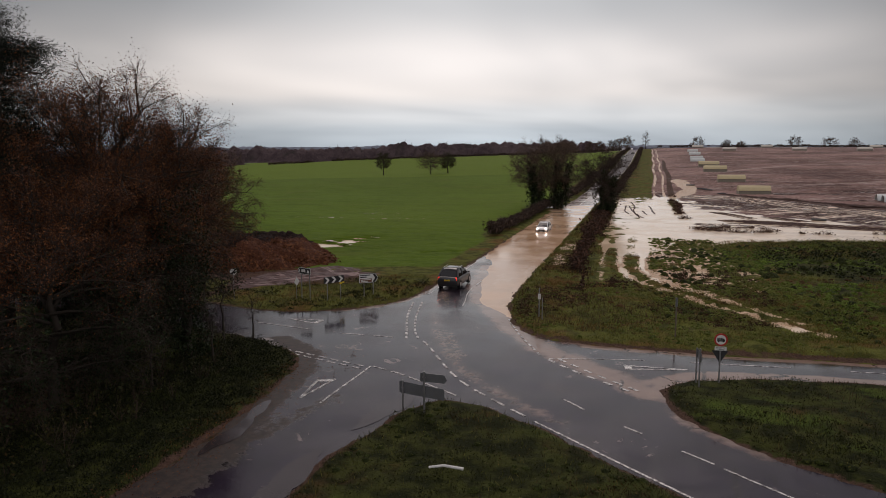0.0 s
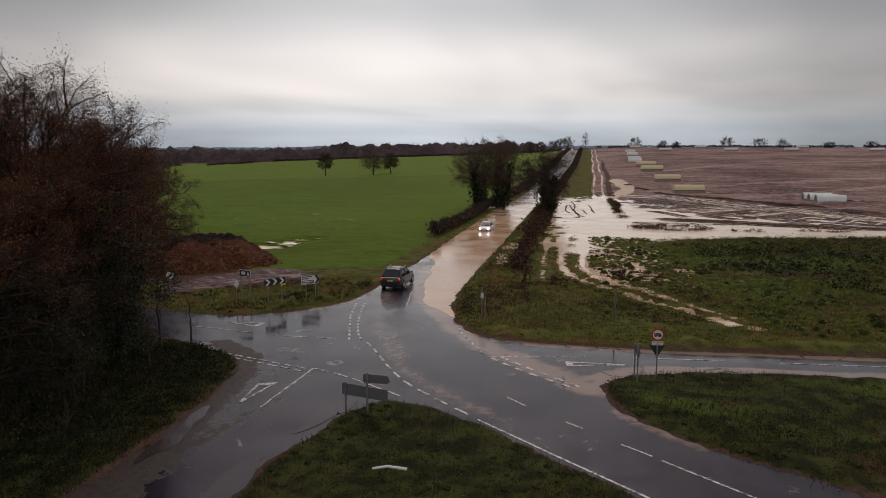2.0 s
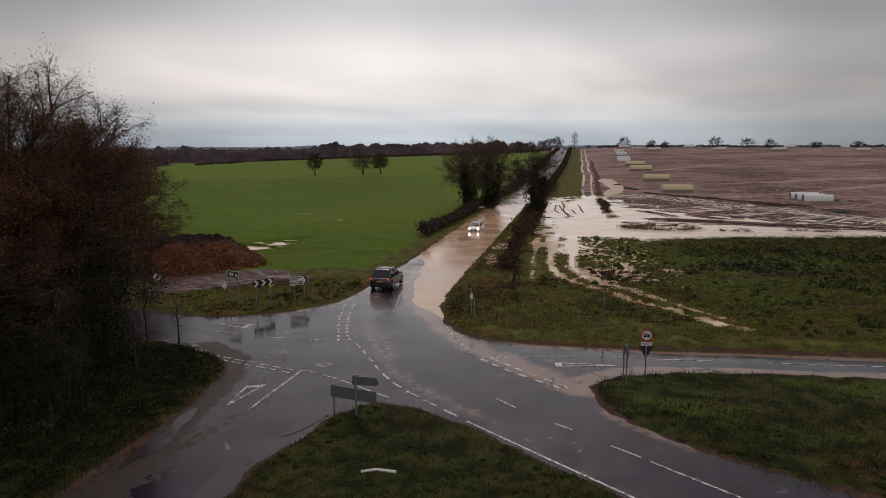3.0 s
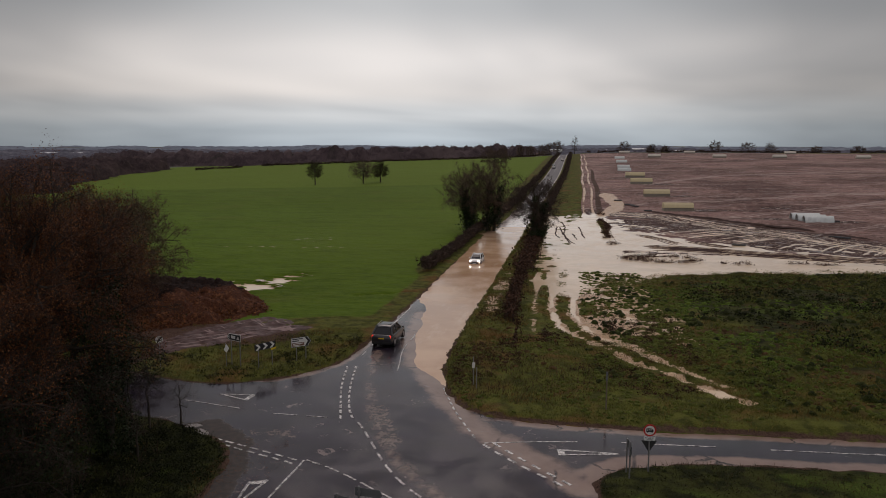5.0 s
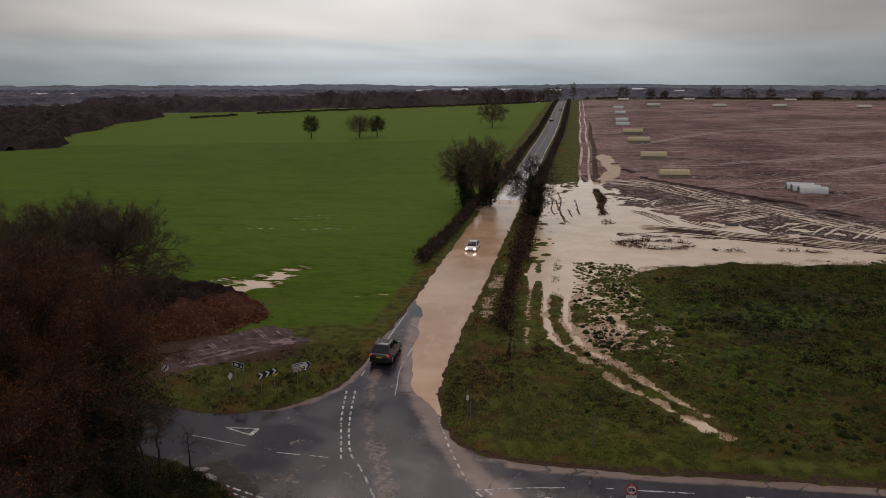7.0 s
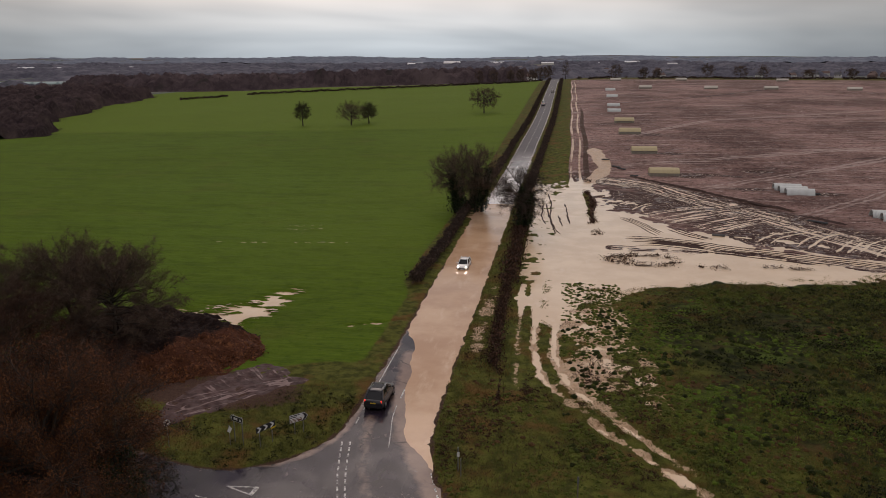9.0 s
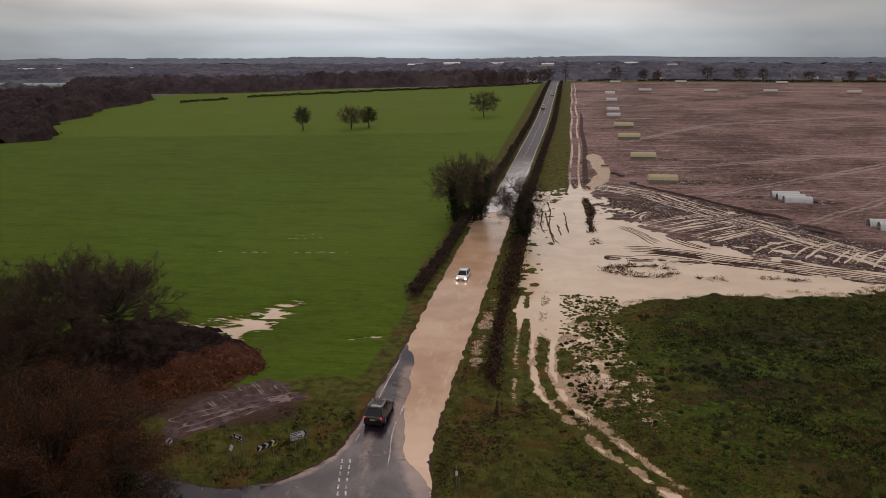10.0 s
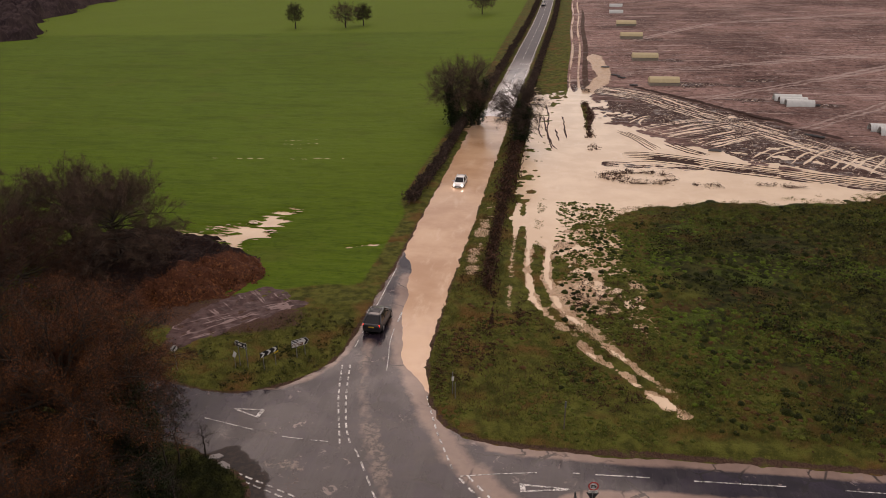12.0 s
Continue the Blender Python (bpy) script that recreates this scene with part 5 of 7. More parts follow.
for x, y, h, rad, seed, label in LONE:
    p = crown_tree(seed, h, rad, h * 0.22, 0.30, 40, 8, 5, {92: 7, 94: 11}.get(seed, 7), 0.8, 0.036, 0.24, 1.0, None, (0, 0), 0.0, 0.85)
    plant_tree(p, (x, y, gz(x, y)), "lone_tree", label, "tree", None, M_PALETWIG if seed in (92, 94) else M_OLIVE, "lone trees in the crop")


def hedge(seed, line, height, width, density, label, material, gaps=0.0, size=0.22):
    """A field hedge along a line: stems, twigs and small dark growth, uneven along its top."""
    p = Plant(seed)
    r = p.r
    for (ax, ay), (bx, by) in zip(line[:-1], line[1:]):
        ln = math.hypot(bx - ax, by - ay)
        n = int(ln * density)
        t = r.random(n)
        x, y = ax + (bx - ax) * t, ay + (by - ay) * t
        nx, ny = (by - ay) / ln, -(bx - ax) / ln
        off = r.normal(0, width * 0.28, n)
        x, y = x + nx * off, y + ny * off
        keep = fnoise(x, y, 0.09, 1, 2) > gaps - 1.0
        x, y = x[keep], y[keep]
        z0 = ground_z(x, y)
        h = height * (0.85 + 0.30 * fnoise(x, y, 0.35, 2, 2)) * r.uniform(0.15, 1.0, len(x)) ** 0.6
        c = np.stack([x, y, z0 + h], 1)
        u = r.normal(0, 1, (len(x), 3))
        u /= np.linalg.norm(u, axis=1, keepdims=True)
        v = np.cross(u, r.normal(0, 1, (len(x), 3)))
        v /= np.linalg.norm(v, axis=1, keepdims=True) + 1e-6
        s = size * r.uniform(0.5, 1.3, (len(x), 1))
        p.quad.append(np.stack([c - u * s, c + v * s * 0.5, c + u * s, c - v * s * 0.5], 1))
        m = len(x) // 2
        d = r.normal(0, 0.5, (m, 3)) + [0, 0, 1.0]
        d /= np.linalg.norm(d, axis=1, keepdims=True)
        side = np.cross(d, r.normal(0, 1, (m, 3)))
        side /= np.linalg.norm(side, axis=1, keepdims=True) + 1e-6
        b = c[:m] - [0, 0, 0.3]
        p.tri.append(np.stack([b - side * 0.03, b + side * 0.03, b + d * height * 0.55], 1))
    ob = tagged(new("hedge"), label, "hedge")
    part("brushwood", p.twig_mesh("brushwood", M_TWIG), None, ob)
    part("foliage", p.leaf_mesh("foliage", material), None, ob)
    return ob


def along(side, ys, off):
    return [(float(road_x(y)) + side * off, y) for y in ys]


hedge(101, [(-19.0, 92), (-18.9, 100), *along(-1, [112, 130, 150], 5.2)], 1.7, 1.4, 150, "dense dark hawthorn hedge on the bank above the flooded road", M_THORN, 0.0)
hedge(102, along(-1, [150, 180, 205, 235, 270, 305, 340, 420, 520, 640], 4.7), 2.0, 1.6, 70, "long dark roadside hedge climbing to the crest", M_THORN, 0.15, 0.32)
hedge(103, [(-5.2, 60), (-5.9, 70), (-6.3, 79), (-6.5, 95)], 0.8, 1.5, 95, "low broken brown growth between flooded road and field", M_BROWN, 0.55, 0.16)
hedge(107, [(-6.5, 95), (-6.6, 112), (-6.9, 130), (-6.9, 150)], 1.05, 2.5, 90, "low brown bare hedge between flooded road and track", M_BROWN, 0.1)
hedge(104, along(1, [150, 180, 205, 235, 270, 305, 340, 420, 520, 640], 5.6), 1.8, 1.6, 70, "long brown hedge between the road and the farm track", M_THORN, 0.05, 0.32)
hedge(105, [(-284, 506), (-217, 548), (-135, 581), (-100, 597), (-20, 625)], 2.2, 1.8, 40, "thin gappy hedge along the far edge of the crop", M_THORN, 0.25, 0.45)
hedge(106, [(8, 612), (60, 610), (150, 606), (300, 600), (420, 600)], 2.2, 2.0, 18, "dark hedge closing the far side of the pig field", M_THORN, 0.35, 0.6)


# ---- woods and far trees ----
def wood_material(name, lo, hi, pale):
    a = Mat(name, 0.95, spec=0.05)
    c = a.mix(a.ramp(a.noise(0.10, 4, 0.65), 0.38, 0.62), lo, hi)
    c = a.mix(a.ramp(a.noise(0.9, 5, 0.75, stretch=(1, 1, 0.4)), 0.48, 0.70, 0, 0.8), c, pale)
    c = a.mix(a.ramp(a.noise(0.035, 4, 0.6), 0.58, 0.70, 0, 0.7), c, (lo[0] * 0.6, lo[1] * 0.8, lo[2] * 0.6))
    c = a.mix(a.ramp(a.noise(0.011, 4, 0.65), 0.50, 0.62, 0, 0.6), c, tuple(v * 1.15 for v in pale))
    h = a.noise(0.8, 5, 0.75)
    return a.set(c, bump=h, strength=0.8, distance=1.2)


def canopy(seed, outline, sx, sy, cell, h0, h1, label, name, material, gaps=-9.0, patch=1 / 260, fringe=14):
    """A wood seen from afar: close-set crowns of uneven height over the land, with twigs along their tops."""
    r = np.random.default_rng(seed)
    p = np.asarray(outline, float)
    xs, ys = np.arange(p[:, 0].min(), p[:, 0].max(), sx), np.arange(p[:, 1].min(), p[:, 1].max(), sy)
    x, y = np.meshgrid(xs, ys)
    z = np.zeros_like(x)
    jit = r.random((256, 256, 4))
    iu, iv = np.floor(x / cell).astype(int), np.floor(y / cell).astype(int)
    for du in (-1, 0, 1):
        for dv in (-1, 0, 1):
            j = jit[(iu + du) % 256, (iv + dv) % 256]
            cx, cy = (iu + du + 0.15 + 0.7 * j[..., 0]) * cell, (iv + dv + 0.15 + 0.7 * j[..., 1]) * cell
            d = np.hypot(x - cx, y - cy) / (cell * (0.62 + 0.30 * j[..., 2]))
            z = np.maximum(z, (h0 + (h1 - h0) * j[..., 3]) * np.sqrt(np.clip(1 - d * d, 0, 1)))
    z = np.maximum(z, h0 * 0.55) + 0.10 * h1 * fnoise(x, y, 1.3 / cell, 2, 2)
    grows = inside_distance(x, y, p) + 0.6 * cell * fnoise(x, y, 0.5 / cell, 1, 2)
    if gaps > -5:
        grows = np.minimum(grows, (fnoise(x, y * 2.2, patch, 2, 3) - gaps) * cell * 6)
        # open ground round the glasshouses
        grows = np.minimum(grows, cell * (np.maximum(np.abs(x + 720) / 360, np.abs(y - 1010) / 190) - 1) * 3)
    z = z * smooth01(-0.2 * cell, 0.55 * cell, grows) + land(x, y) - 0.5
    f = grid_faces(len(xs), len(ys))
    keep = (grows.ravel()[f] > -0.2 * cell).any(1)
    used = np.unique(f[keep])
    order = np.full(x.size, -1)
    order[used] = np.arange(used.size)
    v = np.stack([x, y, z], -1).reshape(-1, 3)[used]
    ob = tagged(new(name), label, "woodland", kind="stuff")
    part("canopy", arrays("canopy", v, order[f[keep]], material), None, ob)
    # bare twigs that break the outline of the crowns
    n = min(len(v) * fringe // 10, 60000)
    c = v[r.integers(0, len(v), n)] + r.normal(0, 0.3 * sx, (n, 3)) * [1, 1, 0]
    d = r.normal(0, 0.7, (n, 3)) + [0, 0, 1]
    d /= np.linalg.norm(d, axis=1, keepdims=True)
    s = np.cross(d, r.normal(0, 1, (n, 3)))
    s /= np.linalg.norm(s, axis=1, keepdims=True) + 1e-6
    ln = 0.13 * h1 * r.uniform(0.4, 1.5, (n, 1))
    tri = np.stack([c - s * ln * 0.07 - [0, 0, 0.4], c + s * ln * 0.07 - [0, 0, 0.4], c + d * ln], 1).reshape(-1, 3)
    part("twigs", arrays("twigs", tri, np.arange(len(tri)).reshape(-1, 3), material), None, ob)
    return ob


# from the belt outwards haze is put into the wood colours, paler then bluer
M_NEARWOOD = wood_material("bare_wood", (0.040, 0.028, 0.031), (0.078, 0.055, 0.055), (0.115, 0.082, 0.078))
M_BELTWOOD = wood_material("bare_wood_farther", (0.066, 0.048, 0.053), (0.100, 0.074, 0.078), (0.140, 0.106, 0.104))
M_FARCANOPY = wood_material("hazed_wood_far_off", (0.090, 0.090, 0.116), (0.135, 0.134, 0.162), (0.190, 0.184, 0.208))
M_RIDGECANOPY = wood_material("hazed_wood_on_ridge", (0.150, 0.175, 0.222), (0.185, 0.210, 0.255), (0.235, 0.255, 0.295))
canopy(111, [(-236, 304), (-282, 360), (-322, 480), (-330, 560), (-420, 640), (-620, 560), (-520, 300)], 1.6, 2.2, 8.0, 6, 11, "bare brown wood bordering the green crop", "near_wood", M_NEARWOOD, fringe=38)
canopy(115, [(-228, 296), (-240, 312), (-262, 316), (-276, 296), (-250, 290)], 0.8, 0.8, 5.0, 4, 7, "dark thorn thicket at the corner of the crop", "corner_thicket", M_NEARWOOD)
canopy(112, [(-470, 655), (-250, 700), (-60, 760), (-40, 900), (-300, 1000), (-660, 900)], 2.4, 4.5, 11.0, 10, 18, "belt of bare winter woodland beyond the crop", "wood_belt", M_BELTWOOD)
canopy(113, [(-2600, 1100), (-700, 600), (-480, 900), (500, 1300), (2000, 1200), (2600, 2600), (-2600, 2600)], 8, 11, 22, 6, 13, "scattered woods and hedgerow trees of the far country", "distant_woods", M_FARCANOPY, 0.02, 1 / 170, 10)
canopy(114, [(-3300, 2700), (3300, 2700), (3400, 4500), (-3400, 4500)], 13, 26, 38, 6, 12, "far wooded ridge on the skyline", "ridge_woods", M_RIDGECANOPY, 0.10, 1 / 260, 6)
# single trees along the skyline past the pig field and round the top of the road
SKYLINE = [(-1, 640, 15, 3.0), (-16, 655, 12, 5), (-23, 665, 11, 6), (-30, 672, 10, 5), (-42, 690, 11, 4), (-52, 700, 11, 4), (45, 720, 11, 7), (72, 735, 9, 5), (85, 740, 8, 4), (128, 720, 12, 6),
           (160, 735, 11, 7), (186, 760, 11, 6), (220, 735, 7, 6), (262, 750, 8, 6), (300, 740, 13, 6), (312, 745, 14, 6), (350, 770, 9, 7), (398, 740, 12, 7), (420, 745, 12, 6), (-70, 720, 12, 5), (-85, 735, 12, 5)]
for k, (x, y, h, rad) in enumerate(SKYLINE):
    p = crown_tree(200 + k, h, rad, h * 0.2, 0.26, 20, 7, 4, 6 if k else 2, 1.3, 0.10 if k else 0.07, 0.15, 1.0)
    plant_tree(p, (x, y, float(land(x, y))), "hedgerow_tree", "dark bare hedgerow tree on the skyline", "tree", None, M_PALETWIG, "trees on the skyline")

# ---- manure heap and its yard ----


def heap_material():
    a = Mat("manure", 0.9, spec=0.2)
    n = a.noise(2.2, 5, 0.7)
    c = a.mix(a.ramp(a.math("ADD", a.attr("fresh"), a.math("MULTIPLY", a.math("SUBTRACT", a.noise(0.4, 5, 0.7), 0.5), 0.8)), 0.35, 0.6), (0.026, 0.014, 0.012), (0.115, 0.040, 0.019))
    c = a.mix(a.math("MULTIPLY", a.ramp(n, 0.48, 0.72, 0, 0.8), a.ramp(a.attr("fresh"), 0, 1, 0.15, 1)), c, (0.34, 0.140, 0.055))
    c = a.mix(a.ramp(a.noise(3.5, 5, 0.75), 0.50, 0.66, 0, 0.8), c, (0.014, 0.009, 0.008))
    return a.set(c, bump=a.math("ADD", n, a.noise(5, 5, 0.7)), strength=1.0, distance=0.35)


M_HEAP = heap_material()


def manure_heap():
    xs, ys = axis([(-58, -26, 0.3)]), axis([(52, 86, 0.3)])
    x, y = np.meshgrid(xs, ys)
    foot = rounded([(-56, 66), (-50, 58), (-42, 56.5), (-35.5, 58.5), (-31.2, 62.5), (-29.2, 67.2), (-32, 72.6), (-37, 76), (-45, 79.5), (-54, 78)])
    d = inside_distance(x, y, foot) + 0.7 * fnoise(x, y, 0.35, 1, 3)
    h = 2.4 * smooth01(0, 6.0, d) ** 0.8 * (0.8 + 0.28 * fnoise(x, y, 0.16, 2, 3)) + 0.75 * fnoise(x, y, 0.75, 0, 4) * smooth01(0, 1.5, d)
    z = ground_z(x, y) - 0.25 + np.maximum(h, 0) + 0.25 * (d > 0.15)
    f = grid_faces(len(xs), len(ys))
    keep = (d.ravel()[f] > -0.3).any(1)
    used = np.unique(f[keep])
    order = np.full(x.size, -1)
    order[used] = np.arange(used.size)
    v = np.stack([x, y, z], -1).reshape(-1, 3)[used]
    me = arrays("manure_heap", v, order[f[keep]], M_HEAP, True)
    give(me, "fresh", smooth01(-6, 0.5, (v[:, 0] + 31) * 0.8 - (v[:, 1] - 68) * 0.55))
    return tagged(new("manure_heap", me), "long low heap of dark and rust-brown straw manure", "manure heap")


manure_heap()
clods = Plant(131)
for _ in range(2600):
    x, y = clods.r.uniform(-46, -28.5), clods.r.uniform(57, 75)
    d = float(inside_distance(np.array([x]), np.array([y]), np.array([(-50, 58), (-42, 56.5), (-35, 58.5), (-29.2, 67.2), (-37, 76), (-45, 79)]))[0])
    if d > 0.2 and (x + 31) * 0.8 - (y - 68) * 0.55 > -3:
        h = 2.3 * float(smooth01(0, 7.0, d)) ** 0.8
        clods.leaves((x, y, gz(x, y) + h * 0.9 + 0.1), 7, 0.26, 0.24)
straw = tagged(new("loose_straw", clods.leaf_mesh("loose_straw", M_COPPER)), "rust-brown matted straw over the manure heap", "straw", kind="stuff")


YARD = rounded([(-34.5, 57.0), (-31.2, 63.0), (-29.0, 65.8), (-26.0, 63.6), (-21.5, 62.4), (-25, 59.0), (-29.0, 55.0), (-31, 51.5), (-33, 51.5)])


def wheel_tracks():
    """Ridges thrown up by tyres in the yard before the heap."""
    xs, ys = axis([(-36, -20, 0.11)]), axis([(51, 66.5, 0.11)])
    x, y = np.meshgrid(xs, ys)
    yard = YARD
    d = inside_distance(x, y, yard) + 0.8 * fnoise(x, y, 0.4, 1)
    ridge = np.zeros_like(x)
    wob = 0.12 * fnoise(x, y, 0.8, 2, 2)
    for line in ([(-31.7, 53.4), (-28.4, 56.9), (-24.5, 61.7), (-21.6, 62.7)], [(-31.6, 54.7), (-28.2, 59.2), (-25.4, 60.9)], [(-33.4, 55.2), (-29.6, 58.0), (-25, 60.4)]):
        q, _ = line_distance(x, y, line)
        ridge = np.maximum(ridge, np.exp(-((np.abs(q - 0.5) + wob) / 0.13) ** 2) * (0.75 + 0.35 * fnoise(x, y, 0.7, 1, 2)))
    for k in range(22):
        t = k / 21
        a, b = (-33.6 + 5.4 * t, 57.6 + 8.2 * t), (-30.8 + 6.6 * t + 0.5 * math.sin(k * 2.3), 55.8 + 5.6 * t)
        q, _ = line_distance(x, y, [a, b])
        ridge = np.maximum(ridge, (0.7 + 0.3 * math.sin(k * 1.7)) * np.exp(-((q + wob) / (0.09 + 0.03 * math.sin(k * 5.1))) ** 2) * (0.75 + 0.4 * fnoise(x, y, 0.9, 2, 2)))
    z = ground_z(x, y) + 0.03 + 0.05 * ridge * smooth01(0, 1.0, d) + 0.015 * fnoise(x, y, 1.5, 2) - 0.2 * (1 - smooth01(-0.4, 0.5, d))
    f = grid_faces(len(xs), len(ys))
    keep = (d.ravel()[f] > -0.5).any(1)
    used = np.unique(f[keep])
    order = np.full(x.size, -1)
    order[used] = np.arange(used.size)
    me = arrays("wheel_tracks", np.stack([x, y, z], -1).reshape(-1, 3)[used], order[f[keep]], M_YARD, True)
    give(me, "ridge", ridge.ravel()[used])
    return tagged(new("muddy_yard", me), "trodden brown mud scored by crossing tyre tracks", "mud", kind="structure")


def yard_material():
    a = Mat("yard_mud", 0.7, spec=0.12)
    c = a.mix(a.ramp(a.noise(1.2, 5, 0.65), 0.35, 0.65), (0.062, 0.037, 0.035), (0.120, 0.076, 0.072))
    c = a.mix(a.ramp(a.attr("ridge"), 0.28, 0.75, 0, 0.75), c, (0.34, 0.25, 0.235))
    return a.set(c, a.ramp(a.noise(0.8, 4), 0.4, 0.6, 0.55, 0.85), a.noise(9, 4), 0.4, 0.03)


M_YARD = yard_material()
wheel_tracks()

# ---- road signs and posts ----
M_STEEL = plain("galvanised_post", (0.30, 0.30, 0.30), 0.45, 0.6, 8)
M_BACK = plain("grey_sign_back", (0.13, 0.135, 0.14), 0.5, 0.0, 5)
M_TRIANGLE = plain("dark_sign_back", (0.030, 0.030, 0.032), 0.6, 0.0, 5)
M_WHITE = plain("white_sheeting", (0.74, 0.74, 0.72), 0.35, 0.0, 4, 0.08)
M_BLACK = plain("black_sheeting", (0.018, 0.018, 0.02), 0.35, 0.0, 4, 0.2)
M_RED = plain("red_sheeting", (0.50, 0.025, 0.02), 0.35, 0.0, 4, 0.12)
M_YELLOW = plain("yellow_sheeting", (0.72, 0.50, 0.03), 0.35, 0.0, 4, 0.12)
M_TAN = plain("brown_sheeting", (0.17, 0.065, 0.035), 0.4, 0.0, 4, 0.15)
M_OLDWOOD = plain("weathered_wood", (0.16, 0.13, 0.10), 0.85, 0.0, 5, 0.35)
UPRIGHT = pose(0, 0, 0, 90, 0, 0)


def panel(name, outline, material, parent, y=0.0, depth=0.012, label=""):
    """A flat piece cut to an outline in x-z, facing -y, its back at y."""
    return part(name, solid(outline, depth, Matrix.Translation((0, y, 0)) @ UPRIGHT), material, parent, label)


def rect(x0, z0, x1, z1):
    return [(x0, z0), (x1, z0), (x1, z1), (x0, z1)]


def disc(r, cx=0.0, cz=0.0, n=28):
    return [(cx + r * math.cos(2 * math.pi * k / n), cz + r * math.sin(2 * math.pi * k / n)) for k in range(n)]


def post(parent, x, h, r=0.04, y=0.045, material=None):
    bm = rod(bmesh.new(), (x, y, -0.35), (x, y, h), r, None, 10)
    rod(bm, (x, y, h - 0.001), (x, y, h + 0.02), r * 0.95, r * 0.5, 10)
    return part("post", bm, material or M_STEEL, parent)


def words(name, text, size, x, z, y, material, parent):
    """Raised lettering centred at x, z on a plate that faces -y."""
    cu = bpy.data.curves.new(name, "FONT")
    cu.body, cu.size, cu.align_x, cu.align_y, cu.extrude = text, size, "CENTER", "CENTER", 0.003
    cu.materials.append(material)
    ob = new(name, cu)
    ob.matrix_world = Matrix.Translation((x, y, z)) @ UPRIGHT
    ob.parent = parent
    return ob


def at_ground(x, y, turn=0.0):
    return pose(x, y, gz(x, y), 0, 0, turn)


# the end-of-limit disc
ob = thing("speed_limit_sign", at_ground(-29.8, 48.2, 38) @ Matrix.Scale(0.82, 4), "white round sign with black diagonal bar on a steel post", "road sign")
post(ob, 0, 2.95, 0.038)
panel("sign_plate", disc(0.33, 0, 2.62), M_WHITE, ob)
panel("rim", [(0.33 * math.cos(a), 2.62 + 0.33 * math.sin(a)) for a in np.linspace(0, 2 * math.pi, 28, endpoint=False)], M_BACK, ob, 0.006, 0.006)
q = math.radians(50)
panel("diagonal_bar", [(0.30 * math.cos(q + d), 2.62 + 0.30 * math.sin(q + d)) for d in (-0.24, 0.24)] + [(0.30 * math.cos(q + math.pi + d), 2.62 + 0.30 * math.sin(q + math.pi + d)) for d in (-0.24, 0.24)], M_BLACK, ob, -0.013, 0.003)

# the black pictogram sign
ob = thing("local_direction_sign", at_ground(-24.5, 49.5, -22), "small black direction sign with white pictograms on two posts", "road sign")
post(ob, -0.42, 2.45)
post(ob, 0.50, 2.45)
panel("border", [(-0.78, 2.18), (-0.56, 1.93), (0.66, 1.93), (0.66, 2.43), (-0.56, 2.43)], M_WHITE, ob)
panel("sign_plate", [(-0.73, 2.18), (-0.54, 1.96), (0.63, 1.96), (0.63, 2.40), (-0.54, 2.40)], M_BLACK, ob, -0.013, 0.004)
panel("pictogram", rect(-0.34, 2.08, 0.10, 2.30), M_WHITE, ob, -0.018, 0.003)
panel("pictogram", [(0.24, 2.05), (0.56, 2.05), (0.40, 2.33)], M_WHITE, ob, -0.018, 0.003)
panel("arrow_mark", [(-0.66, 2.18), (-0.52, 2.05), (-0.52, 2.31)], M_WHITE, ob, -0.018, 0.003)
ob2 = thing("side_plate_sign", at_ground(-25.0, 49.15, 70), "small pale sign seen edge-on on a steel post", "road sign")
post(ob2, 0, 1.75, 0.03)
panel("sign_plate", [(-0.26, 1.35), (0.0, 1.05), (0.26, 1.35), (0.0, 1.72)], M_WHITE, ob2)

# the chevron board on the bend
ob = thing("chevron_board", at_ground(-22.2, 49.7, 58) @ Matrix.Scale(0.92, 4), "black and white chevron board on two steel posts", "road sign")
post(ob, -0.62, 1.75)
post(ob, 0.66, 1.75)
panel("sign_plate", rect(-0.98, 1.48, 0.98, 2.02), M_BLACK, ob)
for cx in (-0.66, 0.0, 0.66):
    panel("chevron", [(cx - 0.24, 1.50), (cx - 0.02, 1.50), (cx + 0.24, 1.75), (cx - 0.02, 2.0), (cx - 0.24, 2.0), (cx + 0.02, 1.75)], M_WHITE, ob, -0.013, 0.004)
panel("yellow_plate", [(0.55, 1.28), (1.02, 1.36), (1.02, 1.50), (0.55, 1.44)], M_YELLOW, ob, -0.002, 0.01, "small yellow plate under the board")

# the big arrow sign, its names shown as bars
ob = thing("direction_sign", at_ground(-20.3, 52.0, 42) @ Matrix.Scale(0.84, 4), "white arrow-shaped direction sign with black point on posts", "road sign")
post(ob, -0.45, 1.5, 0.045)
post(ob, 0.45, 1.5, 0.045)
panel("border", [(-0.95, 1.28), (0.66, 1.28), (0.98, 1.72), (0.66, 2.16), (-0.95, 2.16)], M_BLACK, ob)
panel("sign_plate", [(-0.92, 1.31), (0.645, 1.31), (0.945, 1.72), (0.645, 2.13), (-0.92, 2.13)], M_WHITE, ob, -0.013, 0.004)
panel("arrow_point", [(0.36, 1.33), (0.60, 1.33), (0.90, 1.72), (0.60, 2.11), (0.36, 2.11), (0.64, 1.72)], M_BLACK, ob, -0.018, 0.003)
for z0, x1 in ((1.97, 0.16), (1.80, -0.20)):
    panel("writing_bar", rect(-0.84, z0, x1, z0 + 0.09), M_BLACK, ob, -0.018, 0.003)
panel("brown_panel", rect(-0.86, 1.36, 0.30, 1.68), M_TAN, ob, -0.018, 0.003)
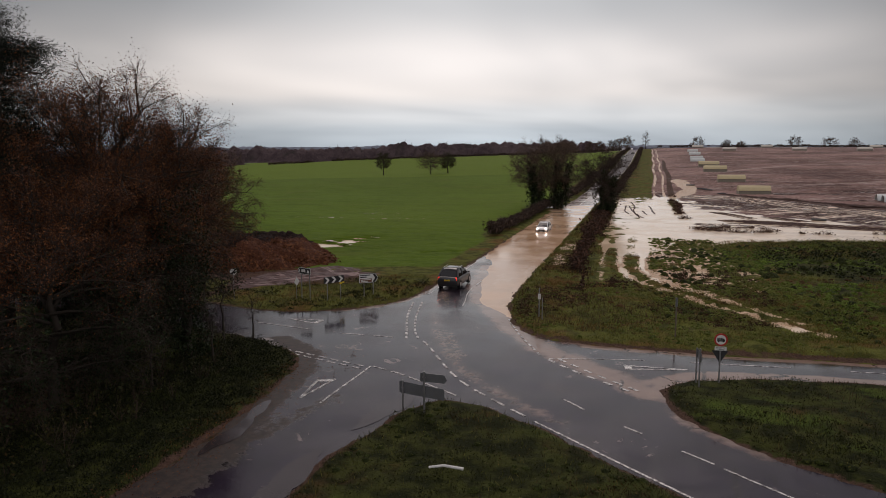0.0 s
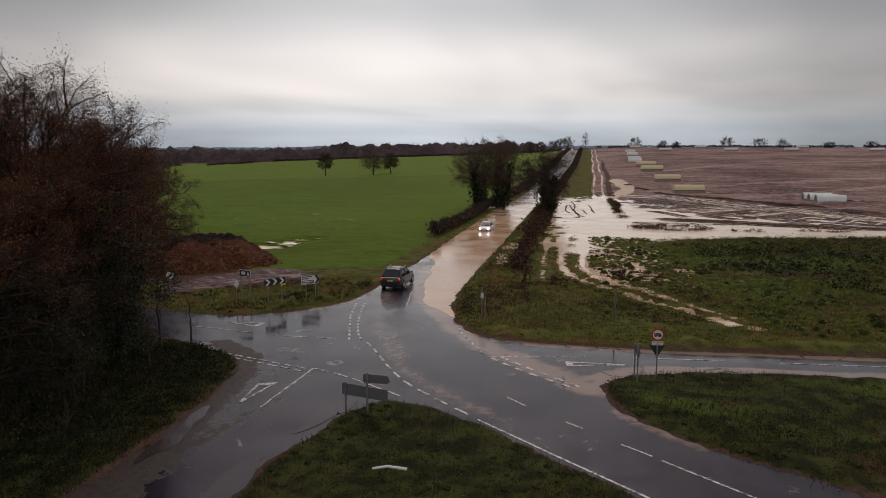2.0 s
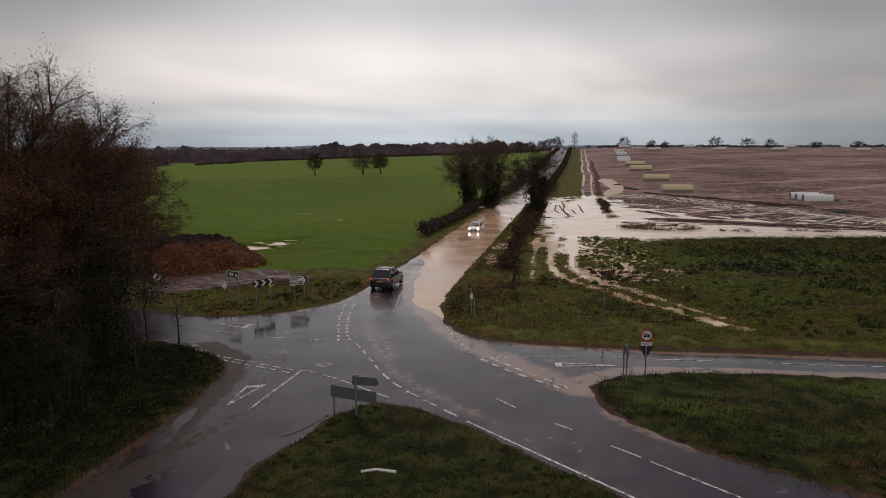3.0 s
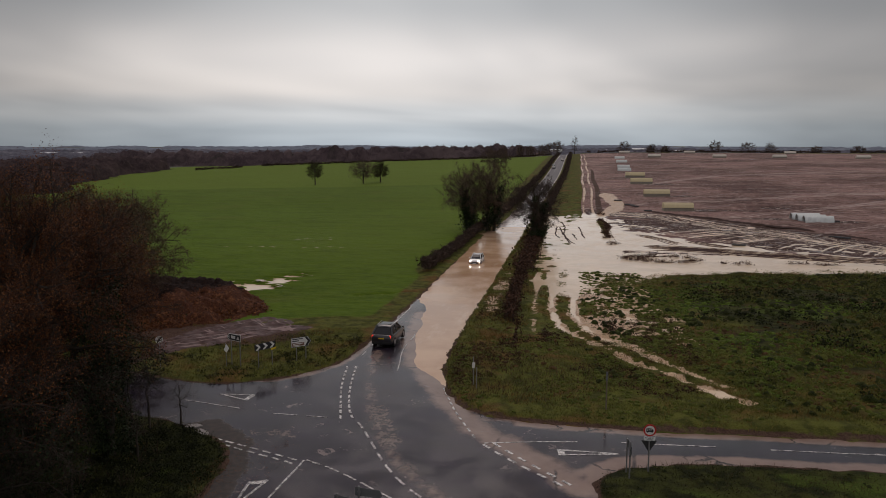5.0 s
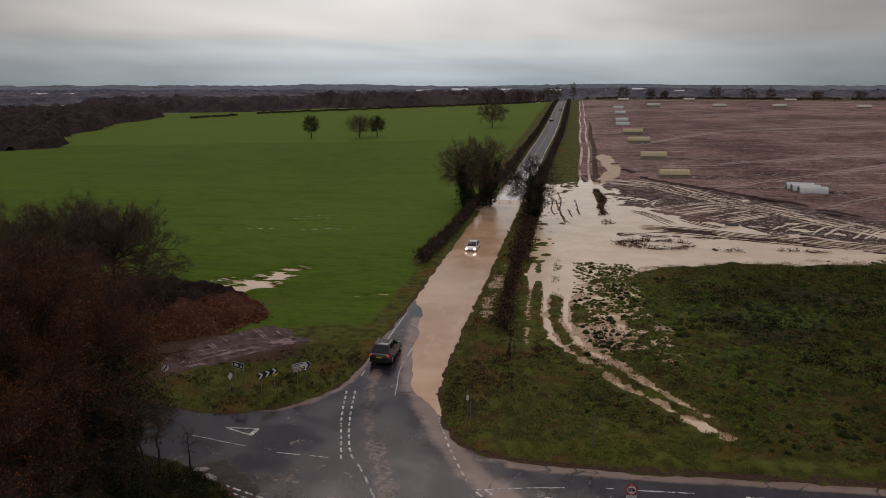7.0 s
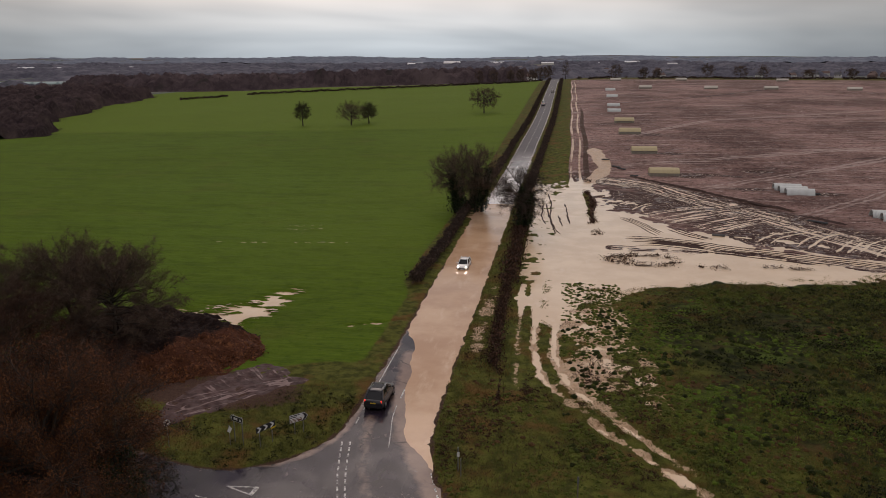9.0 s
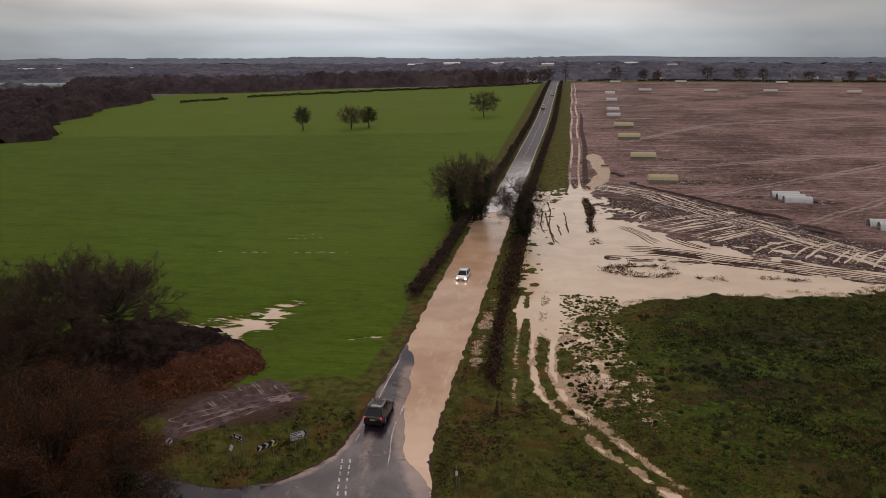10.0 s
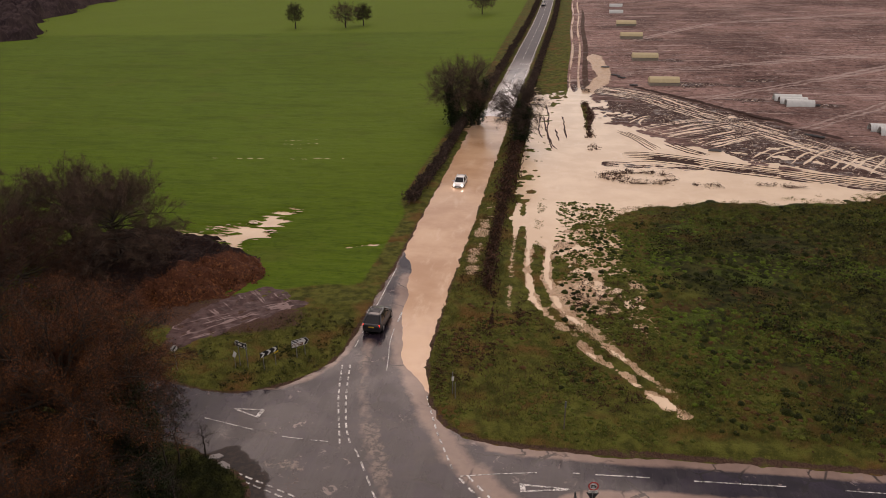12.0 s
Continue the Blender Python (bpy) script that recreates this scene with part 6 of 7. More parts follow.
for z0, x1 in ((1.55, 0.20), (1.41, -0.1)):
    panel("writing_bar", rect(-0.78, z0, x1, z0 + 0.07), M_WHITE, ob, -0.022, 0.003)

# the weight limit, with the give-way sign that faces the side road
ob = thing("weight_limit_sign", at_ground(4.0, 36.7, 6) @ Matrix.Scale(0.84, 4), "red-ringed weight limit disc above a plate and give-way triangle", "road sign")
post(ob, 0, 2.95, 0.045)
panel("red_ring", disc(0.38, 0, 2.60), M_RED, ob)
panel("sign_plate", disc(0.285, 0, 2.60), M_WHITE, ob, -0.013, 0.004)
panel("lorry_shape", [(-0.21, 2.50), (0.21, 2.50), (0.21, 2.60), (0.15, 2.68), (0.09, 2.68), (0.09, 2.72), (-0.21, 2.72)], M_BLACK, ob, -0.018, 0.003)
for cx in (-0.13, 0.13):
    panel("lorry_wheel", disc(0.045, cx, 2.50, 12), M_BLACK, ob, -0.018, 0.004)
words("lettering", "7.5T", 0.15, -0.03, 2.615, -0.0225, M_WHITE, ob)
panel("exception_plate", rect(-0.33, 1.96, 0.33, 2.19), M_WHITE, ob)
words("lettering", "Except for", 0.12, 0, 2.13, -0.014, M_BLACK, ob)
words("lettering", "loading", 0.12, 0, 2.03, -0.014, M_BLACK, ob)
panel("give_way_triangle", [(0, 1.18), (0.47, 1.94), (-0.47, 1.94)], M_TRIANGLE, ob, 0.09, 0.012, "dark grey back of the give-way triangle")

# the sign on two posts seen edge-on
ob = thing("edge_on_sign", at_ground(3.0, 36.1, 96), "narrow sign seen edge-on between two steel posts", "road sign")
post(ob, -0.42, 1.95)
post(ob, 0.42, 1.75)
panel("sign_plate", rect(-0.55, 1.30, 0.60, 1.72), M_BACK, ob)

# the backs of the fingerposts on the near corner
ob = thing("fingerpost", at_ground(-9.1, 28.9, -9), "two grey direction sign backs on steel posts", "road sign")
post(ob, -0.62, 1.28, 0.045, -0.05)
post(ob, 0.42, 1.80, 0.05, -0.05)
panel("long_arm", [(-0.80, 0.70), (1.36, 0.62), (1.36, 1.12), (-0.80, 1.22)], M_BACK, ob)
panel("short_arm", [(0.22, 1.34), (1.36, 1.38), (1.48, 1.52), (1.36, 1.74), (0.22, 1.72)], M_BACK, ob)
for cx, cz in ((-0.62, 0.95), (0.42, 0.95), (0.42, 1.55)):
    part("clip", box(bmesh.new(), (0.16, 0.05, 0.06), (cx, -0.06, cz), 0.008), M_STEEL, ob)

# slim posts on the field corner
ob = thing("marker_post", at_ground(-6.5, 48.4, 10), "slim grey marker post with a small plate in rough grass", "post")
post(ob, 0, 2.0, 0.04)
panel("small_plate", rect(-0.09, 1.25, 0.11, 1.62), M_WHITE, ob, -0.005)
ob = thing("marker_post", at_ground(-6.2, 47.7, 0), "short pale marker post beside a taller one", "post")
post(ob, 0, 1.5, 0.035)
ob = thing("marker_post", at_ground(2.25, 45.1, 0), "tall thin dark post in the verge", "post")
post(ob, 0, 2.4, 0.045, 0.0, M_OLDWOOD)
part("cap", box(bmesh.new(), (0.13, 0.1, 0.55), (0, 0, 2.15), 0.02), M_BACK, ob)
ob = thing("fallen_post", pose(-6.2, 23.3, gz(-6.2, 23.3) + 0.14, 0, 4, 14), "white plastic post lying broken in the grass", "post")
part("shaft", rod(rod(bmesh.new(), (-0.62, 0, 0), (-0.1, 0.03, 0.09), 0.045, 0.05), (-0.1, 0.03, 0.09), (0.6, 0, 0.03), 0.05, 0.06), M_WHITE, ob)

# ---- slabs on the near bank ----
M_CONCRETE = plain("old_concrete", (0.27, 0.25, 0.24), 0.7, 0.0, 3, 0.3)
for x, y, w, t in ((-21.7, 38.3, 1.0, 20), (-20.7, 37.5, 1.1, -30)):
    ob = thing("concrete_slab", pose(x, y, az(x, y) + 0.03, 2, 3, t), "broken pale concrete slab at the road edge", "slab", "slabs at the road edge")
    part("slab", solid([(-w * 0.5, -0.2), (w * 0.2, -0.28), (w * 0.55, 0.02), (w * 0.2, 0.28), (-w * 0.42, 0.2)], 0.14, Matrix.Translation((0, 0, -0.06)), 0.02), M_CONCRETE, ob)

# ---- pig arks and field clutter ----
M_CREAM = plain("cream_canvas", (0.58, 0.49, 0.29), 0.7, 0.0, 1.5, 0.2)
M_PALE = plain("pale_canvas", (0.62, 0.58, 0.50), 0.7, 0.0, 1.5, 0.15)
M_ARKSIDE = plain("grey_ply", (0.30, 0.27, 0.22), 0.8, 0.0, 2.5, 0.3)
M_TIN = plain("corrugated_tin", (0.66, 0.70, 0.68), 0.5, 0.0, 1.2, 0.15)
M_DARK = plain("dark_inside", (0.012, 0.012, 0.012), 0.9)


def canvas_ark(roof_mat, label, length=8.4):
    """A long low farrowing tent: canvas roof, boarded sides, end flaps."""
    ob = thing("pig_tent", Matrix.Identity(4), label, "pig shelter", "pig shelters on the mud")
    prof = [(-1.62, 0.78), (-1.5, 1.10), (-1.05, 1.72), (-0.35, 2.10), (0.35, 2.10), (1.05, 1.72), (1.5, 1.10), (1.62, 0.78)]
    bm = bmesh.new()
    n = 13
    rings = [[bm.verts.new((-length / 2 + length * k / (n - 1), y, z - (0.06 if k % 2 else 0.0) * (0.9 < z < 2.0))) for y, z in prof] for k in range(n)]
    for a, b in zip(rings[:-1], rings[1:]):
        for k in range(len(prof) - 1):
            bm.faces.new((a[k], b[k], b[k + 1], a[k + 1]))
    for ring in (rings[0], rings[-1][::-1]):
        bm.faces.new(ring)
    bmesh.ops.recalc_face_normals(bm, faces=bm.faces)
    part("roof", bm, roof_mat, ob)
    boards = 8
    for side in (-1, 1):
        for k in range(boards):
            w = length / boards
            part("side_board", box(bmesh.new(), (w - 0.08, 0.06, 1.0), (-length / 2 + w * (k + 0.5), side * (1.54 + 0.02 * (k % 2)), 0.32), 0.012), M_ARKSIDE, ob)
        part("rail", rod(bmesh.new(), (-length / 2, side * 1.63, 0.80), (length / 2, side * 1.63, 0.80), 0.05), M_OLDWOOD, ob)
    for side in (-1, 1):
        part("end_board", box(bmesh.new(), (0.06, 2.95, 0.95), (side * (length / 2 - 0.04), 0, 0.30), 0.012), M_ARKSIDE, ob)
    return ob


def tin_ark(length=5.9, radius=1.22):
    """A half-round corrugated shelter with an open dark end."""
    ob = thing("pig_ark", Matrix.Identity(4), "half-round grey corrugated iron pig ark with open end", "pig shelter", "pig shelters on the mud")
    bm = bmesh.new()
    n, m = 48, 14
    grid = []
    for i in range(n + 1):
        r = radius * (1 + 0.018 * math.cos(i * math.pi))
        grid.append([bm.verts.new((-length / 2 + length * i / n, r * math.cos(math.pi * j / m) * 1.05, -0.1 + r * 1.25 * math.sin(math.pi * j / m))) for j in range(m + 1)])
    for i in range(n):
        for j in range(m):
            bm.faces.new((grid[i][j], grid[i + 1][j], grid[i + 1][j + 1], grid[i][j + 1]))
    bmesh.ops.recalc_face_normals(bm, faces=bm.faces)
    bmesh.ops.solidify(bm, geom=list(bm.faces), thickness=0.03)
    bmesh.ops.recalc_face_normals(bm, faces=bm.faces)
    part("roof", bm, M_TIN, ob)
    arch = [(radius * 0.98 * math.cos(math.pi * j / m) * 1.03, -0.1 + radius * 1.2 * math.sin(math.pi * j / m)) for j in range(m + 1)]
    part("end_wall", solid(arch, 0.05, pose(length / 2 - 0.25, 0, 0, 90, 0, 90)), M_ARKSIDE, ob)
    part("inner_wall", solid(arch, 0.05, pose(-length / 2 + 0.9, 0, 0, 90, 0, 90)), M_DARK, ob)
    return ob


TENTS = [(25.8, 192.6, 4, 7.6), (24.0, 226, 3, 7.2), (22.8, 265, 3, 6.9), (23.2, 298, 2, 6.8), (49, 482, -2, 7.2), (88, 480, 0, 7.2), (122.5, 478, 2, 7.2), (169, 476, 0, 8.2), (36.6, 579, 0, 7.5), (84.7, 581, 1, 7.5), (155, 577, 0, 7.5)]
first = canvas_ark(M_CREAM, "long low cream-roofed pig tent with grey board sides on mud", 7.4)
second = canvas_ark(M_PALE, "weathered pale pig tent at the far end of the field", 7.8)
for k, (x, y, t, ln) in enumerate(TENTS):
    m = pose(x, y, gz(x, y) - 0.1, 0, 0, t)
    base = first if k < 4 else second
    if k in (0, 4):
        base.matrix_world = m
    else:
        copy_thing(base, m)
ARKS = [(51.4, 176.9, -2), (51.9, 174.2, -1), (52.6, 171.4, -2), (62.0, 148.6, -4), (62.8, 145.8, -4), (21.8, 341, 1), (23.0, 367, 2), (25.2, 420, 0), (26.8, 468, 1)]
ark = tin_ark()
for k, (x, y, t) in enumerate(ARKS):
    m = pose(x, y, gz(x, y) - 0.05, 0, 0, t)
    if k == 0:
        ark.matrix_world = m
    else:
        copy_thing(ark, m)
for x, y, t, ln in ((47.6, 142.6, -40, 3.6), (14.5, 203, -50, 3.0), (15.8, 200, -48, 2.6), (12.2, 214, 2, 2.2), (55.8, 171.6, -8, 2.4), (18.3, 190.6, 3, 2.0), (27.5, 129.5, -12, 2.2)):
    ob = thing("feed_trough", pose(x, y, gz(x, y) + 0.1, 0, 0, t), "dark metal feed trough lying on the mud", "trough", "troughs on the mud")
    bm = box(bmesh.new(), (ln, 0.55, 0.10), (0, 0, 0), 0.02)
    part("base", bm, M_DARK, ob)
    for side in (-1, 1):
        part("side", box(bmesh.new(), (ln, 0.05, 0.26), (0, side * 0.27, 0.10), 0.01, pose(0, 0, 0, side * -12, 0, 0)), M_BACK, ob)

# ---- vehicles ----


def car_paint(name, color, rough=0.22):
    a = Mat(name, rough, 0.0, 0.6)
    a.b.inputs["Coat Weight"].default_value = 0.6
    a.b.inputs["Coat Roughness"].default_value = 0.08
    dirt = a.ramp(a.noise(1.6, 4), 0.5, 0.75, 0, 0.35)
    return a.set(a.mix(dirt, color, tuple(0.6 * c + 0.04 for c in color)))


M_CARWHITE, M_CARDARK = car_paint("white_car_paint", (0.78, 0.78, 0.77)), car_paint("dark_car_paint", (0.010, 0.010, 0.014), 0.3)
M_GLASS = plain("dark_car_glass", (0.010, 0.011, 0.012), 0.06, 0.0, 3)
M_TYRE = plain("rubber", (0.015, 0.015, 0.016), 0.8)
M_RIM = plain("alloy", (0.45, 0.45, 0.46), 0.3, 0.9)
M_TRIM = plain("black_trim", (0.014, 0.014, 0.014), 0.6)
M_TAIL = plain("tail_lamp", (0.42, 0.02, 0.02), 0.2)
M_TAIL.node_tree.nodes["Principled BSDF"].inputs["Emission Color"].default_value = (1.0, 0.05, 0.03, 1)
M_TAIL.node_tree.nodes["Principled BSDF"].inputs["Emission Strength"].default_value = 0.8


def lamp_material():
    a = Mat("lit_headlamp", 0.2)
    a.b.inputs["Emission Color"].default_value = (1, 0.97, 0.90, 1)
    a.b.inputs["Emission Strength"].default_value = 22.0
    return a.set((0.9, 0.9, 0.88))


M_LAMP = lamp_material()


def hull(stations, closed=True):
    """A shell through sections given as (x, half width, bottom, top)."""
    bm = bmesh.new()
    rings = []
    for x, w, zb, zt in stations:
        h = zt - zb
        half = [(0, zb), (w * 0.80, zb), (w * 0.97, zb + 0.12 * h), (w, zb + 0.42 * h), (w * 0.985, zb + 0.72 * h), (w * 0.93, zt - 0.05 * h), (w * 0.80, zt), (0, zt + 0.02)]
        ring = [bm.verts.new((x, y, z)) for y, z in half] + [bm.verts.new((x, -y, z)) for y, z in half[-2:0:-1]]
        rings.append(ring)
    for a, b in zip(rings[:-1], rings[1:]):
        n = len(a)
        for k in range(n):
            bm.faces.new((a[k], a[(k + 1) % n], b[(k + 1) % n], b[k]))
    bm.faces.new(rings[0][::-1])
    bm.faces.new(rings[-1])
    bmesh.ops.recalc_face_normals(bm, faces=bm.faces)
    for f in bm.faces:
        f.smooth = True
    return bm


def car(name, label, paint, length, width, height, belt, wheel_r, lit=False, rails=False, van=False):
    """A car that faces +x, its wheels standing on z = 0."""
    ob = thing(name, Matrix.Identity(4), label, "van" if van else "car")
    a, w = length / 2, width / 2
    nose = belt * (0.90 if not van else 1.0)
    st = [(-a, w * 0.86, 0.42, belt * 0.92), (-a * 0.96, w * 0.94, 0.26, belt * 0.99), (-a * 0.6, w, 0.20, belt), (0, w, 0.20, belt * 0.99), (a * 0.38, w, 0.20, belt * 0.98), (a * 0.66, w * 0.985, 0.21, nose), (a * 0.88, w * 0.92, 0.24, nose * 0.87), (a * 0.99, w * 0.74, 0.32, nose * 0.72)]
    body = part("body", hull(st), paint, ob)
    # glasshouse: dark glass all round under a painted roof
    fb, ft, rb, rt = (a * 0.52, a * 0.08, -a * 0.95, -a * (0.62 if rails else 0.66)) if not van else (a * 0.62, a * 0.34, -a * 0.985, -a * 0.95)
    bm = bmesh.new()
    lo, hi = belt - 0.05, height - 0.10
    levels = [(0.0, fb, rb, w * 0.93), (0.45, fb + (ft - fb) * 0.42, rb + (rt - rb) * 0.38, w * 0.86), (1.0, ft, rt, w * 0.72)]
    rings = []
    for t, f, r, hw in levels:
        z = lo + (hi - lo) * t
        rings.append([bm.verts.new(p) for p in ((f + 0.10, 0, z), (f, hw * 0.82, z), (f - 0.25, hw, z), (r + 0.25, hw, z), (r, hw * 0.85, z), (r - 0.04, 0, z), (r, -hw * 0.85, z), (r + 0.25, -hw, z), (f - 0.25, -hw, z), (f, -hw * 0.82, z))])
    for p, q in zip(rings[:-1], rings[1:]):
        for k in range(10):
            bm.faces.new((p[k], p[(k + 1) % 10], q[(k + 1) % 10], q[k]))
    bm.faces.new(rings[-1])
    bmesh.ops.recalc_face_normals(bm, faces=bm.faces)
    part("glazing" if not van else "load_box", bm, M_GLASS if not van else paint, ob)
    bm = bmesh.new()
    hw = w * 0.735
    ends, n = (rt - 0.10, ft + 0.06), 8
    grid = [[bm.verts.new((ends[0] + (ends[1] - ends[0]) * i / n, hw * (2 * j / n - 1) * (1 - 0.10 * abs(2 * i / n - 1) ** 3), height - 0.09 * abs(2 * i / n - 1) ** 2.4 - 0.075 * abs(2 * j / n - 1) ** 2.6)) for j in range(n + 1)] for i in range(n + 1)]
    for i in range(n):
        for j in range(n):
            f = bm.faces.new((grid[i][j], grid[i + 1][j], grid[i + 1][j + 1], grid[i][j + 1]))
            f.smooth = True
    bmesh.ops.recalc_face_normals(bm, faces=bm.faces)
    bmesh.ops.solidify(bm, geom=list(bm.faces), thickness=0.05)
    part("roof", bm, paint, ob)
    if van:
        part("windscreen", box(bmesh.new(), (0.05, w * 1.5, (height - belt) * 0.62), ((fb + ft) / 2 + 0.07, 0, (belt + height) / 2 - 0.02), 0.02, pose(0, 0, 0, 0, -math.degrees(math.atan2(fb - ft, height - belt)), 0)), M_GLASS, ob)
        for s in (-1, 1):
            part("rear_window", box(bmesh.new(), (0.04, w * 0.55, 0.5), (-a * 0.99, s * w * 0.42, height - 0.55), 0.02), M_GLASS, ob)
    else:
        for s in (-1, 1):
            bm = bmesh.new()
            rod(bm, (fb - 0.02, s * w * 0.80, belt - 0.04), (ft, s * w * 0.63, height - 0.05), 0.045)
            part("front_pillar", bm, paint, ob)
            xm = (fb + rb) / 2 - 0.05
            part("door_pillar", rod(bmesh.new(), (xm, s * w * 0.935, belt - 0.04), (xm - 0.05, s * w * 0.735, height - 0.06), 0.05), paint, ob)
            part("rear_pillar", rod(bmesh.new(), (rb + 0.16, s * w * 0.90, belt - 0.04), (rt + 0.10, s * w * 0.69, height - 0.05), 0.085), paint, ob)
            if rails:
                bm = bmesh.new()
                rod(bm, (ft - 0.12, s * hw * 0.93, height + 0.05), (rt + 0.12, s * hw * 0.93, height + 0.02), 0.022)
                for x in (ft - 0.14, rt + 0.14):
                    rod(bm, (x, s * hw * 0.93, height - 0.03), (x, s * hw * 0.93, height + 0.02), 0.022)
                part("roof_rail", bm, M_RIM, ob, "silver roof rail")
        if rails:
            part("sunroof", box(bmesh.new(), ((ft - rt) * 0.55, hw * 1.35, 0.012), ((ft + rt) / 2 + 0.1, 0, height), 0.004), M_GLASS, ob)
    for s in (-1, 1):
        part("mirror", box(bmesh.new(), (0.12, 0.20, 0.13), (fb - 0.32, s * (w + 0.07), belt + 0.05), 0.04), paint, ob)
        lamp = part("headlight", box(bmesh.new(), (0.14, 0.30, 0.13), (a * 0.925, s * w * 0.66, nose * 0.74), 0.04, pose(0, 0, 0, 0, -18, -s * 16)), M_LAMP if lit else M_GLASS, ob, "lit white headlight" if lit else "")
        part("tail_light", box(bmesh.new(), (0.10, 0.16, 0.28), (-a * 0.97, s * w * 0.80, belt * 0.86), 0.03), M_TAIL, ob, "red tail light")
        for x in (a * 0.62, -a * 0.60):
            wheel = new("wheel")
            wheel.parent = ob
            bm = bmesh.new()
            rod(bm, (x, s * (w - 0.22), wheel_r), (x, s * (w + 0.005), wheel_r), wheel_r, None, 20)
            part("tyre", bm, M_TYRE, wheel)
            bm = bmesh.new()
            rod(bm, (x, s * (w - 0.02), wheel_r), (x, s * (w + 0.018), wheel_r), wheel_r * 0.66, wheel_r * 0.55, 12)
            part("rim", bm, M_RIM, wheel)
    part("grille", box(bmesh.new(), (0.06, w * 0.95, 0.16), (a * 0.985, 0, nose * 0.52), 0.02), M_TRIM, ob)
    part("lower_grille", box(bmesh.new(), (0.06, w * 1.15, 0.12), (a * 0.975, 0, 0.36), 0.02), M_TRIM, ob)
    part("number_plate", box(bmesh.new(), (0.02, 0.50, 0.11), (a * 1.012, 0, nose * 0.42), 0.005), M_WHITE, ob)
    part("number_plate", box(bmesh.new(), (0.02, 0.50, 0.11), (-a * 1.002, 0, belt * 0.74), 0.005), M_YELLOW, ob)
    part("rear_bumper", box(bmesh.new(), (0.12, w * 1.8, 0.22), (-a * 0.975, 0, 0.40), 0.05), M_TRIM, ob)
    return ob


hatch = car("hatchback_car", "white hatchback with lit headlights driving through flood water", M_CARWHITE, 4.0, 1.74, 1.48, 0.93, 0.31, True)
hatch.matrix_world = pose(-13.7, 103.9, az(-13.7, 103.9), 0, 0, -92)
suv = car("suv_car", "dark grey sport utility car with silver roof rails", M_CARDARK, 4.5, 1.84, 1.68, 1.05, 0.36, False, True)
suv.matrix_world = pose(-15.25, 59.2, az(-15.25, 59.2), 0, 0, 88)
van_x = float(road_x(388)) - 1.5
van = car("panel_van", "white panel van driving up the hill", M_CARWHITE, 5.2, 1.95, 2.3, 1.15, 0.34, False, False, True)
van.matrix_world = pose(van_x, 388, az(van_x, 388), 0, 1.5, 90)
far_x = float(road_x(470)) + 1.5
far_car = copy_thing(suv, pose(far_x, 470, az(far_x, 470), 0, 0, -90))
far_car["label"] = "small dark car far off near the crest"

# ---- far houses and polytunnels ----
# brick and tile are greyed, the haze of distance put into their colour
M_BRICK = plain("far_brick", (0.20, 0.135, 0.115), 0.85, 0.0, 0.6, 0.2)
M_RENDERED = plain("white_render", (0.62, 0.60, 0.57), 0.8, 0.0, 0.4, 0.12)
M_TILE = plain("roof_tile", (0.16, 0.105, 0.092), 0.85, 0.0, 0.8, 0.25)
M_SLATE = plain("roof_slate", (0.085, 0.085, 0.095), 0.7, 0.0, 0.8, 0.2)


def house(wall_mat, roof_mat, label, w=11.0, d=7.5, h=5.2):
    ob = thing("house", Matrix.Identity(4), label, "house", "houses of the far village")
    part("wall", box(bmesh.new(), (w, d, h), (0, 0, h / 2 - 0.4), 0.05), wall_mat, ob)
    gable = [(-d / 2 - 0.4, 0), (d / 2 + 0.4, 0), (0, d * 0.48)]
    part("roof", solid(gable, w + 0.6, pose(-w / 2 - 0.3, 0, h - 0.4, 90, 0, 90)), roof_mat, ob)
    part("chimney", box(bmesh.new(), (0.8, 0.8, 2.2), (w * 0.32, 0, h + d * 0.48 - 0.2), 0.05), M_BRICK, ob)
    for x in (-w * 0.3, 0, w * 0.3):
        for z in (1.3, 3.7):
            part("window", box(bmesh.new(), (1.3, 0.12, 1.2), (x, -d / 2 - 0.02, z), 0.02), M_GLASS, ob)
    return ob


h1 = house(M_BRICK, M_TILE, "distant red brick house with tiled roof")
h2 = house(M_RENDERED, M_SLATE, "distant white rendered house with slate roof", 9.5)
h3 = house(M_RENDERED, M_TILE, "distant pale house with red tiled roof", 12)
hr = random.Random(5)
spots = [(-104, 762, 10), (-88, 768, -5), (-40, 860, 20)]
while len(spots) < 54:
    y = hr.uniform(1150, 1900)
    spots.append((hr.uniform(-0.14, 0.42) * y, y, hr.uniform(-60, 60)))
for k, (x, y, t) in enumerate(spots):
    m = pose(x, y, float(land(x, y)), 0, 0, t)
    base = (h1, h2, h3)[k % 3]
    if k < 3:
        base.matrix_world = m
    else:
        copy_thing(base, m)
M_SHED = plain("pale_sheet_roof", (0.74, 0.76, 0.78), 0.5, 0.0, 0.05, 0.1)


def shed(w, d, h):
    ob = thing("far_shed", Matrix.Identity(4), "long pale steel-clad shed far off among the woods", "shed", "sheds in the far country")
    part("wall", box(bmesh.new(), (w, d, h), (0, 0, h / 2 - 0.4), 0.05), M_RENDERED, ob)
    part("roof", solid([(-d / 2 - 0.5, 0), (d / 2 + 0.5, 0), (0, d * 0.16)], w + 1.0, pose(-w / 2 - 0.5, 0, h - 0.4, 90, 0, 90)), M_SHED, ob)
    return ob


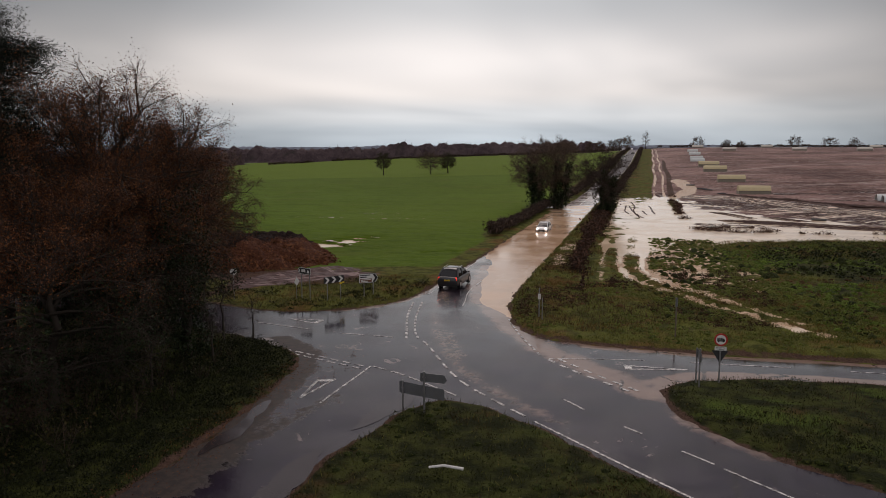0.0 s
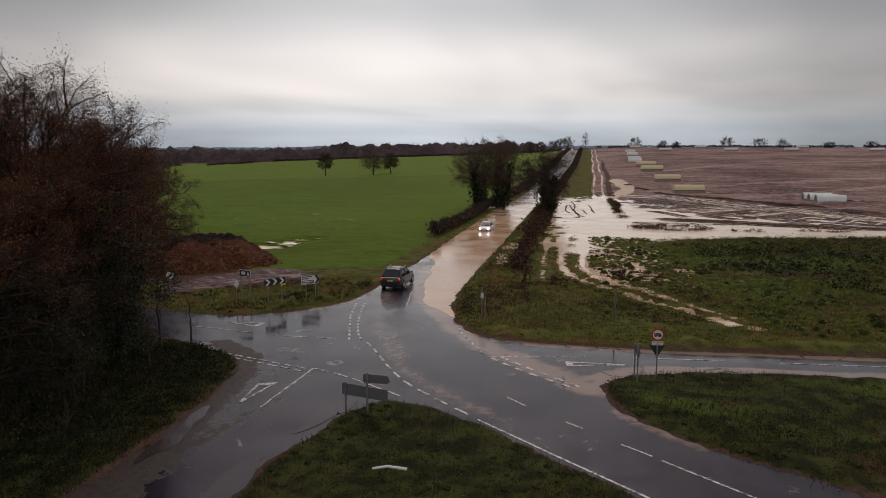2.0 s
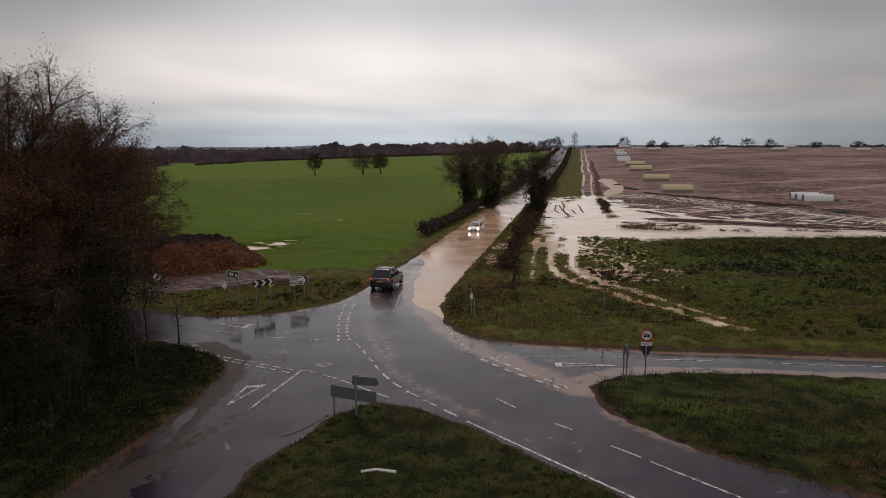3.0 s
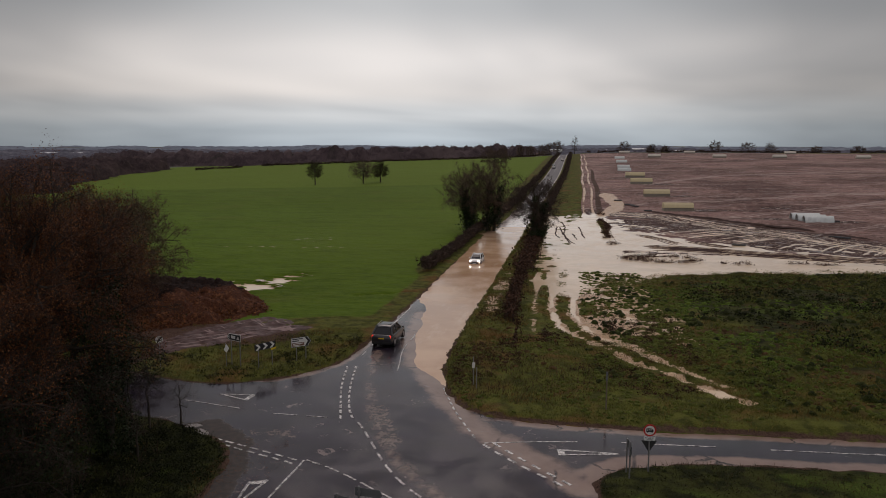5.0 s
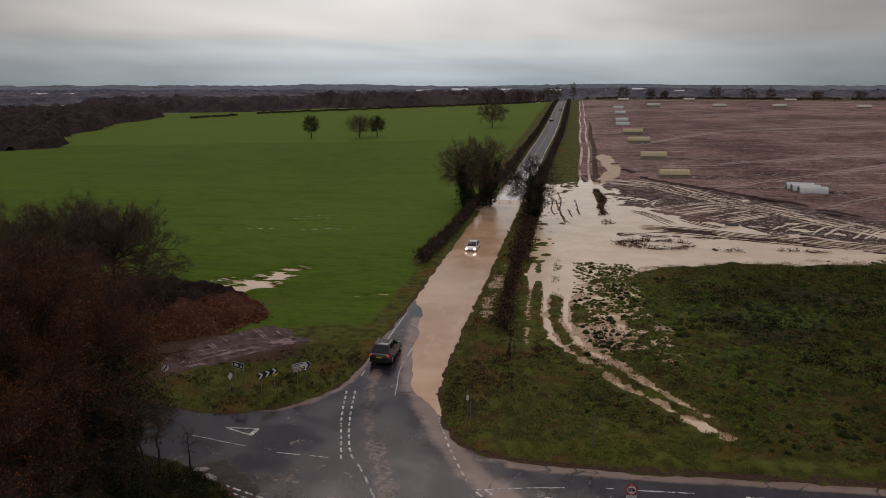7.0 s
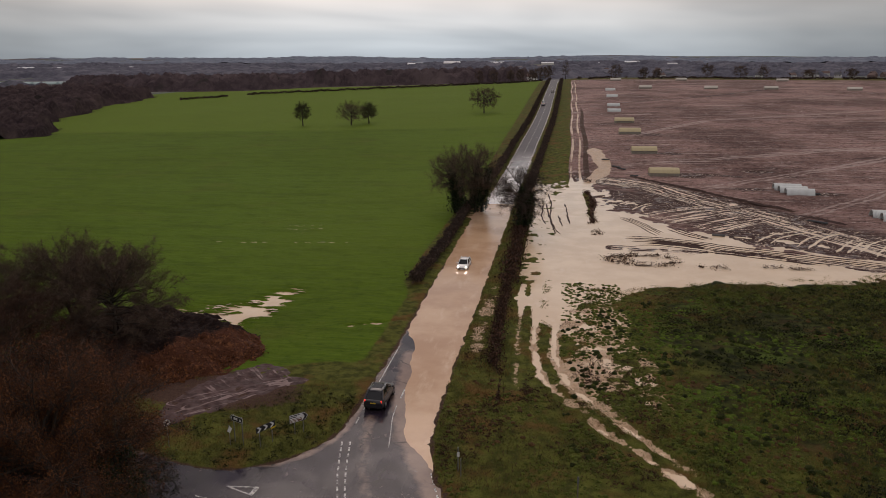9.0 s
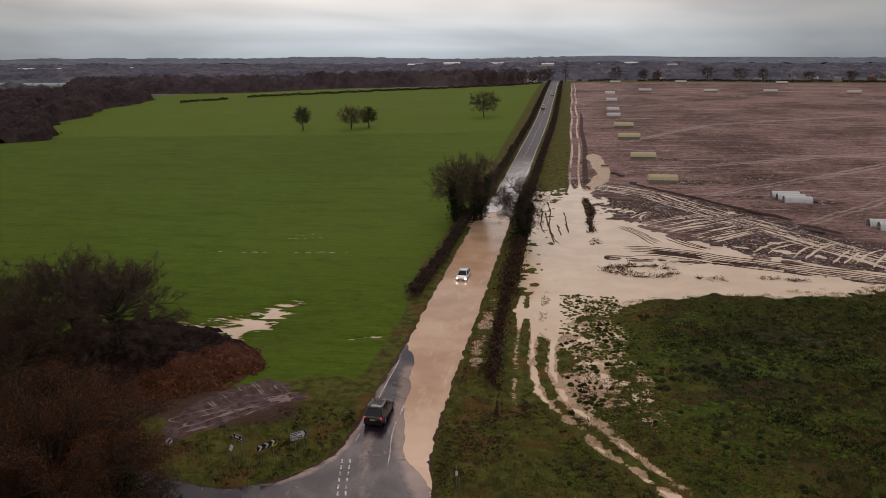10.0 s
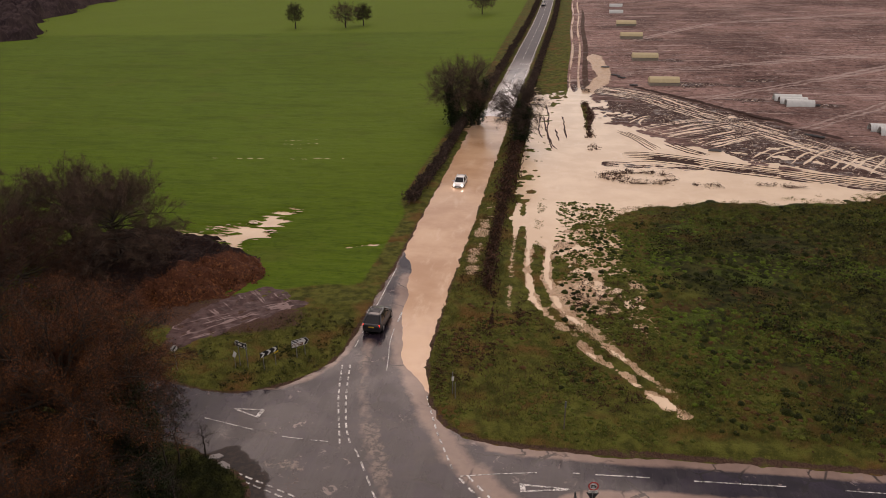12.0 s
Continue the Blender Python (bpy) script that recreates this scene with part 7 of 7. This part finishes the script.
shed_first = shed(46, 22, 9)
for k, (x, y, t, size) in enumerate(((-1560, 1960, 8, 1.0), (-1490, 1990, 4, 0.9), (-1330, 2040, 0, 0.8), (-1260, 2020, -6, 0.8), (-470, 2300, 2, 1.0), (-360, 2340, 3, 1.1), (-215, 2320, -2, 0.9),
                                      (-60, 2300, 5, 0.8), (90, 2280, -5, 0.7), (190, 2320, 0, 0.9), (300, 2260, 4, 0.6), (700, 2200, 10, 0.6))):
    m = pose(x, y, float(land(x, y)), 0, 0, t) @ Matrix.Scale(size, 4)
    if k == 0:
        shed_first.matrix_world = m
    else:
        made = copy_thing(shed_first, m)
        made.scale = (size, size, size)
M_POLY = plain("polythene", (0.34, 0.45, 0.44), 0.35, 0.0, 0.2, 0.12)
for k in range(7):
    x, y = -850 + 34 * k, 1035 + 14 * k
    ob = thing("polytunnel", pose(x, y, float(land(x, y)), 0, 0, 12), "long pale green polythene tunnel in the distance", "polytunnel", "polytunnels")
    arch = [(9 * math.cos(math.pi * j / 8), 4.2 * math.sin(math.pi * j / 8)) for j in range(9)]
    part("cover", solid(arch, 60, pose(-30, 0, -0.4, 90, 0, 90)), M_POLY, ob)

# ---- grass, weeds, litter ----


def blades(name, seed, area, n, height, width, material, label, keep=None, lift=0.0):
    """Short blades and leaves strewn over a stretch of ground, joined."""
    r = np.random.default_rng(seed)
    x, y = r.uniform(area[0], area[1], n), r.uniform(area[2], area[3], n)
    v = verge_distance(x, y)
    ok = (v > 0.15) & (fnoise(x, y, 0.35, 1, 2) > -0.75)
    if keep is not None:
        ok &= keep(x, y)
    x, y = x[ok], y[ok]
    z = ground_z(x, y, v[ok]) + lift
    ok = (z > WATER_Z + 0.02)
    x, y, z = x[ok], y[ok], z[ok]
    m = len(x)
    d = r.normal(0, 0.55, (m, 3)) + [0, 0, 1]
    d /= np.linalg.norm(d, axis=1, keepdims=True)
    s = np.cross(d, r.normal(0, 1, (m, 3)))
    s /= np.linalg.norm(s, axis=1, keepdims=True) + 1e-6
    h = height * r.uniform(0.4, 1.2, (m, 1)) * (0.75 + 0.5 * vnoise(x, y, 0.5, 2))[:, None]
    b = np.stack([x, y, z - 0.03], 1)
    w = 0.6 * width * r.uniform(0.6, 1.3, (m, 1))
    tri = np.stack([b - s * w, b + s * w, b + d * h], 1).reshape(-1, 3)
    me = arrays(name, tri, np.arange(len(tri)).reshape(-1, 3), material)
    return tagged(new(name, me), label, "grass", kind="stuff")


blades("dead_grass", 309, (-12, 40, 8, 43), 34000, 0.26, 0.02, M_DRY, "brown withered grass on the far corner", lambda x, y: (y < 41 + 0.03 * x) & (fnoise(x, y, 0.15, 3, 3) > -0.15))
blades("verge_grass", 310, (-17, 14, 5, 33), 40000, 0.28, 0.022, M_WEED, "dark rough grass on the near corner")
blades("verge_grass", 301, (-17, 14, 5, 33), 11000, 0.26, 0.020, M_GRASS, "rough green grass on the near corner")
blades("verge_grass", 302, (-34, -16, 44, 62), 30000, 0.24, 0.03, M_GRASS, "rough grass round the road signs", lambda x, y: inside_distance(x, y, YARD) < -0.2)
blades("verge_grass", 303, (-10, 34, 42.5, 62), 60000, 0.26, 0.03, M_GRASS, "rough grass verge along the side road")
blades("verge_grass", 304, (0, 40, 8, 43), 60000, 0.26, 0.024, M_WEED, "rough dark grass on the far corner of the junction", lambda x, y: y < 41)
# darkest growth on the bank, its shade put into the colour
blades("verge_grass", 305, (-30, -16, 8, 42), 60000, 0.22, 0.028, M_NETTLE, "thin grass on the bank, darkened for the shade of the copse")
blades("verge_grass", 306, (-10, -4, 60, 150), 26000, 0.30, 0.04, M_GRASS, "rank grass between road and hedge")
blades("scrub_grass", 308, (5, 46, 46, 108), 150000, 0.34, 0.035, M_GRASS, "rank green grass between the weeds of the scrub", lambda x, y: (x + 0.1 * (y - 75) > 9 + 4 * fnoise(x, y, 0.15, 1, 2)) & (fnoise(x, y, 0.10, 2, 3) > -0.35))
blades("dead_grass", 307, (-9, 4, 45, 90), 14000, 0.40, 0.035, M_DRY, "brown dead stalks in the verge", lambda x, y: fnoise(x, y, 0.12, 3, 2) > 0.05)


def clumps(name, seed, area, n, size, leaf, material, label, keep, per=16):
    r = np.random.default_rng(seed)
    x, y = r.uniform(area[0], area[1], n), r.uniform(area[2], area[3], n)
    ok = keep(x, y)
    x, y = x[ok], y[ok]
    z = np.maximum(ground_z(x, y), WATER_Z - 0.03)
    s = size * r.uniform(0.5, 1.4, len(x))
    k = np.repeat(np.arange(len(x)), per)
    m = len(k)
    off = r.normal(0, 1, (m, 3)) * [0.5, 0.5, 0.32]
    off[:, 2] = np.abs(off[:, 2]) + 0.05
    c = np.stack([x[k], y[k], z[k]], 1) + off * s[k][:, None]
    u = r.normal(0, 1, (m, 3))
    u /= np.linalg.norm(u, axis=1, keepdims=True)
    v = np.cross(u, r.normal(0, 1, (m, 3)))
    v /= np.linalg.norm(v, axis=1, keepdims=True) + 1e-6
    q = 0.80 * leaf * r.uniform(0.5, 1.3, (m, 1))
    quad = np.stack([c - u * q, c + v * q * 0.55, c + u * q, c - v * q * 0.55], 1).reshape(-1, 3)
    me = arrays(name, quad, np.arange(len(quad)).reshape(-1, 4), material)
    return tagged(new(name, me), label, "weeds", kind="stuff")


def tuft_material(name, lo, hi, tip):
    a = Mat(name, 0.8, spec=0.1)
    g = a.noise(9.0, 5, 0.75)
    c = a.mix(a.island(), lo, hi)
    c = a.mix(a.ramp(g, 0.50, 0.68, 0, 0.85), c, tip)
    c = a.mix(a.ramp(a.noise(14.0, 3, 0.7), 0.36, 0.50, 0.45, 0), c, tuple(v * 0.4 for v in lo))
    return a.set(c, bump=g, strength=1.0, distance=0.12)


M_TUFT = tuft_material("grass_tuft", (0.050, 0.068, 0.012), (0.108, 0.134, 0.023), (0.205, 0.205, 0.052))
M_DARKTUFT = tuft_material("dark_weed_tuft", (0.014, 0.020, 0.006), (0.042, 0.056, 0.013), (0.110, 0.125, 0.028))
M_LUSHTUFT = tuft_material("lush_tuft", (0.052, 0.090, 0.012), (0.110, 0.172, 0.020), (0.190, 0.245, 0.045))
M_RUSTTUFT = tuft_material("withered_tuft", (0.046, 0.026, 0.012), (0.120, 0.062, 0.026), (0.200, 0.130, 0.055))


def hummocks(name, seed, area, n, size, material, label, keep, rise=0.42):
    """Low uneven tussocks of growth, each a rough dome, joined."""
    r = np.random.default_rng(seed)
    x, y = r.uniform(area[0], area[1], n), r.uniform(area[2], area[3], n)
    ok = keep(x, y)
    x, y = x[ok], y[ok]
    z = np.maximum(ground_z(x, y), WATER_Z - 0.03)
    m = len(x)
    s = size * r.uniform(0.45, 1.35, m)
    seg = 8
    ang = np.arange(seg) * 2 * math.pi / seg
    rows = []
    for rad, up in ((1.0, -0.12), (0.82, 0.42), (0.45, 0.85)):
        q = rad * s[:, None] * r.uniform(0.62, 1.25, (m, seg)) * 0.5
        h = up * rise * s[:, None] * r.uniform(0.65, 1.3, (m, seg))
        rows.append(np.stack([x[:, None] + q * np.cos(ang), y[:, None] + q * np.sin(ang), z[:, None] + h], -1))
    top = np.stack([x + s * r.normal(0, 0.08, m), y + s * r.normal(0, 0.08, m), z + rise * s * r.uniform(0.8, 1.2, m)], -1)[:, None]
    v = np.concatenate(rows + [top], 1)
    k = np.arange(seg)
    k1 = (k + 1) % seg
    f = [np.stack([a * seg + k, a * seg + k1, (a + 1) * seg + k1], 1) for a in (0, 1)] + [np.stack([a * seg + k, (a + 1) * seg + k1, (a + 1) * seg + k], 1) for a in (0, 1)] + [np.stack([2 * seg + k, 2 * seg + k1, np.full(seg, 3 * seg)], 1)]
    f = np.concatenate(f)
    faces = (np.arange(m)[:, None, None] * v.shape[1] + f[None]).reshape(-1, 3)
    return tagged(new(name, arrays(name, v.reshape(-1, 3), faces, material, True)), label, "weeds", kind="stuff")


def off_ruts(x, y):
    return (line_distance(x, y, RUTS[0])[0] > 1.0) & (line_distance(x, y, RUTS[1])[0] > 0.9) & (line_distance(x, y, RUTS[2])[0] > 0.7) & (np.hypot((x - 10.2) / 1.9, (y - 50.2) / 2.6) > 0.9)


def sodden_ground(x, y):
    return np.abs(x - 5.0 - 0.12 * (75 - y)) < 6.0


def in_scrub(x, y):
    return (x > 0.5) & (y > 46 + 0.03 * x) & (y < 94 + 0.27 * np.maximum(x - 8, 0)) & (verge_distance(x, y) > 1.5)


def beside_lane(x, y):
    d = np.minimum(line_distance(x, y, RUTS[0])[0], line_distance(x, y, RUTS[1])[0])
    return (d > 0.40) & (d < 1.25) & (fnoise(x, y, 0.7, 2, 3) > -0.10) & ((y < 80) | (np.abs(x + 1.2) < 0.5))


def water_margin(x, y):
    p = inside_distance(x, y, POND)
    return (p > -7) & (p < 0.8) & (x > 4) & (y < 100 + 0.3 * np.maximum(x - 17, 0)) & (fnoise(x, y, 0.4, 1, 3) > -0.2 + 0.12 * p)


clumps("weed_clumps", 325, (2, 60, 84, 118), 5200, 0.42, 0.08, M_GRASS, "bright green tussocks along the water's edge", water_margin, 22)
clumps("weed_clumps", 311, (0, 75, 46, 112), 2600, 0.62, 0.10, M_WEED, "dark weeds and docks over the wet scrub", lambda x, y: in_scrub(x, y) & off_ruts(x, y) & (x + 0.1 * (y - 75) > 10.5 + 4 * fnoise(x, y, 0.15, 2, 2)) & (fnoise(x, y, 0.11, 1, 3) > -0.15), 30)
clumps("weed_clumps", 312, (0, 75, 46, 112), 3000, 0.42, 0.085, M_GRASS, "bright green tussocks in the wet scrub", lambda x, y: in_scrub(x, y) & off_ruts(x, y) & (x + 0.1 * (y - 75) > 8.5 + 4 * fnoise(x, y, 0.15, 1, 2)) & (fnoise(x, y, 0.09, 2, 3) > -0.02), 26)
# dark stands reach farther right than the lush growth, which adds lens dimming
clumps("weed_clumps", 326, (12, 75, 48, 110), 2000, 1.15, 0.15, M_NETTLE, "tall dark thistle and nettle stands in the scrub", lambda x, y: in_scrub(x, y) & (fnoise(x, y, 0.16, 1, 3) > 0.10), 34)
clumps("weed_clumps", 327, (9, 60, 48, 110), 2600, 0.5, 0.10, M_LUSH, "vivid green drifts of young grass in the scrub", lambda x, y: in_scrub(x, y) & (fnoise(x * 0.6, y * 1.5, 0.13, 2, 3) > 0.04) & (x + 0.1 * (y - 75) > 9.5) & (x < 36 + 8 * fnoise(x, y, 0.1, 1, 2)), 24)
hummocks("tussocks", 331, (0.4, 16, 50, 98), 4600, 0.46, M_TUFT, "round green tussocks standing in silt", lambda x, y: sodden_ground(x, y) & off_ruts(x, y) & (fnoise(x, y, 0.30, 2, 3) > -0.22), 0.26)
hummocks("tussocks", 332, (0.4, 16, 50, 98), 700, 0.60, M_DARKTUFT, "round dark tussocks standing in silt", lambda x, y: sodden_ground(x, y) & off_ruts(x, y) & (fnoise(x, y, 0.30, 1, 3) > 0.05), 0.36)
hummocks("tussocks", 333, (6, 75, 46, 112), 6000, 0.55, M_TUFT, "rough green tussocks over the wet scrub", lambda x, y: in_scrub(x, y) & off_ruts(x, y) & (x + 0.1 * (y - 75) > 9.0 + 3 * fnoise(x, y, 0.15, 2, 2)) & (fnoise(x, y, 0.10, 2, 3) > -0.15), 0.26)
hummocks("tussocks", 334, (10, 75, 46, 112), 1900, 0.75, M_DARKTUFT, "dark dock and nettle hummocks over the wet scrub", lambda x, y: in_scrub(x, y) & off_ruts(x, y) & (x + 0.1 * (y - 75) > 11.5 + 4 * fnoise(x, y, 0.15, 2, 2)) & (fnoise(x, y, 0.12, 3, 3) > 0.05), 0.40)
hummocks("tussocks", 335, (8, 48, 48, 112), 4600, 0.50, M_LUSHTUFT, "vivid green tussocks of young grass", lambda x, y: in_scrub(x, y) & off_ruts(x, y) & (fnoise(x * 0.6, y * 1.5, 0.13, 2, 3) > -0.02) & (x + 0.1 * (y - 75) > 9.5) & (x < 34 + 8 * fnoise(x, y, 0.1, 1, 2)), 0.24)
hummocks("tussocks", 336, (-9, 40, 44, 100), 2600, 0.45, M_RUSTTUFT, "withered rusty tussocks in verge and scrub", lambda x, y: (verge_distance(x, y) > 0.8) & off_ruts(x, y) & (fnoise(x, y, 0.10, 3, 3) > 0.18) & ((x > 9) | (y < 64) | (x < -4.5)) & (y < 92 + 0.2 * np.maximum(x, 0)), 0.24)
hummocks("tussocks", 337, (-10, 20, 43, 62), 2600, 0.36, M_TUFT, "low green tussocks along the verge", lambda x, y: (verge_distance(x, y) > 0.5) & off_ruts(x, y) & (fnoise(x, y, 0.2, 1, 3) > -0.2), 0.22)
hummocks("tussocks", 338, (-11, 12, 8, 32), 1100, 0.32, M_DARKTUFT, "dark low tussocks on the near corner", lambda x, y: (verge_distance(x, y) > 0.4) & (fnoise(x, y, 0.25, 2, 3) > -0.1), 0.26)
hummocks("tussocks", 339, (1, 45, 8, 42), 1800, 0.36, M_DARKTUFT, "dark low tussocks on the far corner of the junction", lambda x, y: (verge_distance(x, y) > 0.4) & (y < 41.5) & (fnoise(x, y, 0.2, 1, 3) > -0.2), 0.26)
clumps("weed_clumps", 318, (-6, 13, 46, 100), 9000, 0.22, 0.06, M_GRASS, "tufts left standing between the wheel ruts", beside_lane, 14)
clumps("weed_clumps", 319, (10, 75, 46, 112), 1500, 0.85, 0.11, M_WEED, "large dark dock and nettle clumps in the scrub", lambda x, y: in_scrub(x, y) & (fnoise(x, y, 0.06, 3, 3) > -0.1), 32)
clumps("weed_clumps", 320, (-11, 12, 8, 32), 900, 0.38, 0.055, M_WEED, "dark docks and nettles on the near corner", lambda x, y: (verge_distance(x, y) > 0.4) & (fnoise(x, y, 0.2, 1, 3) > -0.2), 26)
clumps("weed_clumps", 321, (1, 45, 8, 42), 1500, 0.42, 0.06, M_WEED, "dark weeds over the far corner of the junction", lambda x, y: (verge_distance(x, y) > 0.4) & (y < 41.5) & (fnoise(x, y, 0.15, 2, 3) > -0.2), 26)
clumps("weed_clumps", 322, (-9, 10, 44, 72), 1500, 0.34, 0.08, M_BROWN, "withered brown weeds in the verge", lambda x, y: (verge_distance(x, y) > 0.6) & (fnoise(x, y, 0.16, 3, 3) > 0.0) & off_ruts(x, y), 22)
clumps("weed_clumps", 323, (-33, -17, 46, 60), 420, 0.30, 0.09, M_WEED, "low weeds round the road signs", lambda x, y: (verge_distance(x, y) > 0.5) & (fnoise(x, y, 0.2, 1, 3) > 0.0) & (inside_distance(x, y, YARD) < -0.3), 22)
# bank growth in the darkest leaves, to put the copse's shade into it
clumps("weed_clumps", 324, (-24, -16.4, 8, 40), 1700, 0.42, 0.060, M_NETTLE, "low growth over the bank, darkened for the shade of the copse", lambda x, y: (verge_distance(x, y) > 0.5), 44)
clumps("reed_clumps", 314, (5, 38, 106, 118), 900, 0.62, 0.12, M_BROWN, "brown dead reeds standing in the flood", lambda x, y: ((np.hypot((x - 12.8) / 5.8, (y - 111.5) / 3.6) < 1) & (np.hypot((x - 14.2) / 3.6, (y - 111.8) / 1.7) > 1)) | (np.hypot((x - 23.0) / 2.2, (y - 108.6) / 0.8) < 1) | (np.hypot((x - 33) / 4, (y - 109.8) / 0.6) < 1), 26)
clumps("bank_weeds", 315, (4.5, 9, 108, 190), 900, 0.55, 0.16, M_BROWN, "dark dead weeds along the flooded bank", lambda x, y: (np.abs(x - 6.2 - 0.6 * fnoise(x, y, 0.1, 1)) < 0.7) & (fnoise(x, y, 0.07, 2, 2) > -0.15))
clumps("leaf_litter", 316, (-18.5, -12, 16, 37), 1500, 0.30, 0.035, M_COPPER, "fallen copper leaves strewn along the bank and road", lambda x, y: np.abs(x + 16.4 - 0.9 * fnoise(x, y, 0.3, 1)) < 1.4, 10)

# ---- road markings, each stroke a piece of its own ----


def stroke(points, width, name="marking"):
    """A painted stroke along a line, lying on the road."""
    pts = []
    for (ax, ay), (bx, by) in zip(points[:-1], points[1:]):
        n = max(1, int(math.hypot(bx - ax, by - ay) / 0.8))
        pts += [(ax + (bx - ax) * k / n, ay + (by - ay) * k / n) for k in range(n)]
    pts.append(points[-1])
    p = np.array(pts)
    d = np.gradient(p, axis=0)
    d /= np.linalg.norm(d, axis=1, keepdims=True)
    nrm = np.stack([-d[:, 1], d[:, 0]], 1) * width * 0.42
    a, b = p - nrm, p + nrm
    z = np.maximum(asphalt_z(a[:, 0], a[:, 1]), asphalt_z(b[:, 0], b[:, 1])) + 0.014
    v = np.concatenate([np.column_stack([a, z]), np.column_stack([b, z]), np.column_stack([a, z - 0.03]), np.column_stack([b, z - 0.03])])
    n = len(p)
    k = np.arange(n - 1)
    f = np.concatenate([np.stack([k, k + 1, n + k + 1, n + k], 1)[:, ::-1], np.stack([k, k + 1, 2 * n + k + 1, 2 * n + k], 1), np.stack([n + k, n + k + 1, 3 * n + k + 1, 3 * n + k], 1)[:, ::-1]])
    return part(name, arrays(name, v, f, M_PAINT), None, road)


def dashes(points, on, off, width, name="marking"):
    """A broken line along a polyline."""
    p = np.array(points, float)
    seg = np.linalg.norm(np.diff(p, axis=0), axis=1)
    s = np.concatenate([[0], np.cumsum(seg)])
    t = 0.0
    while t + on * 0.5 < s[-1]:
        e = min(t + on, s[-1])
        q = [t] + [u for u in s if t < u < e] + [e]
        stroke([(float(np.interp(u, s, p[:, 0])), float(np.interp(u, s, p[:, 1]))) for u in q], width, name)
        t += on + off


def smooth_line(points):
    return [tuple(q) for q in rounded(points, 2, False)]


stroke(smooth_line([(26, 3.5), (12, 15.7), (2.6, 23.5), (-2.6, 28.2), (-4.0, 29.5)]), 0.13)
dashes(smooth_line([(-4.5, 30.0), (-7.4, 32.8), (-9.0, 34.8), (-10.3, 37.1), (-12.0, 40.2), (-12.9, 41.4)]), 1.0, 0.55, 0.16)
for line in ([(-13.6, 41.1), (-14.8, 44.8), (-15.5, 47), (-16.5, 51.6)], [(-12.9, 41.3), (-13.7, 43), (-14.9, 47.1), (-15.9, 52.0)]):
    dashes(smooth_line(line), 0.6, 0.32, 0.17)
stroke(smooth_line([(-16.25, 60.8), (-16.3, 66), (-16.35, 72)]), 0.12)
dashes(smooth_line([(-16.2, 54.5), (-16.25, 60)]), 1.2, 1.4, 0.10)
for a, b in (((16, 15.3), (11.5, 19.2)), ((7.4, 23.0), (3.3, 26.7)), ((3.0, 27.0), (1.9, 27.9)), ((0.4, 29.3), (-0.3, 29.9)), ((-2.1, 31.5), (-3.1, 32.6))):
    stroke([a, b], 0.11)
stroke(smooth_line([(-12.55, 51.2), (-12.9, 53.5), (-13.4, 56), (-13.55, 58.6)]), 0.09)
stroke([(-13.5, 59.9), (-13.55, 61.9)], 0.16)
dashes(smooth_line([(-8.5, 48.1), (-7.6, 45.4), (-6.8, 43.2), (-5.1, 39.4)]), 0.55, 0.4, 0.16)
for off in (0.0, 0.55):
    dashes(smooth_line([(-4.6 + off, 38.8 + off * 0.5), (-3.0 + off, 37.0 + off * 0.5), (0.2 + off * 0.5, 34.2 + off * 0.4)]), 0.6, 0.5, 0.2)
stroke(smooth_line([(-4.6, 39.0), (-2, 39.7), (0.5, 40.2)]), 0.09)
for a, b in (((2.9, 40.6), (3.4, 40.62)), ((4.4, 40.7), (8.0, 40.95)), ((10.9, 41.1), (16.8, 41.5)), ((20.5, 41.7), (26.5, 42.1)), ((30, 42.3), (36, 42.7)), ((40, 43), (46, 43.4))):
    stroke([a, b], 0.11)


def triangle(a, b, c, width):
    stroke([a, b], width)
    stroke([a, c], width)
    stroke([tuple(np.array(b) * 0.94 + np.array(a) * 0.06), tuple(np.array(c) * 0.94 + np.array(a) * 0.06)], width * 2.6)


triangle((2.7, 38.85), (-0.6, 38.85), (-0.5, 38.15), 0.17)
triangle((-15.0, 29.6), (-15.35, 32.3), (-14.55, 32.6), 0.16)
triangle((-22.9, 43.95), (-20.5, 44.2), (-20.6, 43.2), 0.15)
stroke([(-13.62, 35.1), (-13.8, 29.2)], 0.13)
for off in (0.0, 0.45):
    dashes(smooth_line([(-19.7, 37.0 - off), (-17.9, 36.4 - off), (-15.5, 35.6 - off), (-13.8, 34.95 - off)]), 0.6, 0.3, 0.16)
dashes(smooth_line([(-13.5, 35.15), (-11.8, 34.4), (-10.3, 33.4), (-8.0, 31.8)]), 1.0, 0.35, 0.13)
for a, b in (((-24.6, 42.5), (-20.4, 41.7)), ((-18.0, 41.25), (-16.4, 41.2)), ((-15.8, 41.2), (-14.5, 41.2))):
    stroke([a, b], 0.10)
dashes([(-12.6, 136), (-12.7, 150)], 3.0, 2.0, 0.14)
dashes([(float(road_x(y)) - 0.1, y) for y in range(158, 640, 8)], 4.0, 5.0, 0.16)
for side in (-1, 1):
    for y0 in range(196, 620, 24):
        stroke([(float(road_x(y)) + side * 2.75, y) for y in (y0, y0 + 8, y0 + 16, y0 + 23.4)], 0.2)
for k in range(4):
    x = float(road_x(221)) + 0.5 + 0.6 * k
    stroke([(x, 219.6), (x + 0.25, 222.4)], 0.28)
